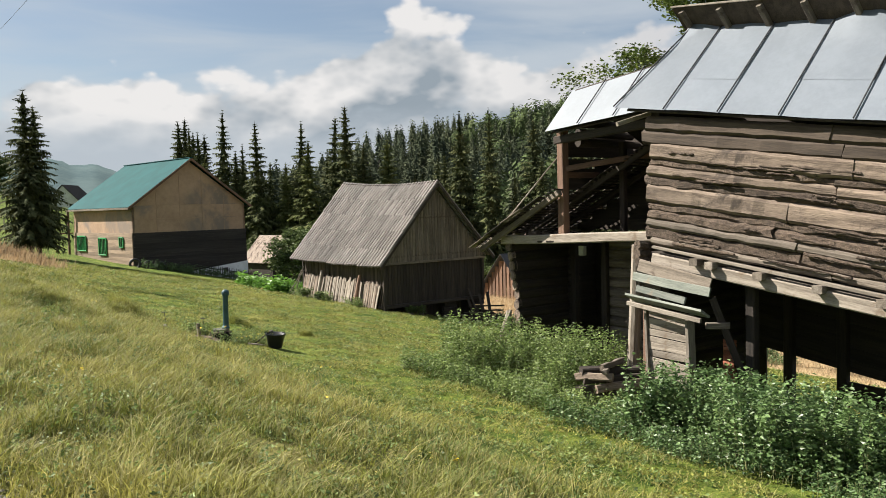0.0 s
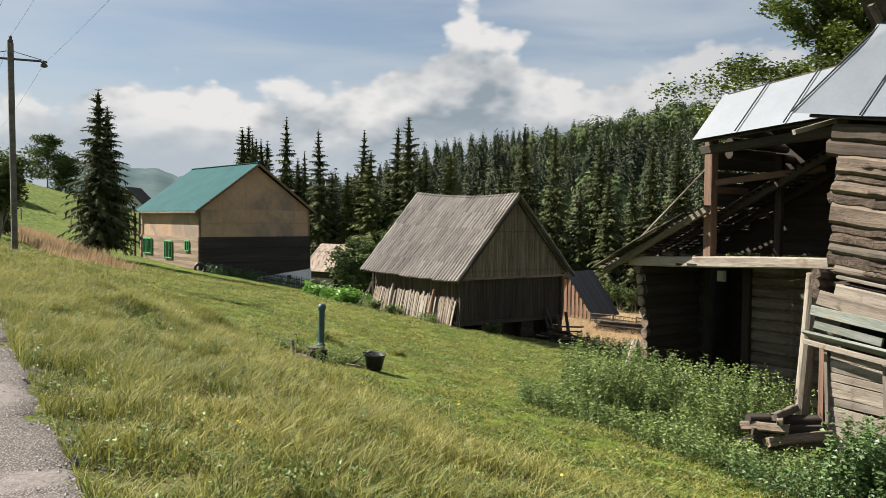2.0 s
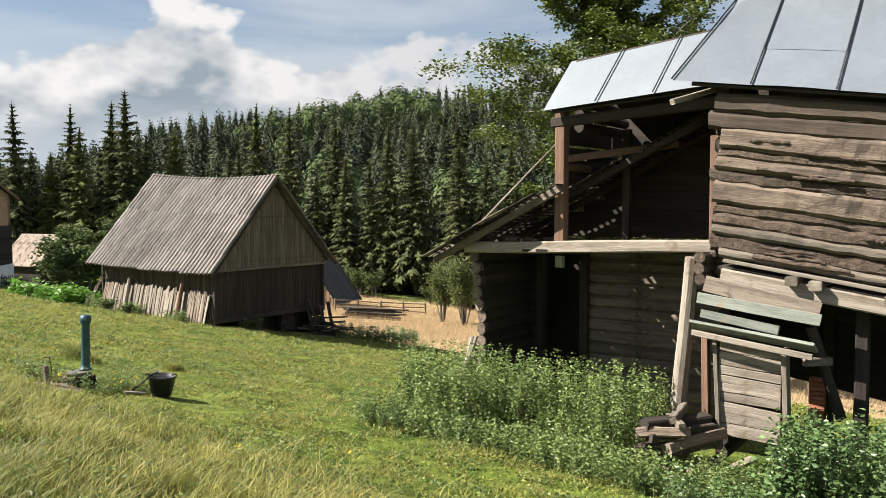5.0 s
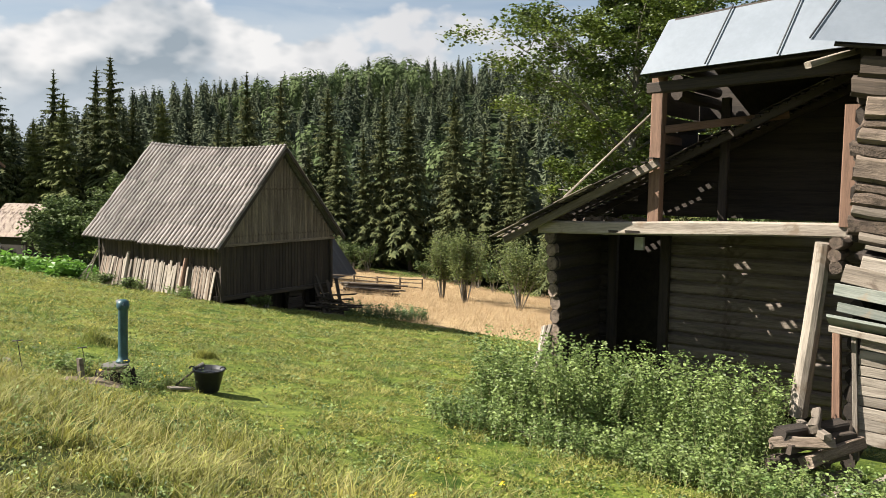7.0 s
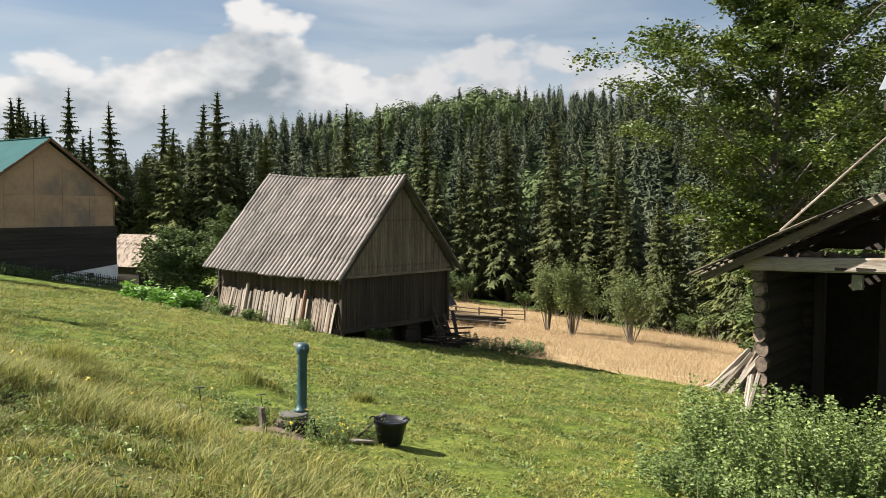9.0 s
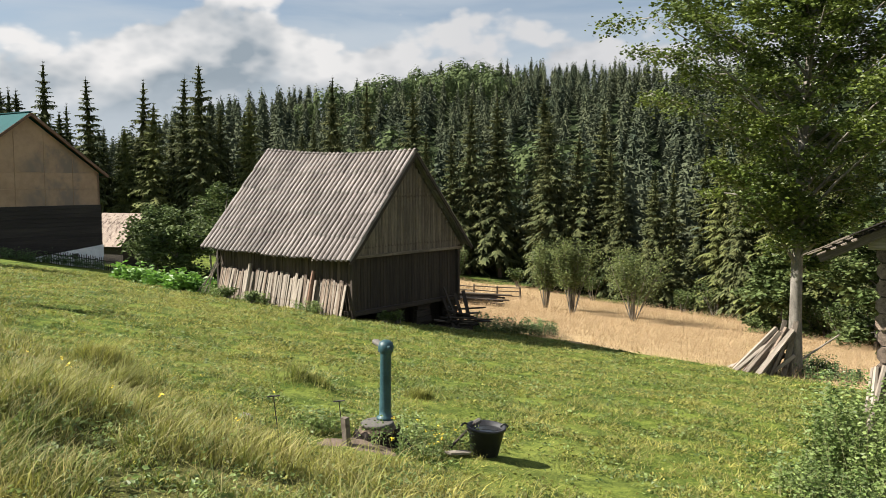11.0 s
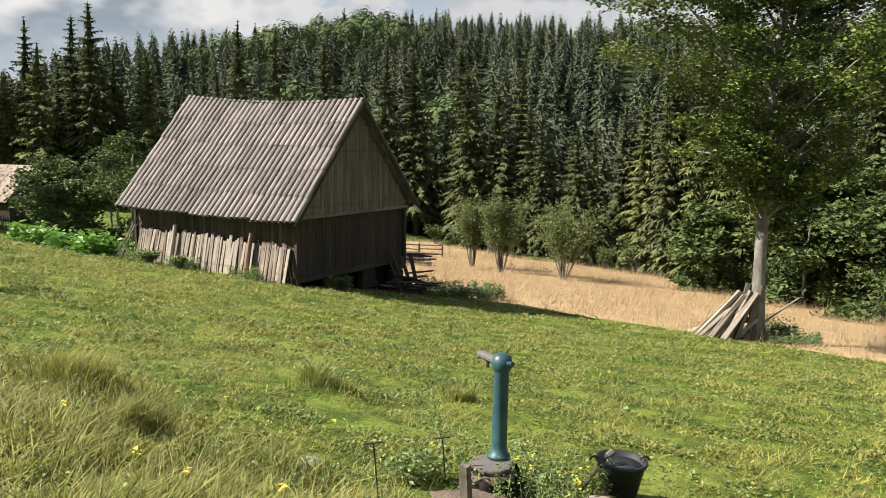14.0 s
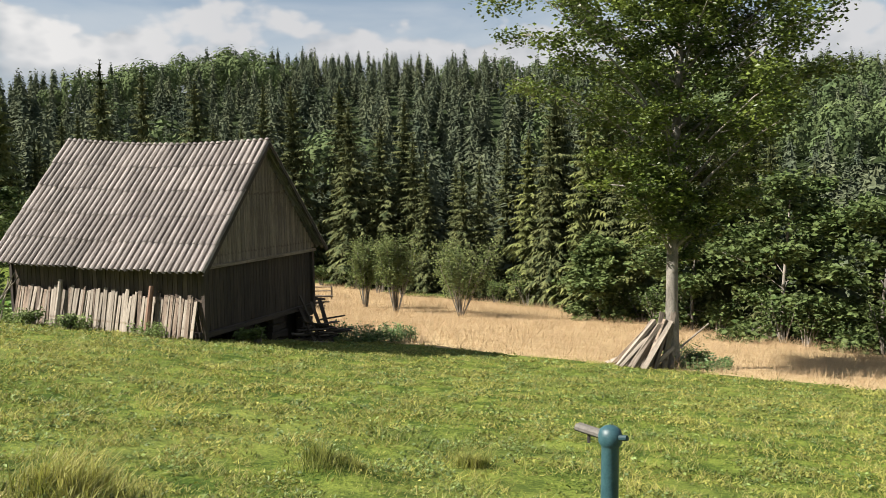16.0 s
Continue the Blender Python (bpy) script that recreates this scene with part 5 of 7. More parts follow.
# ---------------- hand pump, bucket and well cover ----------------
def build_pump():
    px, py = 8.66, 21.25
    z = gz(px, py)
    zb, zt = -1.62, -0.62
    well = thing("well_cover", px - 0.15, py, z, "round stone well head draped with dark tarpaulin", "well")
    put("cover_disc", lathe(((0.19, zb - z - 0.06), (0.22, zb - z - 0.045), (0.22, zb - z - 0.012), (0.20, zb - z), (0.05, zb - z)), 24, M_CONCRETE, "cover_disc"), well, pose(px - 0.12, py, z))
    put("stone_ring", lathe(((0.27, -0.3), (0.26, zb - z - 0.10), (0.24, zb - z - 0.065)), 20, M_EARTH, "stone_ring"), well, pose(px - 0.12, py, z))
    # tarpaulin hanging over the near side
    verts, faces, nu, nv = [], [], 22, 8
    for j in range(nv):
        for i in range(nu):
            a = math.pi * (0.75 + 1.1 * i / (nu - 1))
            f = j / (nv - 1)
            r = 0.285 + 0.26 * f * f + 0.07 * math.sin(i * 1.9 + 1.3 * j) * (0.25 + f)
            verts.append((r * math.cos(a), r * math.sin(a), (zb - z - 0.09) - (zb - z + 0.09) * f + 0.03 * math.sin(i * 1.3)))
    for j in range(nv - 1):
        for i in range(nu - 1):
            a0 = j * nu + i
            faces.append((a0, a0 + 1, a0 + nu + 1, a0 + nu))
    put("tarpaulin", mesh_of("tarpaulin", verts, faces, M_TARP, True), well, pose(px - 0.12, py, z))
    pump = thing("hand_pump", px, py, zb, "blue-green cast-iron hand water pump on well cover", "water pump")
    put("column", lathe(((0.115, 0.0), (0.115, 0.03), (0.085, 0.05), (0.078, 0.12), (0.075, 0.88), (0.085, 0.90), (0.10, 0.92), (0.105, 0.98), (0.09, 1.035), (0.05, 1.065), (0.012, 1.07)), 22, M_PUMP, "column"), pump, pose(px + 0.03, py, zb, 0, 1.5, 0))
    d = Vector((0.386, 0.923, 0))
    top = Vector((px + 0.05, py, zb + 0.91))
    top = top + Vector((0, 0, 0.06))
    spout = beam("spout", pump, top, top + d * 0.34 + Vector((0, 0, 0.02)), 0.10, 0.065, M_CONCRETE, bev=0.3, seg=2, label="worn grey iron spout")
    beam("hook", spout, top + d * 0.22 - Vector((0, 0, 0.02)), top + d * 0.22 - Vector((0, 0, 0.10)), 0.025, 0.025, M_IRON)
    log("pivot", pump, top - d * 0.03 + Vector((0, 0, 0.0)), top - d * 0.17 + Vector((0, 0, 0.03)), 0.028, 0.024, M_PUMP)
    # bare trodden earth round it
    verts, faces = [(0, 0, gz(px - 0.5, py - 0.1) + 0.045)], []
    for i in range(28):
        a = 2 * math.pi * i / 28
        r = 0.62 + 0.2 * math.sin(3 * a) + 0.12 * math.sin(7 * a)
        x, y = -0.45 * 0 + r * 0.9 * math.cos(a), r * 0.8 * math.sin(a)
        verts.append((x, y, gz(px - 0.5 + x, py - 0.1 + y) - 0.01))
        faces.append((0, 1 + i, 1 + (i + 1) % 28))
    for i in range(1, 29):
        x, y, _ = verts[i]
        verts[i] = (x, y, gz(px - 0.5 + x, py - 0.1 + y) - 0.01)
    ob = put("earth_patch", mesh_of("earth_patch", verts, faces, M_EARTH, True), None, pose(px - 0.5, py - 0.1, 0))
    tagged(ob, "trodden bare dark earth beside the well", "earth", kind="structure")
    # stake and two thin iron pegs
    sx, sy = 7.9, 21.15
    st = thing("wooden_stake", sx, sy, gz(sx, sy), "short dark wooden stake set in the ground", "stake")
    beam("stake", st, (sx, sy, gz(sx, sy) - 0.15), (sx - 0.03, sy + 0.02, gz(sx, sy) + 0.36), 0.10, 0.08, M_WOOD_GREY, rough=0.004)
    for x, y, h in ((7.17, 21.66, 0.52), (8.2, 21.6, 0.47)):
        g = gz(x, y)
        peg = thing("iron_peg", x, y, g, "thin rusty iron T-handled peg in grass", "peg", "iron pegs")
        log("rod", peg, (x + 0.06, y, g - 0.1), (x - 0.02, y, g + h), 0.007, 0.007, M_IRON, sides=6, seg=1)
        log("handle", peg, (x - 0.02 - 0.05, y + 0.06, g + h), (x - 0.02 + 0.05, y - 0.06, g + h + 0.015), 0.010, 0.010, M_IRON, sides=6, seg=1)
    # rubber bucket
    bx, by = 9.72, 20.35
    g = gz(bx, by) + 0.02
    bk = thing("bucket", bx, by, g, "black rubber bucket full of water on grass", "bucket")
    put("tub", lathe(((0.17, 0.0), (0.19, 0.02), (0.255, 0.36), (0.275, 0.37), (0.275, 0.40), (0.25, 0.40), (0.235, 0.33), (0.02, 0.325)), 26, M_RUBBER, "tub"), bk, pose(bx, by, g, 3, 2, 0))
    put("water", lathe(((0.237, 0.0), (0.237, 0.004)), 26, M_WATER, "water"), bk, pose(bx, by, g + 0.335), "dark still water")
    hd = [(0.05 * math.cos(t) , 0, 0.05 * math.sin(t)) for t in np.linspace(0.2, math.pi - 0.2, 6)]
    for s in (-1, 1):
        o = Vector((bx, by, g + 0.38)) + Vector((-0.55, 0.83, 0)) * 0.27 * s
        for p, q in zip(hd, hd[1:]):
            u = Vector((-0.55, 0.83, 0))
            log("handle", bk, o + u * p[0] + Vector((0, 0, p[2])), o + u * q[0] + Vector((0, 0, q[2])), 0.014, 0.014, M_RUBBER, sides=6, seg=1)
    dip = thing("ladle", bx - 0.3, by + 0.2, g, "dark ladle handle resting on the bucket rim", "ladle")
    log("handle", dip, (bx - 0.62, by + 0.30, g + 0.04), (bx - 0.10, by + 0.10, g + 0.44), 0.022, 0.018, M_WOOD_DARK_SHADE, sides=6)
    log("cup", dip, (bx - 0.10, by + 0.10, g + 0.44), (bx - 0.02, by + 0.07, g + 0.47), 0.035, 0.04, M_CONCRETE, sides=8, seg=1)
    pl = thing("pale_board", bx - 0.5, by + 0.2, g, "pale scrap of board lying by the bucket", "board")
    beam("board", pl, (bx - 0.75, by + 0.05, gz(bx - .75, by) + 0.05), (bx - 0.32, by + 0.0, gz(bx - .3, by) + 0.06), 0.14, 0.03, M_WOOD_PALE)


build_pump()


# ---------------- power line ----------------
def utility_pole(x, y, h, label, lean=0.0):
    g = gz(x, y)
    p = thing("utility_pole", x, y, g, label, "utility pole", "power line poles")
    top = Vector((x + lean, y, g + h))
    beam("pole", p, (x, y, g - 0.5), top, 0.30, 0.26, M_CONCRETE, bev=0.1)
    arm = Vector((0.98, -0.17, 0))
    beam("crossarm", p, top - arm * 1.45 - Vector((0, 0, 0.75)), top + arm * 1.45 - Vector((0, 0, 0.75)), 0.09, 0.10, M_IRON)
    for s in (-1, 1):
        beam("stay", p, top - Vector((0, 0, 0.35)), top + arm * 1.4 * s - Vector((0, 0, 0.70)), 0.03, 0.03, M_IRON)
        o = top + arm * 1.45 * s - Vector((0, 0, 0.85))
        put("insulator", lathe(((0.05, -0.2), (0.16, -0.16), (0.16, -0.06), (0.08, 0.0), (0.16, 0.05), (0.12, 0.12), (0.03, 0.14)), 12, M_IRON, "insulator"), p, Matrix.Translation(o))
    put("insulator", lathe(((0.04, 0.0), (0.12, 0.04), (0.13, 0.14), (0.07, 0.2), (0.09, 0.3), (0.03, 0.36)), 12, M_IRON, "insulator"), p, Matrix.Translation(top))
    return [top + arm * 1.45 * s - Vector((0, 0, 0.85)) for s in (-1, 1)] + [top + Vector((0, 0, 0.3))]


def wire(name, a, b, dip, label):
    c = bpy.data.curves.new(name, "CURVE")
    c.dimensions, c.bevel_depth, c.bevel_resolution = "3D", 0.006, 1
    s = c.splines.new("POLY")
    s.points.add(20)
    for i in range(21):
        f = i / 20
        p = Vector(a).lerp(Vector(b), f)
        s.points[i].co = (p.x, p.y, p.z - dip * 4 * f * (1 - f), 1)
    c.materials.append(M_IRON)
    ob = new(name, c)
    tagged(ob, label, "cable", "overhead wires")


A = utility_pole(4.55, 46.6, 9.95, "tall grey concrete utility pole with iron crossarm", -0.1)
B = utility_pole(9.0, 146.0, 9.0, "distant concrete utility pole on the meadow")
near = [Vector((1.8, -25.0, 9.6)), Vector((4.6, -25.0, 9.6)), Vector((3.2, -25.0, 10.6))]
for a, b, c in zip(A, B, near):
    wire("power_wire", a, b, 1.2, "thin dark overhead power wire between poles")
    wire("power_wire", a, c, 0.9, "thin dark overhead power wire between poles")
C = utility_pole(-5.6, 150.0, 8.5, "distant concrete utility pole on the meadow")
wire("power_wire", (-40, 140, gz(-40, 140) + 9.5), B[2], 1.0, "thin dark overhead power wire between poles")
wire("power_wire", B[2], (48, 190, 12.0), 1.4, "thin dark overhead power wire between poles")


# ---------------- trees ----------------
def spruce_arrays(seed, h, rad, whorls, per, twigs, bare=0.05):
    """Feathery drooping branches in whorls, as triangles."""
    rg = np.random.RandomState(seed)
    V, T = [], []

    def tri(a, b, c):
        i = len(V)
        V.extend((a, b, c))
        T.append((i, i + 1, i + 2))

    for w in range(whorls):
        f = bare + (1 - bare) * (w + rg.uniform(-0.6, 0.6)) / whorls
        f = min(max(f, bare), 0.985)
        z0 = h * f
        L0 = rad * ((1 - f) ** 0.70 + 0.02) * (0.75 + 0.25 * min(1, (f - bare) / 0.12))
        for k in range(per):
            az = 2 * math.pi * (k + rg.uniform(-0.35, 0.35)) / per + w * 1.3
            L = L0 * rg.uniform(0.45, 1.3)
            d = np.array((math.cos(az), math.sin(az), 0))
            s = np.array((-d[1], d[0], 0))
            lift = rg.uniform(0.0, 0.22) + 0.35 * f ** 3
            droop = rg.uniform(0.35, 0.6) * (1 - f * 0.6)

            def spine(q):
                return np.array((0, 0, z0)) + d * L * q + np.array((0, 0, L * (lift * q - droop * q * q)))

            for j in range(twigs):
                q = (j + 0.6) / (twigs + 0.3)
                p0, p1 = spine(max(q - 0.6 / twigs, 0)), spine(min(q + 0.6 / twigs, 1.0))
                ln = L * (0.30 * (1 - q) + 0.12) * rg.uniform(0.5, 1.4) * (6 / twigs) ** 0.55
                for sg in (-1, 1):
                    tip = spine(q) + s * sg * ln + d * ln * 0.7 + np.array((0, 0, -ln * rg.uniform(0.35, 1.1)))
                    tri(p0, p1, tip)
                if j % 2 == 0:
                    hang = spine(q) + d * 0.04 * L + s * ln * rg.uniform(-0.3, 0.3) + np.array((0, 0, -ln * rg.uniform(0.9, 1.7)))
                    tri(p0, p1, hang)
            tri(spine(0.8) + s * 0.045 * L, spine(0.8) - s * 0.045 * L, spine(1.1))
    tri(np.array((0.003 * h, 0, h * 0.96)), np.array((-0.003 * h, 0.002 * h, h * 0.96)), np.array((0, 0, h * 1.005)))
    return np.array(V), np.array(T)


def tier_arrays(seed, h, rad, tiers, spikes, bare):
    """A full conical crown of jagged overlapping skirts, as triangles."""
    rg = np.random.RandomState(seed)
    V, T = [], []
    for i in range(tiers):
        f = bare + (1 - bare) * i / tiers
        top = min(1.0, f + 1.6 * (1 - bare) / tiers)
        r = rad * ((1 - f) ** 0.8 + 0.02)
        o = len(V)
        V.append((0, 0, h * top))
        for k in range(spikes * 2):
            a = 2 * math.pi * k / (spikes * 2) + i * 0.7
            q = r * (rg.uniform(0.75, 1.3) if k % 2 == 0 else rg.uniform(0.3, 0.5))
            V.append((q * math.cos(a), q * math.sin(a), h * f + (rg.uniform(-0.35, 0.1) if k % 2 == 0 else 0.45) * r))
        for k in range(spikes * 2):
            T.append((o, o + 1 + k, o + 1 + (k + 1) % (spikes * 2)))
    return np.array(V, float), np.array(T)


def conifer_arrays(seed):
    """A unit-high spruce for the far woods: a jagged core and many small drooping sprays."""
    rg = np.random.RandomState(seed)
    V, T = tier_arrays(seed, 0.91, 0.145, 10, 5, 0.0)
    n = 220
    f = 0.16 + 0.83 * (1 - rg.uniform(0.0004, 1, n) ** 0.75)
    az = rg.uniform(0, 6.283, n)
    r = 0.225 * ((1 - f) ** 0.70 + 0.02) * rg.uniform(0.5, 1.12, n)
    d = np.stack([np.cos(az), np.sin(az), np.zeros(n)], 1)
    s = np.stack([-d[:, 1], d[:, 0], np.zeros(n)], 1)
    up = np.array((0, 0, 1.0))
    w = (rg.uniform(0.014, 0.030, n) * (0.62 + 0.5 * (1 - f)))[:, None]
    base = d * (r * 0.6)[:, None] + up * f[:, None]
    tip = d * r[:, None] + s * w * rg.normal(size=n)[:, None] - up * w * rg.uniform(0.2, 1.1, n)[:, None] + up * f[:, None]
    V2 = np.stack([base + s * w + up * w * 0.4, base - s * w + up * w * 0.5, tip], 1).reshape(-1, 3)
    T2 = np.arange(n * 3).reshape(-1, 3) + len(V)
    return np.concatenate([V, V2]), np.concatenate([T, T2])


def taper_mesh(name, pts, radii, sides, mat):
    """A tapered tube through points."""
    verts, faces = [], []
    pts = [Vector(p) for p in pts]
    for i, (p, r) in enumerate(zip(pts, radii)):
        t = (pts[min(i + 1, len(pts) - 1)] - pts[max(i - 1, 0)]).normalized()
        a = t.cross(Vector((0.31, 0.2, 0.93)) if abs(t.z) < 0.9 else Vector((1, 0, 0))).normalized()
        b = t.cross(a)
        for k in range(sides):
            q = 2 * math.pi * k / sides
            verts.append(p + a * r * math.cos(q) + b * r * math.sin(q))
    for i in range(len(pts) - 1):
        for k in range(sides):
            a0, a1 = i * sides + k, i * sides + (k + 1) % sides
            faces.append((a0, a1, a1 + sides, a0 + sides))
    faces.append(tuple(range((len(pts) - 1) * sides, len(pts) * sides)))
    return verts, faces


def spruce(seed, h, rad, mat, label, bare=0.05, whorls=42, per=8, twigs=7):
    t = thing("spruce", 0, 0, 0, label, "spruce tree", "spruces at the wood's edge")
    v, f = taper_mesh("trunk", [(0, 0, -1.0), (0, 0, h * 0.5), (0, 0, h * 0.99)], [h * 0.0135, h * 0.008, 0.01], 8, M_SPRUCE_BARK)
    put("trunk", mesh_of("trunk", v, f, M_SPRUCE_BARK, True), t)
    V, T = spruce_arrays(seed, h, rad, whorls, per, twigs, bare)
    V2, T2 = tier_arrays(seed + 50, h * 0.985, rad * 0.46, 22, 8, bare + 0.02)
    V, T = np.concatenate([V, V2]), np.concatenate([T, T2 + len(V)])
    put("crown", mesh_arrays("crown", V, T, mat), t)
    return t


def build_spruces():
    dark = "tall dark green spruce standing at the wood's edge"
    light = "lighter green young spruce standing at the wood's edge"
    kinds = [spruce(1, 22, 3.5, M_SPRUCE, dark), spruce(2, 22, 3.0, M_SPRUCE, dark), spruce(3, 22, 4.0, M_SPRUCE, dark, 0.1), spruce(4, 18, 3.3, M_SPRUCE_LIGHT, light, 0.02)]
    rg = random.Random(11)
    first = [True] * 4
    spots = []
    # along the edge, denser and taller towards the house
    path = [(x, y) for x, y in FOREST_EDGE[:9]]
    for (ax, ay), (bx, by) in zip(path, path[1:]):
        n = max(2, int(math.hypot(bx - ax, by - ay) / 3.4))
        for i in range(n):
            f = (i + rg.uniform(-0.3, 0.3)) / n
            x, y = ax + (bx - ax) * f, ay + (by - ay) * f
            d = math.hypot(x, y)
            for row in range(3 if y > 90 else 2 if i % 2 else 1):
                k = 1 + (1.5 + row * 6 + rg.uniform(0, 4)) / d
                spots.append((x * k + rg.uniform(-1, 1), y * k + rg.uniform(-1, 1), row))
    for x, y, row in spots:
        k = rg.choice((0, 1, 2, 3, 0, 1, 3)) if row == 0 else rg.choice((0, 1, 2))
        s = rg.uniform(0.66, 1.18) * (1.0 if x > 50 else 0.98)
        if x < 68 and y < 28:
            s *= 0.62
        m = pose(x, y, gz(x, y) - 0.2, rg.uniform(-1.5, 1.5), rg.uniform(-1.5, 1.5), rg.uniform(0, 360)) @ Matrix.Diagonal((s * rg.uniform(0.9, 1.1), s, s, 1))
        if first[k]:
            kinds[k].matrix_basis, first[k] = m, False
        else:
            o = copy_thing(kinds[k], Matrix())
            o.matrix_basis = m
    # spruces beside the lane
    lane = "dark feathery dark spruce standing in the roadside meadow"
    a = spruce(21, 13.2, 2.9, M_SPRUCE, lane, 0.10, 40, 9, 12)
    a["group"] = "roadside spruces"
    a.matrix_basis = pose(12.9, 70, gz(12.9, 70) - 0.1)
    for x, y, s in ((13.75, 70.9, 0.92), (-2.5, 88, 1.1), (-8.2, 36, 1.0), (6.8, 74, 0.28), (-12, 60, 0.9)):
        o = copy_thing(a, Matrix())
        o.matrix_basis = pose(x, y, gz(x, y) - 0.1, 0, 0, x * 40) @ Matrix.Diagonal((s, s, s, 1))


build_spruces()


def build_woods():
    """Woods covering the hill, two joined sheets of trees: spruces and lighter broadleaf crowns."""
    rg = np.random.RandomState(5)
    pts = []
    n = 60000
    b = np.radians(rg.uniform(17, 112, n))
    r = np.sqrt(rg.uniform(80 ** 2, 300 ** 2, n))
    x, y = r * np.sin(b), r * np.cos(b)
    ins = past_edge(x, y)
    keep = ins > 9
    x, y, r = x[keep], y[keep], r[keep]
    # thin to an even spacing with a coarse grid
    cell = {}
    for i in range(len(x)):
        c = 5.2 if r[i] < 150 else 5.6
        key = (int(x[i] // c), int(y[i] // c))
        if key not in cell:
            cell[key] = i
    idx = np.array(sorted(cell.values()))
    x, y, r = x[idx], y[idx], r[idx]
    z = ground_z(x, y)
    patch = np.sin(x * 0.035 + 1.3) * np.sin(y * 0.041 + 0.4) + 0.5 * np.sin(x * 0.11) * np.sin(y * 0.09)
    broad = (patch + rg.uniform(-0.5, 0.5, len(x)) > 0.62 - 0.40 * smooth01((r - 170) / 60) + 0.75 * smooth01((r - 235) / 25) + 0.9 * smooth01((43 - np.degrees(np.arctan2(x, y))) / 8)) & (r > 135)
    protos = [conifer_arrays(s) for s in (31, 32, 33, 34, 35, 36)]

    # trees get smaller up the far slope
    shrink = np.interp(r, (95, 140, 230), (0, 0.12, 0.30)) * smooth01((np.degrees(np.arctan2(x, y)) - 33) / 10)

    def scatter(sel, shapes, name, mat, h_lo, h_hi, label, wide):
        V, T, off = [], [], 0
        for i in np.nonzero(sel)[0]:
            v, t = shapes[rg.randint(len(shapes))]
            h = rg.uniform(h_lo, h_hi) * (0.62 if x[i] < 72 and y[i] < 30 else 1.0) * (1 - shrink[i])
            a = rg.uniform(0, 6.28)
            c, s = math.cos(a), math.sin(a)
            w = h * rg.uniform(0.9, 1.15) * wide
            q = np.stack([(v[:, 0] * c - v[:, 1] * s) * w + x[i], (v[:, 0] * s + v[:, 1] * c) * w + y[i], v[:, 2] * h + z[i] - 0.3], 1)
            V.append(q)
            T.append(t + off)
            off += len(v)
        ob = new(name, mesh_arrays(name, np.concatenate(V), np.concatenate(T), mat))
        tagged(ob, label, "woodland", kind="stuff")

    scatter(~broad, protos, "spruce_woods", M_WOODS, 8, 19.0, "dense dark spruce forest covering the hillside", 1.2)
    crowns = []
    for s in range(3):
        g = np.random.RandomState(60 + s)
        v, t = [], []
        for k in range(340):
            d = g.normal(size=3)
            d /= np.linalg.norm(d)
            lump = 1 + 0.16 * math.sin(d[0] * 5 + s) * math.sin(d[1] * 4 + 2 * s) * math.sin(d[2] * 5)
            c = np.array((0, 0, 0.60)) + d * np.array((0.29, 0.29, 0.38)) * g.uniform(0.72, 1.06) * lump
            e1 = np.cross(d, g.normal(size=3))
            e1 /= np.linalg.norm(e1)
            e2 = np.cross(d, e1)
            sz = g.uniform(0.022, 0.044)
            i = len(v)
            v += [c + e1 * sz, c - e1 * sz * 0.6 + e2 * sz, c - e1 * sz * 0.6 - e2 * sz]
            t.append((i, i + 1, i + 2))
        crowns.append((np.array(v), np.array(t)))
    scatter(broad, crowns, "broadleaf_woods", M_WOODS_BROAD, 11, 18.5, "lighter green broadleaf trees mixed into the hillside", 1.0)


build_woods()


def leaf_cards(centres, size, rg, flat=0.5, tilt=0.5):
    """Leaf-shaped pairs of triangles at the centres; flat 1: all lie level."""
    n = len(centres)
    az = rg.uniform(0, 6.283, n)
    d = np.stack([np.cos(az), np.sin(az), rg.uniform(-tilt, tilt * 0.4, n)], 1)
    nrm = rg.normal(size=(n, 3)) * (1 - flat) + np.array((0, 0, 1.0)) * flat
    s = np.cross(d, nrm)
    s /= np.linalg.norm(s, axis=1)[:, None] + 1e-9
    L = np.reshape(size, (-1, 1)) * rg.uniform(0.7, 1.3, n)[:, None]
    fold = np.cross(s, d) * L * 0.12
    a, c = centres - d * L * 0.5, centres + d * L * 0.5
    b1, b2 = centres + s * L * 0.32 + fold, centres - s * L * 0.32 + fold
    V = np.stack([a, b1, c, b2], 1).reshape(-1, 3)
    i = np.arange(n)[:, None] * 4
    T = np.concatenate([i + np.array((0, 1, 2)), i + np.array((0, 2, 3))])
    return V, T


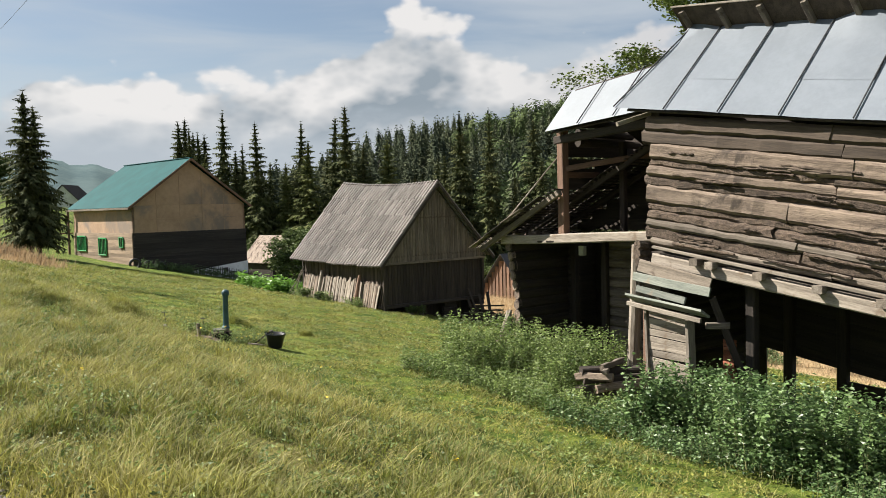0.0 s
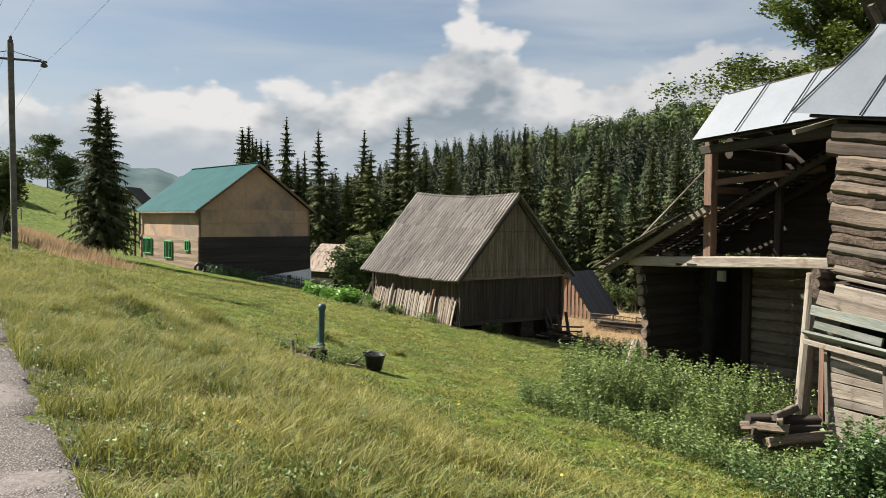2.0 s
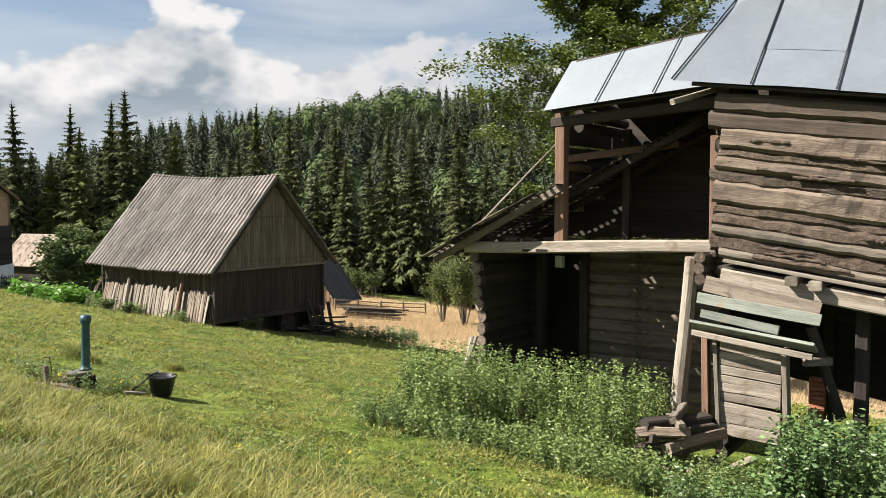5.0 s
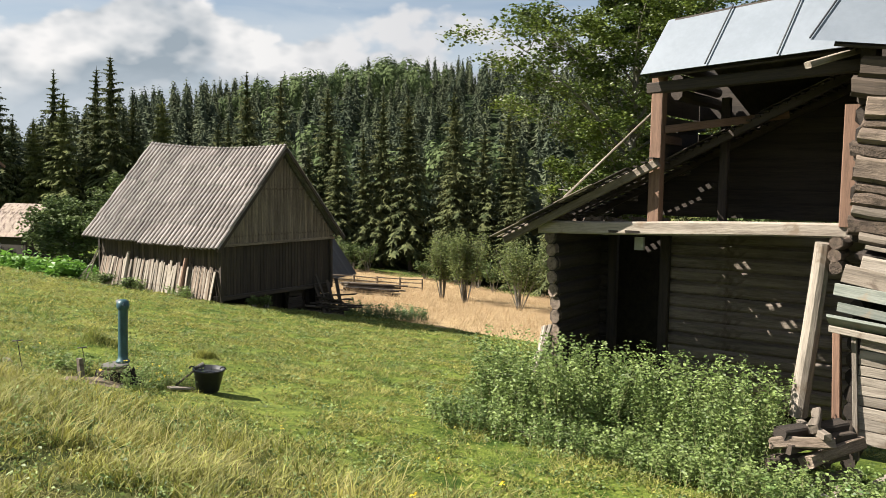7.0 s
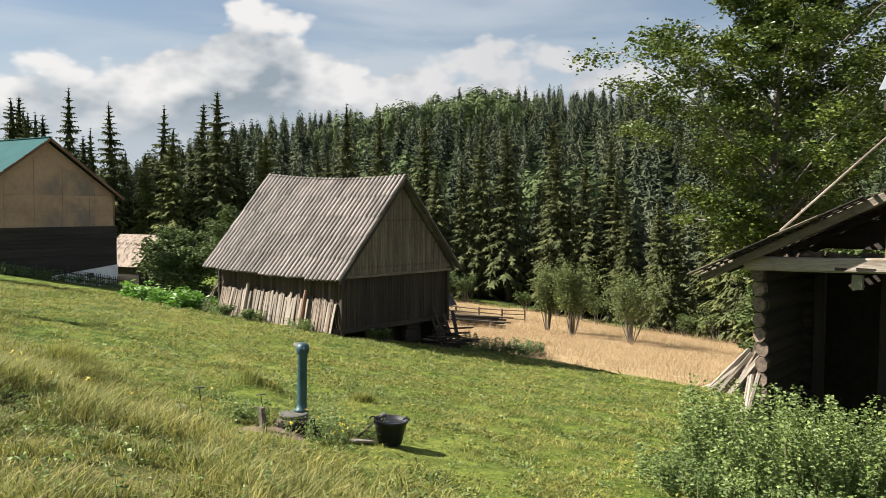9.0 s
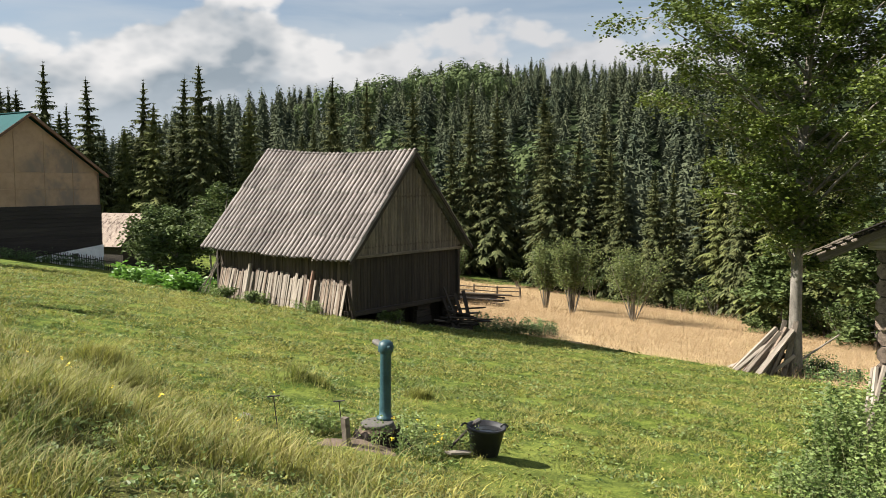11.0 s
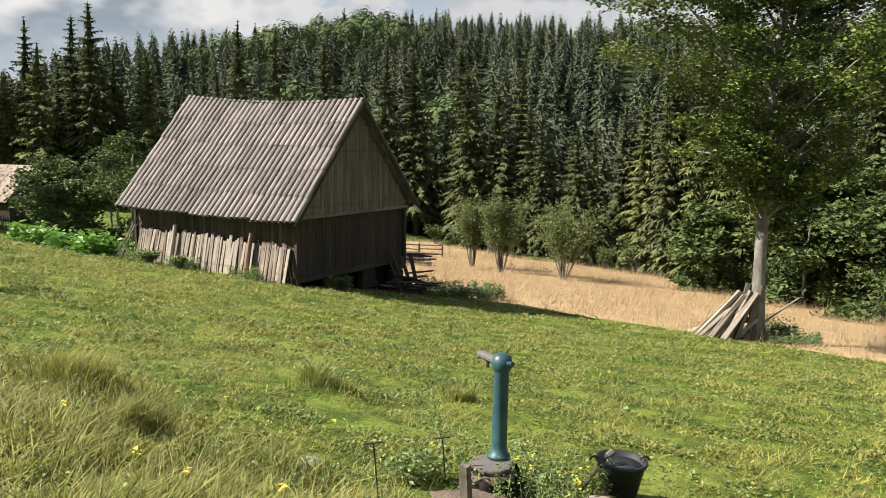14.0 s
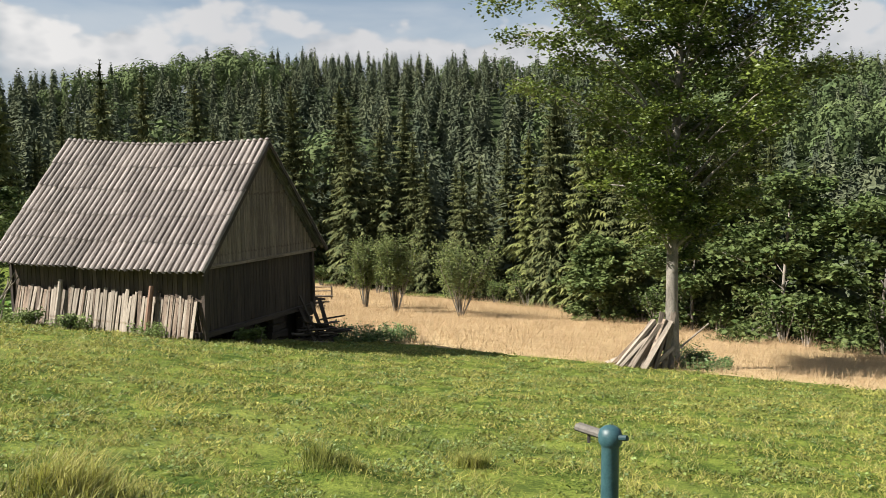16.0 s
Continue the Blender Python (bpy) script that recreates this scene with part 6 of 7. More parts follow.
def broadleaf_tree(name, x, y, h, label, seed, limbs, spread, mat, leaf, clear=0.16, sprays=5, per=16, group="", base_r=None, category="tree", lean=(0, 0), puff=1.0, layer=1.0, inner=0.36, steep=0.0):
    rg = np.random.RandomState(seed)
    rr = random.Random(seed)
    g = gz(x, y)
    t = thing(name, x, y, g, label, category, group)
    base_r = base_r or h * 0.0125
    trunk_pts, trunk_r = [], []
    for i in range(9):
        f = i / 8
        trunk_pts.append(Vector((0.25 * math.sin(f * 5 + seed) * f + lean[0] * f, 0.25 * math.cos(f * 4) * f + lean[1] * f, h * 0.96 * f - (0.3 if i == 0 else 0))))
        trunk_r.append(base_r * (1.35 if i == 0 else 1.0) * (1 - f) ** 0.75 + 0.02)
    v, f_ = taper_mesh("trunk", trunk_pts, trunk_r, 10, M_BARK)
    put("trunk", mesh_of("trunk", v, f_, M_BARK, True), t, Matrix.Translation((x, y, g)))
    bv, bf, centres = [], [], []

    def add_branch(pts, radii, sides):
        v, f = taper_mesh("b", pts, radii, sides, M_BARK)
        o = len(bv)
        bv.extend(v)
        bf.extend([tuple(i + o for i in q) for q in f])

    for k in range(limbs):
        f = clear + (0.97 - clear) * (k + rr.random()) / limbs
        az = k * 2.4 + rr.uniform(-0.5, 0.5)
        p0 = Vector(trunk_pts[0]).lerp(trunk_pts[-1], f)
        i = int(f * 8)
        p0 = trunk_pts[i].lerp(trunk_pts[min(i + 1, 8)], f * 8 - i)
        L = spread * math.sin(math.pi * min(0.98, 0.22 + 0.76 * f)) ** 0.7 * rr.uniform(0.7, 1.15)
        if steep:
            L = spread * float(np.interp(f, (0.12, 0.25, 0.42, 0.60, 0.80, 1.0), (0.45, 0.78, 1.12, 0.85, 0.55, 0.25))) * rr.uniform(0.65, 1.15)
        rise = rr.uniform(0.4, 0.85) + 0.4 * f + steep
        if f < 0.2:
            rise = rr.uniform(-0.2, 0.2)
        d = Vector((math.cos(az), math.sin(az), 0))
        side = Vector((-d.y, d.x, 0))
        bend = rr.uniform(-0.25, 0.25)
        pts = [p0 + d * L * q + side * bend * L * q * q + Vector((0, 0, L * (rise * q - 0.32 * q * q))) for q in (0, 0.35, 0.7, 1.0)]
        r0 = max(0.02, base_r * (0.33 + 0.2 * steep) * (1 - f * 0.6))
        add_branch(pts, (r0, r0 * 0.65, r0 * 0.4, 0.012), 5)
        for j in range(sprays):
            q = inner + (1.02 - inner) * (j + rr.random() * 0.8) / sprays
            a = int(min(q, 0.99) * 3)
            c = pts[min(a, 2)].lerp(pts[min(a, 2) + 1], min(1.0, q * 3 - a))
            sd = side * rr.choice((-1, 1)) * rr.uniform(0.3, 1.0) * L * 0.32 + d * rr.uniform(0, 0.3) * L * 0.4 + Vector((0, 0, rr.uniform(-0.12, 0.25) * L * 0.3))
            e = c + sd
            add_branch([c, c.lerp(e, 0.5) + Vector((0, 0, 0.08)), e], (r0 * 0.3 + 0.006, r0 * 0.2 + 0.005, 0.004), 3)
            for s in range(3):
                m = c.lerp(e, 0.45 + 0.3 * s)
                w = (L * 0.058 + 0.14) * puff
                cc = rg.normal(size=(per, 3)) * np.array((w, w, (0.12 + w * 0.36) * layer)) + np.array(m)
                centres.append(cc)
    put("branchwork", mesh_of("branchwork", bv, bf, M_BARK, True), t, Matrix.Translation((x, y, g)))
    V, T = leaf_cards(np.concatenate(centres), leaf, rg, 0.45)
    put("crown", mesh_arrays("crown", V, T, mat), t, Matrix.Translation((x, y, g)))
    return t


broadleaf_tree("beech_tree", 37.8, 24.1, 23.0, "tall beech with pale trunk and open layered crown", 4, 60, 5.9, M_LEAF, 0.185, clear=0.20, sprays=8, per=74, base_r=0.27, puff=0.8, layer=0.8, inner=0.12, steep=0.35)
for i, (x, y, h, s) in enumerate(((57, 19.5, 10.5, 4.0), (54, 14.2, 9.0, 3.8), (52, 8, 10, 4), (62, 25.5, 9.5, 3.4), (50, 2, 9, 4), (66, 33, 6.5, 2.6))):
    broadleaf_tree("broadleaf_tree", x, y, h, "leafy green tree at the edge of the woods", 70 + i, 20, s, M_BUSH, 0.42, clear=0.05, sprays=6, per=22, group="broadleaf trees at the wood's edge", puff=1.5)
for i, (x, y, h, s) in enumerate(((38.2, 66, 8.0, 2.6), (46.5, 80, 7.0, 2.6), (40.5, 76, 5.5, 2.6), (50, 84, 9.0, 2.8), (36.5, 58, 4.6, 1.8), (39.6, 78, 5.2, 2.3), (41.6, 82, 6.2, 2.4), (35.6, 68.5, 4.0, 2.0))):
    broadleaf_tree("fruit_tree", x, y, h, "loose-crowned green fruit tree near the house", 90 + i, 15, s, M_BUSH, 0.34, clear=0.12, sprays=4, per=13, group="trees near the house", puff=1.4)
for i, (x, y, h, s) in enumerate(((33, 240, 14, 5.5), (38, 244, 10, 4), (12, 160, 6, 3), (-14, 250, 7, 3))):
    broadleaf_tree("far_tree", x, y, h, "distant broadleaf tree on the meadow crest", 130 + i, 16, s, M_BUSH, 0.55, clear=0.1, sprays=6, per=26, group="distant trees", puff=2.6)


def shrub(x, y, h, w, seed, label, group, stems=9, leaves=700, size=0.2, mat=None):
    rg = np.random.RandomState(seed)
    g = gz(x, y)
    t = thing("shrub", x, y, g, label, "shrub", group)
    bv, bf, cs = [], [], []
    for k in range(stems):
        a = rg.uniform(0, 6.28)
        lean = rg.uniform(0.15, 1.0) * w * 0.5
        top = Vector((math.cos(a) * lean, math.sin(a) * lean, h * rg.uniform(0.7, 1.0)))
        pts = [Vector((math.cos(a) * 0.15, math.sin(a) * 0.15, -0.1)), Vector((top.x * 0.45, top.y * 0.45, top.z * 0.4)), Vector((top.x * 0.8, top.y * 0.8, top.z * 0.72)), top]
        v, f = taper_mesh("s", pts, (0.05, 0.04, 0.025, 0.006), 5, M_BARK)
        o = len(bv)
        bv.extend(v)
        bf.extend([tuple(i + o for i in q) for q in f])
        q = rg.uniform(0.38, 1.05, leaves // stems)
        i = np.clip((q * 3).astype(int), 0, 2)
        P = np.array([tuple(p) for p in pts])
        c = P[i] + (P[i + 1] - P[i]) * (q * 3 - i)[:, None]
        cs.append(c + np.clip(rg.normal(size=c.shape), -1.5, 1.5) * np.array((0.16, 0.16, 0.13)) * w * 0.62)
    put("branchwork", mesh_of("branchwork", bv, bf, M_BARK, True), t, Matrix.Translation((x, y, g)))
    C = np.concatenate(cs)
    C = C[C[:, 2] > 0.12 * h]
    V, T = leaf_cards(C, size, rg, 0.4)
    put("crown", mesh_arrays("crown", V, T, mat or M_BUSH), t, Matrix.Translation((x, y, g)))


for i, (x, y, h, w) in enumerate(((61.4, 49.0, 6.4, 3.9), (61.2, 43.2, 5.8, 5.4), (63.5, 53.0, 5.8, 3.2))):
    shrub(x, y, h, w, 200 + i, "slender willow shrub with bare lower stems", "willow shrubs in the dry meadow", 17, 5200, 0.19, M_WILLOW)
shrub(5.3, 63.5, 5.4, 4.6, 199, "dense round leafy bush beside the utility pole", "roadside bushes", 16, 9000, 0.28)
rs = random.Random(3)
for i in range(56):
    k = rs.uniform(1.6, 7.8)
    j = int(k)
    ax, ay = FOREST_EDGE[j]
    bx, by = FOREST_EDGE[j + 1]
    x, y = ax + (bx - ax) * (k - j), ay + (by - ay) * (k - j)
    s = 1 - rs.uniform(0.5, 4.0) / math.hypot(x, y)
    shrub(x * s, y * s, rs.uniform(1.6, 3.8), rs.uniform(2.0, 4.0), 300 + i, "leafy green shrub fringing the woods", "shrubs fringing the woods", 8, 700, 0.24)
for i, (x, y, h, w) in enumerate(((28.2, 38.9, 0.6, 0.9), (27.6, 39.2, 0.5, 0.8), (39.6, 24.0, 0.9, 2.2), (24.9, 47.4, 0.6, 1.0), (24.8, 45.2, 0.5, 0.9), (38.6, 23.2, 0.6, 1.4), (13.6, 9.4, 0.9, 1.0))):
    shrub(x, y, h, w, 400 + i, "low weedy shrub growing in the grass", "low weeds", 9, 620, 0.11)


# ---------------- weeds by the barn ----------------
def weed_patch(name, label, spots, h_lo, h_hi, seed, leaf=0.115, mat=None, pairs=11):
    rg = np.random.RandomState(seed)
    cs, sv, st = [], [], []
    for x, y in spots:
        g = gz(x, y)
        h = rg.uniform(h_lo, h_hi)
        lean = rg.normal(size=2) * 0.13 * h
        for k in range(pairs):
            f = 0.16 + 0.84 * (k + rg.uniform(0, 1)) / pairs
            p = np.array((x + lean[0] * f * f, y + lean[1] * f * f, g + h * f))
            a = rg.uniform(0, 6.28)
            o = np.array((math.cos(a), math.sin(a), 0.1)) * leaf * (1.15 - 0.6 * f)
            cs += [p + o, p - o * np.array((1, 1, -1)), p + rg.normal(size=3) * leaf * 0.8]
        i = len(sv)
        w = 0.006
        top = (x + lean[0], y + lean[1], g + h)
        sv += [(x - w, y, g - 0.05), (x + w, y, g - 0.05), (x, y + w * 1.6, g - 0.05), top]
        st += [(i, i + 1, i + 3), (i + 1, i + 2, i + 3), (i + 2, i, i + 3)]
    V, T = leaf_cards(np.array(cs), leaf, rg, 0.45)
    ob = new(name, mesh_arrays(name, V, T, mat or M_WEED))
    tagged(ob, label, "weeds", kind="stuff")
    put("stems", mesh_arrays("stems", sv, st, M_STEM), ob)
    return ob


def vnoise_at(x, y):
    """A slow wave along the edge of a weed patch."""
    return 0.5 + 0.5 * math.sin(y * 1.9 + math.sin(y * 0.7) * 2)


def region(n, seed, x0, x1, y0, y1, test):
    rg = np.random.RandomState(seed)
    out = []
    while len(out) < n:
        x, y = rg.uniform(x0, x1), rg.uniform(y0, y1)
        if test(x, y):
            out.append((x, y))
    return out


weed_patch("nettle_patch", "tall flowering nettles and raspberry canes before the gallery", region(740, 1, 12.0, 15.3, 11.9, 17.1, lambda x, y: (x - 12.0) > 0.9 * math.sin((y - 11.9) * 0.9) ** 2 * 0.9 + 0.25 * abs(y - 14.5) * 0.3), 0.6, 1.75, 51, 0.066, pairs=22)
weed_patch("nettle_patch", "dense dark nettles along the foot of the barn wall", region(980, 2, 10.8, 13.9, 3.0, 9.5, lambda x, y: x > 11.1 + 0.35 * math.sin(y * 1.7)), 0.55, 1.45, 52, 0.085, M_NETTLE, pairs=17)
weed_patch("low_weeds", "low leafy weeds at the edge of the nettles", region(860, 3, 11.0, 13.0, 9.5, 17.2, lambda x, y: x > 11.0 + 0.5 * vnoise_at(x, y) + 0.22 * max(0.0, y - 15.0)), 0.15, 0.62, 53, 0.062, pairs=8)
weed_patch("low_weeds", "low dark weeds trailing along the nettles below the wall", region(420, 8, 10.2, 11.6, 3.0, 10.5, lambda x, y: x > 10.4 + 0.3 * math.sin(y * 2.3)), 0.12, 0.55, 58, 0.06, M_NETTLE, 7)
weed_patch("squash_bed", "bright green squash leaves beside the shed", region(230, 4, 23.9, 27.0, 50.6, 59.0, lambda x, y: x > 24.0 + 0.12 * (y - 50)), 0.35, 0.8, 54, 0.34, M_CREEPER, 5)
weed_patch("well_weeds", "straggly weeds round the well", region(110, 5, 8.2, 9.7, 20.3, 21.6, lambda x, y: math.hypot(x - 8.6, y - 21.2) > 0.22), 0.12, 0.46, 55, 0.042, pairs=7)
weed_patch("shed_weeds", "dark weeds along the shadow of the shed", region(190, 9, 34.2, 39.5, 37.0, 39.8, lambda x, y: abs(y - 39.3 + (x - 34.2) * 0.36) < 0.55), 0.3, 1.0, 59, 0.11, M_NETTLE, 8)
weed_patch("shed_weeds", "straggly weeds at the foot of the slab wood", region(130, 10, 24.7, 25.6, 40.0, 49.4, lambda x, y: math.sin(y * 1.7) + 0.4 * math.sin(y * 4.1) > 0.0), 0.15, 0.65, 60, 0.085, M_WEED, 7)
weed_patch("beech_weeds", "leafy weeds round the foot of the beech", region(120, 11, 36.6, 40.8, 21.6, 24.6, lambda x, y: math.hypot(x - 38.6, y - 23.0) < 2.0), 0.2, 0.75, 61, 0.10, M_NETTLE, 7)
weed_patch("house_weeds", "rank weeds along the shaded house wall", region(200, 12, 22.5, 33.5, 70.0, 76.0, lambda x, y: abs(y - 72.9 - (x - 22.5) * 0.13) < 0.7), 0.3, 0.9, 62, 0.14, M_NETTLE, 6)
weed_patch("well_weeds", "straggly weeds round the well", region(30, 6, 7.7, 8.4, 21.6, 22.0, lambda x, y: True), 0.15, 0.4, 56, 0.06, pairs=6)


# ---------------- grass ----------------
def vnoise(x, y, scale, seed=0):
    """Smooth random values between 0 and 1 over the plan."""
    u, v = np.asarray(x) * scale, np.asarray(y) * scale
    i, j = np.floor(u).astype(int), np.floor(v).astype(int)
    a, b = smooth01(u - i), smooth01(v - j)
    table = np.random.RandomState(900 + seed).uniform(0, 1, (128, 128))

    def at(p, q):
        return table[(i + p) % 128, (j + q) % 128]

    return (at(0, 0) * (1 - a) + at(1, 0) * a) * (1 - b) + (at(0, 1) * (1 - a) + at(1, 1) * a) * b


def clumps(x, y):
    return 0.55 * vnoise(x, y, 1.7, 1) + 0.45 * vnoise(x, y, 4.5, 2)


def lane_distance(x, y):
    """Distance to the line walked along the lane's edge."""
    t = np.clip(y, 0, 20)
    return np.hypot(x - (0.08 * t + 0.1), y - t)


def sample(n, seed, box, weight):
    rg = np.random.RandomState(seed)
    out, got = [], 0
    while got < n:
        x, y = rg.uniform(box[0], box[1], n), rg.uniform(box[2], box[3], n)
        k = rg.uniform(0, 1, n) < weight(x, y)
        out.append(np.stack([x[k], y[k]], 1))
        got += int(k.sum())
    return np.concatenate(out)[:n]


def blades(name, pts, h, w, lean, mat, seed, label, three=False, wind=(0.25, -0.1)):
    rg = np.random.RandomState(seed)
    n = len(pts)
    x, y = pts[:, 0], pts[:, 1]
    z = ground_z(x, y) - 0.01
    h = h * rg.uniform(0.5, 1.3, n) * (0.35 + 1.35 * smooth01((clumps(x, y) - 0.2) / 0.6))
    az = rg.uniform(0, 6.283, n)
    d = np.stack([np.cos(az) * w / 2, np.sin(az) * w / 2, np.zeros(n)], 1)
    b = np.stack([x, y, z], 1)
    ln = np.stack([(rg.normal(size=n) * lean + wind[0]) * h, (rg.normal(size=n) * lean + wind[1]) * h, np.zeros(n)], 1)
    up = np.array((0, 0, 1.0))
    i = np.arange(n)[:, None]
    if three:
        mid = b + ln * 0.3 + up * (h * 0.6)[:, None]
        tip = b + ln + up * (h * 0.95)[:, None]
        V = np.stack([b - d, b + d, mid + d * 0.75, mid - d * 0.75, tip], 1).reshape(-1, 3)
        T = np.concatenate([i * 5 + np.array(q) for q in ((0, 1, 2), (0, 2, 3), (3, 2, 4))])
    else:
        tip = b + ln + up * h[:, None]
        V = np.stack([b - d, b + d, tip], 1).reshape(-1, 3)
        T = i * 3 + np.array((0, 1, 2))
    ob = new(name, mesh_arrays(name, V, T, mat))
    tagged(ob, label, "grass", kind="stuff")


def U(x, y):
    return x - road_edge(y)


def not_bare(x, y):
    return (np.hypot((x - 8.1) / 0.9, (y - 21.1) / 0.7) > 0.9) & ~((x > 26.1) & (x < 33.8) & (y > 39.8) & (y < 50)) & ~((x > 14.1) & (x < 18) & (y > 1) & (y < 16.6))


def verge_w(x, y):
    u = U(x, y)
    return (u > -0.04) * smooth01((7.5 - u) / 5.5) / (0.5 + (lane_distance(x, y) / 5.0) ** 1.3) * not_bare(x, y) * (0.12 + 0.88 * smooth01((clumps(x, y) - 0.28) / 0.42))


def verge_left(x, y):
    return (U(x, y) < -3.6) * 1.0


def lawn_w(x, y):
    u = U(x, y)
    return (u > 1.0) * 1.0 / (0.8 + (lane_distance(x, y) / 9.0) ** 1.5) * not_bare(x, y) * (1 - dry_mask(x, y)) * (0.2 + 0.8 * smooth01((clumps(x, y) - 0.3) / 0.35))


p = sample(95000, 61, (0, 13, 0.5, 45), verge_w)
blades("long_grass", p, 0.14, 0.010 + 0.0010 * lane_distance(p[:, 0], p[:, 1]), 0.65, M_GRASS_LAWN, 62, "long green verge grass along the lane", True, (0.15, -0.05))
p = sample(26000, 63, (0, 13, 0.5, 45), verge_w)
blades("straw_grass", p, 0.19, 0.005 + 0.0007 * lane_distance(p[:, 0], p[:, 1]), 0.8, M_GRASS_LONG, 64, "dry straw-coloured grass stalks along the lane", True, (0.25, -0.15))
p = sample(8000, 65, (-9, 2, 0, 60), verge_left)
blades("long_grass", p, 0.3, 0.03, 0.4, M_GRASS_LAWN, 66, "long green verge grass along the lane")
p = sample(200000, 67, (1, 42, 2, 64), lawn_w)
blades("meadow_grass", p, 0.05 + 0.0011 * lane_distance(p[:, 0], p[:, 1]), 0.009 + 0.0011 * lane_distance(p[:, 0], p[:, 1]), 1.1, M_GRASS_LAWN, 68, "short grazed green meadow grass")
p = sample(120000, 69, (28, 90, -10, 80), lambda x, y: dry_mask(x, y))
blades("dry_grass", p, 0.42, 0.016, 0.5, M_GRASS_DRY, 70, "tall dry golden meadow grass")
p = sample(9000, 71, (2, 14, 46, 105), lambda x, y: dry_mask(x, y))
blades("dry_grass", p, 0.5, 0.06, 0.25, M_GRASS_DRY, 72, "tall dry golden meadow grass")
p = sample(45000, 73, (1, 34, 2, 56), lawn_w)
blades("meadow_straw", p, 0.06 + 0.0012 * lane_distance(p[:, 0], p[:, 1]), 0.005 + 0.0007 * lane_distance(p[:, 0], p[:, 1]), 0.9, M_GRASS_LONG, 74, "dry cut stalks lying in the meadow grass")
weed_patch("verge_herbs", "dark leafy herbs growing among the verge grass", sample(1500, 77, (0.5, 9, 1, 34), verge_w).tolist(), 0.06, 0.26, 78, 0.036, M_WEED, 5)
weed_patch("meadow_herbs", "small broad-leaved herbs scattered through the meadow", sample(1900, 75, (2, 26, 4, 34), lambda x, y: lawn_w(x, y) * (np.sin(x * 1.7 + np.sin(y)) * np.sin(y * 1.3) > 0.1)).tolist(), 0.03, 0.10, 76, 0.055, M_WEED, 3)
for k, (x, y, r) in enumerate(((10.9, 25.4, 0.75), (7.3, 26.0, 0.9), (4.1, 20.8, 0.9), (5.3, 27.4, 1.0), (12.6, 24.0, 0.3), (6.6, 24.1, 0.4))):
    rg = np.random.RandomState(500 + k)
    q = rg.normal(size=(900, 2)) * r * 0.33 + np.array((x, y))
    blades("grass_tussock", q, 0.22, 0.010, 0.5, M_GRASS_LAWN, 510 + k, "shaggy grass tussock standing above the meadow", True)


def leaf_mat(name, pts, size, mat, seed, label):
    """Small broad leaves lying close to the ground."""
    rg = np.random.RandomState(seed)
    x, y = pts[:, 0], pts[:, 1]
    far = lane_distance(x, y)
    C = np.stack([x, y, ground_z(x, y) + rg.uniform(0.01, 0.05, len(x)) * (0.6 + 1.6 * clumps(x, y))], 1)
    V, T = leaf_cards(C, size * (0.7 + 0.05 * far)[:, None], rg, 0.55, 0.9)
    tagged(new(name, mesh_arrays(name, V, T, mat)), label, "grass", kind="stuff")


leaf_mat("meadow_clover", sample(60000, 81, (1, 40, 2, 60), lambda x, y: lawn_w(x, y) * smooth01((vnoise(x, y, 0.9, 5) - 0.35) / 0.3)), 0.045, M_GRASS_LAWN, 82, "green clover leaves spread through the meadow turf")
leaf_mat("meadow_plantain", sample(26000, 83, (1, 36, 2, 56), lambda x, y: lawn_w(x, y) * smooth01((vnoise(x, y, 1.6, 6) - 0.55) / 0.2)), 0.05, M_WEED, 84, "dark plantain leaves in patches across the meadow")
leaf_mat("verge_clover", sample(30000, 85, (0, 12, 0.5, 40), verge_w), 0.034, M_WEED, 86, "dark clover leaves among the verge grass")


def build_flowers():
    rg = np.random.RandomState(9)
    pts = np.concatenate([sample(16, 91, (8.5, 9.4, 20.4, 21.3), lambda x, y: x > 0), sample(18, 92, (2, 9, 5, 26), lambda x, y: U(x, y) > 0.6)])
    C = np.stack([pts[:, 0], pts[:, 1], ground_z(pts[:, 0], pts[:, 1]) + rg.uniform(0.16, 0.42, len(pts))], 1)
    C = np.repeat(C, 5, 0) + rg.normal(size=(len(C) * 5, 3)) * 0.012
    V, T = leaf_cards(C, 0.035, rg, 0.7)
    ob = new("yellow_flowers", mesh_arrays("yellow_flowers", V, T, M_FLOWER))
    tagged(ob, "small yellow wildflowers scattered in the grass", "flowers", kind="stuff")


build_flowers()


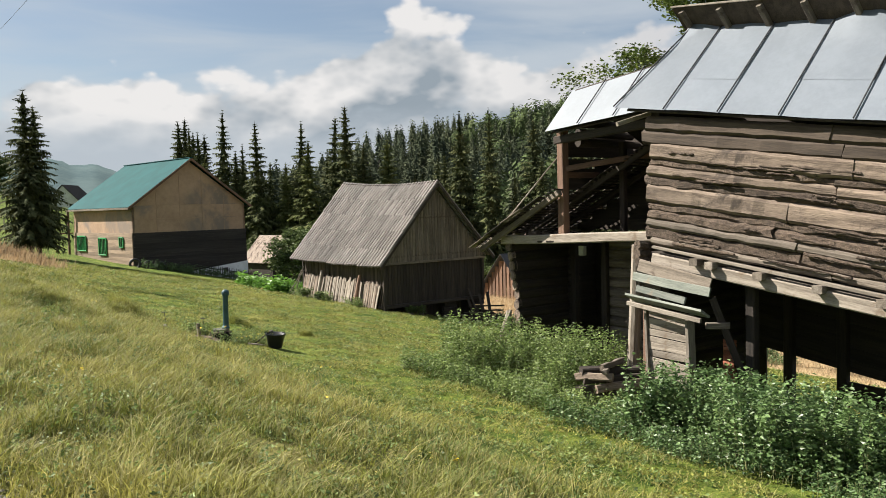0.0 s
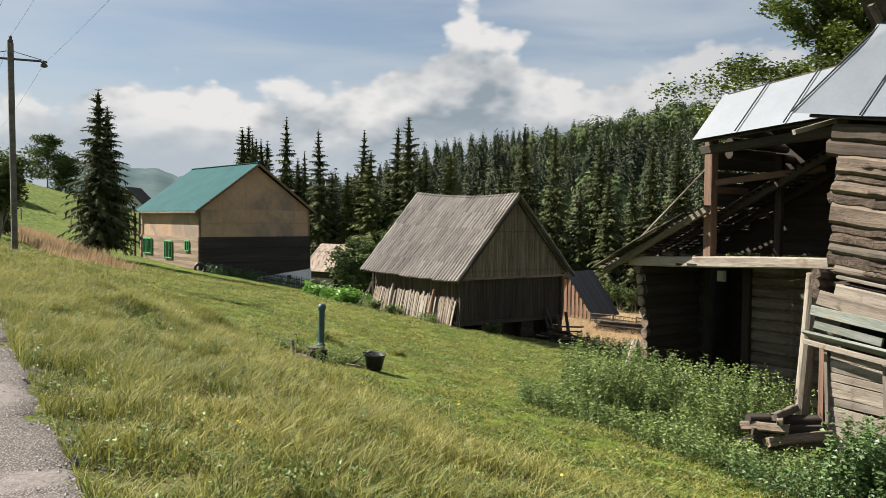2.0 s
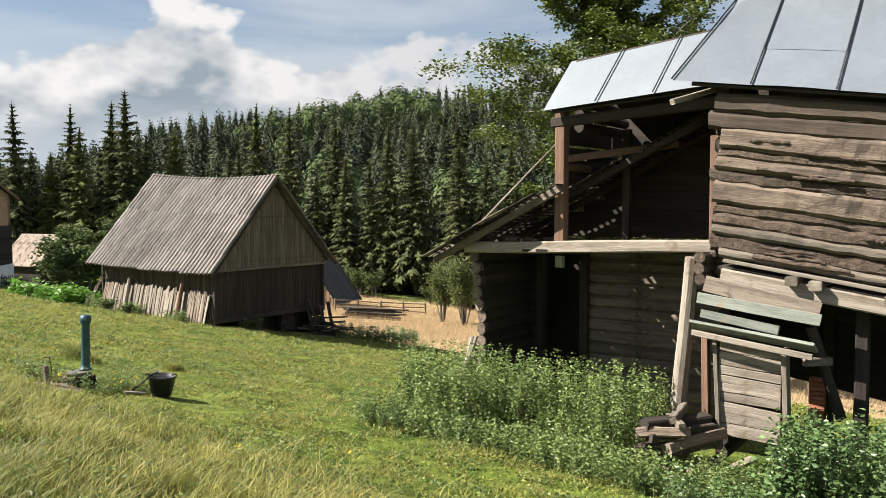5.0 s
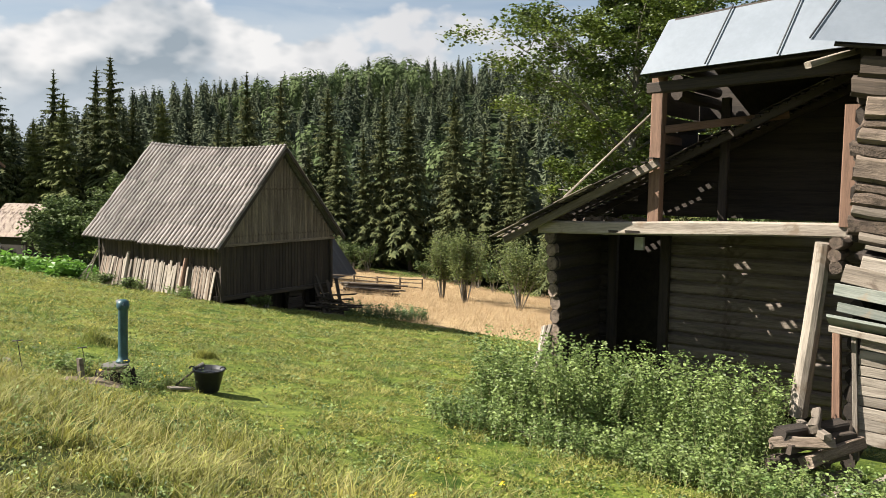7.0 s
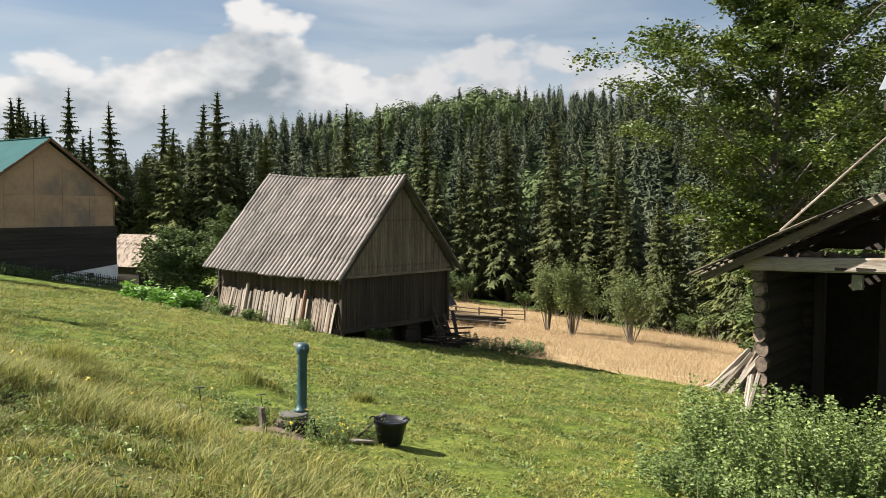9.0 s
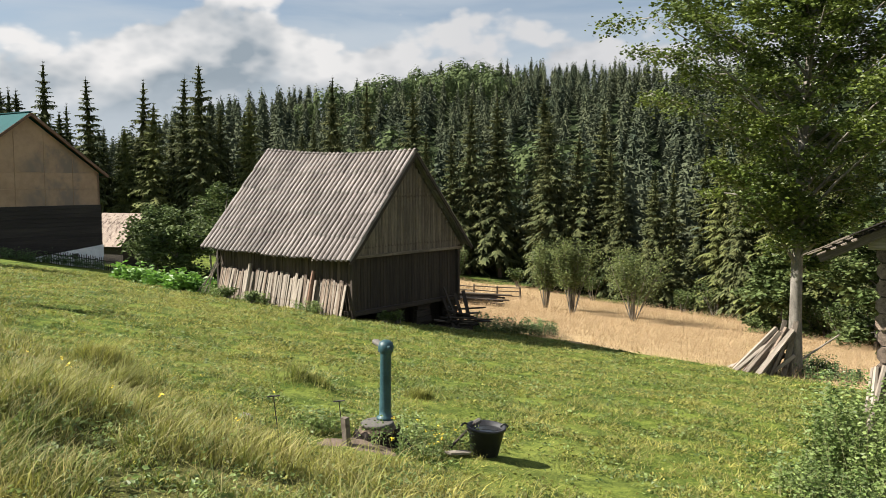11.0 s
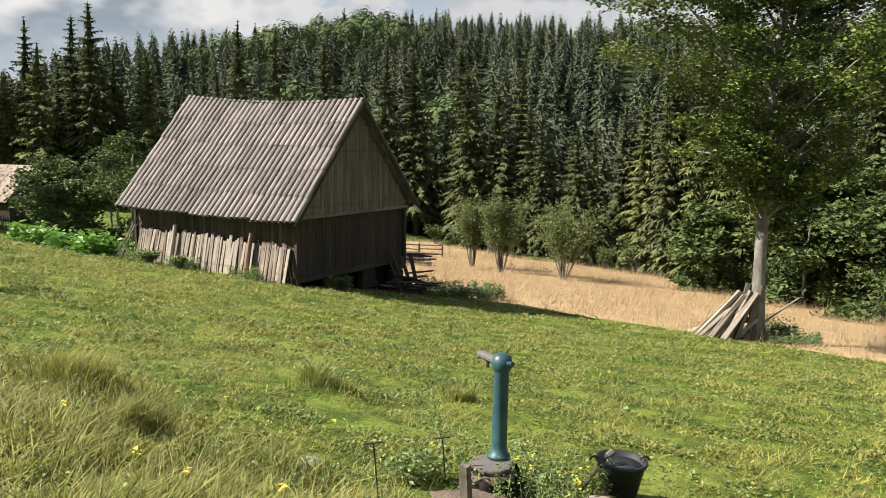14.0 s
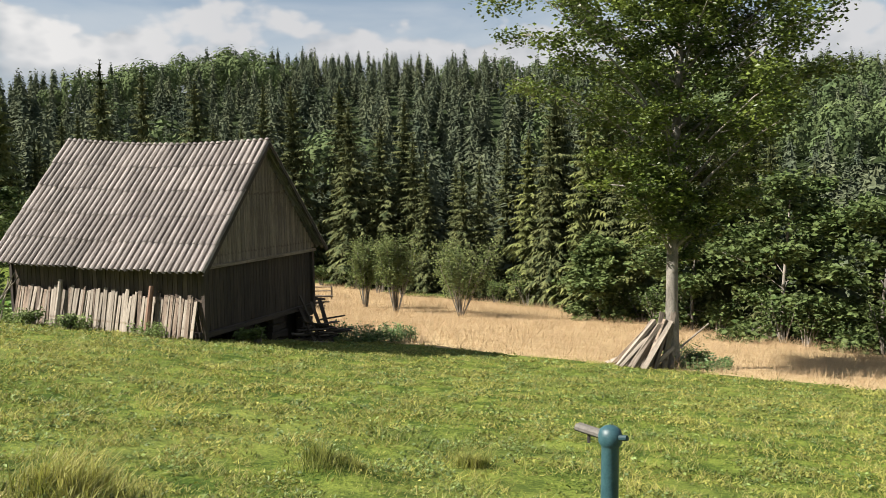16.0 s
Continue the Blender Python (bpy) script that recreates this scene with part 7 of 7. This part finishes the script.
# ---------------- stacked poles round the beech ----------------
def build_pole_stack():
    x0, y0 = 37.2, 24.7
    st = thing("pole_stack", x0, y0, gz(x0, y0), "split poles and slabs leaned round the beech trunk", "wood stack")
    rg = random.Random(8)
    for k in range(44):
        a = radians(rg.uniform(78, 165))
        r = rg.uniform(0.8, 2.9)
        x, y = 37.8 + math.cos(a) * r, 24.1 + math.sin(a) * r
        g = gz(x, y)
        top = Vector((37.8 + math.cos(a) * 0.3 + rg.uniform(-0.15, 0.15), 24.1 + math.sin(a) * 0.3 + rg.uniform(-0.3, 0.3), gz(37.8, 24.1) + rg.uniform(1.0, 2.7)))
        top = top.lerp(Vector((x, y, g)), rg.uniform(0.0, 0.32))
        beam("slab", st, (x, y, g - 0.05), top, rg.uniform(0.12, 0.24), rg.uniform(0.10, 0.18), rg.choice((M_WOOD_PALE, M_WOOD_GREY, M_WOOD_GREY, M_LOG)), roll=rg.uniform(0, 90), rough=0.006)
    log("long_pole", st, (37.9, 24.3, gz(37.8, 24.1) + 0.35), (39.3, 22.7, gz(37.8, 24.1) + 1.75), 0.05, 0.045, M_WOOD_PALE, sides=6)
    b = thing("rail_fence", 36, 15, gz(36, 15), "low grey rail at the edge of the dry meadow", "fence")
    beam("post", b, (37.2, 14.2, gz(37.2, 14.2) - 0.2), (37.2, 14.2, gz(37.2, 14.2) + 1.1), 0.12, 0.12, M_WOOD_GREY)
    beam("post", b, (34.2, 9.4, gz(34.2, 9.4) - 0.2), (34.2, 9.4, gz(34.2, 9.4) + 1.1), 0.12, 0.12, M_WOOD_GREY)
    beam("rail", b, (37.2, 14.1, gz(37.2, 14.2) + 0.95), (34.2, 9.3, gz(34.2, 9.4) + 0.95), 0.10, 0.12, M_WOOD_GREY)


build_pole_stack()


# ---------------- far houses and fence posts by the lane ----------------
def far_house(x, y, w, d, h, rz, wall, roof, label):
    g = gz(x, y)
    t = thing("farmhouse", x, y, g, label, "house", "distant farmhouses", rz)
    m = t.matrix_basis.copy()

    def loc(*p):
        return m @ Vector(p)

    v = [(-w / 2, -d / 2, -1), (w / 2, -d / 2, -1), (w / 2, d / 2, -1), (-w / 2, d / 2, -1), (-w / 2, -d / 2, h), (w / 2, -d / 2, h), (w / 2, d / 2, h), (-w / 2, d / 2, h), (0, -d / 2, h + w * 0.5), (0, d / 2, h + w * 0.5)]
    put("wall", mesh_of("wall", v, [(0, 1, 5, 8, 4), (2, 3, 7, 9, 6), (1, 2, 6, 5), (3, 0, 4, 7), (0, 3, 2, 1)], wall), t, m)
    o = 0.5
    for s in (-1, 1):
        slab("roof", t, [loc(s * (w / 2 + o), -d / 2 - o, h - o), loc(s * (w / 2 + o), d / 2 + o, h - o), loc(0, d / 2 + o, h + w * 0.5 + 0.1), loc(0, -d / 2 - o, h + w * 0.5 + 0.1)][::s], 0.15, roof)
    for k in (-1, 1):
        win = slab("window", t, [loc(k * w * 0.25 - 0.5, -d / 2 - 0.03, 0.9), loc(k * w * 0.25 + 0.5, -d / 2 - 0.03, 0.9), loc(k * w * 0.25 + 0.5, -d / 2 - 0.03, 2.2), loc(k * w * 0.25 - 0.5, -d / 2 - 0.03, 2.2)], 0.05, M_GLASS_DARK)
        beam("sill", win, loc(k * w * 0.25 - 0.6, -d / 2 - 0.1, 0.85), loc(k * w * 0.25 + 0.6, -d / 2 - 0.1, 0.85), 0.15, 0.1, M_WHITEWASH)


far_house(60, 262, 9, 11, 3.4, -35, M_WHITEWASH, M_WOOD_DARK_SHADE, "distant pale farmhouse with steep dark roof")
far_house(67, 255, 6, 7, 2.6, 20, M_WOOD_DARK_SHADE, M_WOOD_DARK_SHADE, "distant dark wooden outbuilding on the meadow")
far_house(-3.4, 160, 5.5, 8, 1.8, 80, M_WHITEWASH, M_WOOD_GREY, "small roadside house with grey hipped roof")
far_house(133, 205, 9, 10, 3.2, 40, M_WOOD_GREY, M_WOOD_DARK_SHADE, "distant farmhouse roof showing above the woods")


def build_posts():
    rg = random.Random(12)
    for k in range(11):
        y = 62 + k * 7.5
        x = float(road_edge(y)) - 4.6 - 0.01 * k
        g = gz(x, y)
        p = thing("fence_post", x, y, g, "thin grey wooden fence post beside the lane", "fence post", "lane fence posts")
        beam("post", p, (x, y, g - 0.2), (x + rg.uniform(-0.05, 0.05), y, g + 1.5), 0.11, 0.11, M_WOOD_GREY)
    for k in range(9):
        x, y = 14 + k * 7.0, 128 + k * 4.0
        g = gz(x, y)
        p = thing("fence_post", x, y, g, "thin grey wooden fence post across the meadow", "fence post", "meadow fence posts")
        beam("post", p, (x, y, g - 0.2), (x, y, g + 1.6), 0.14, 0.14, M_WOOD_GREY)
    h = thing("hay_post", 27.5, 118, gz(27.5, 118), "tall dark wooden post standing in the meadow", "post")
    beam("post", h, (27.5, 118, gz(27.5, 118) - 0.2), (27.5, 118, gz(27.5, 118) + 5.6), 0.4, 0.4, M_WOOD_DARK_SHADE)


build_posts()
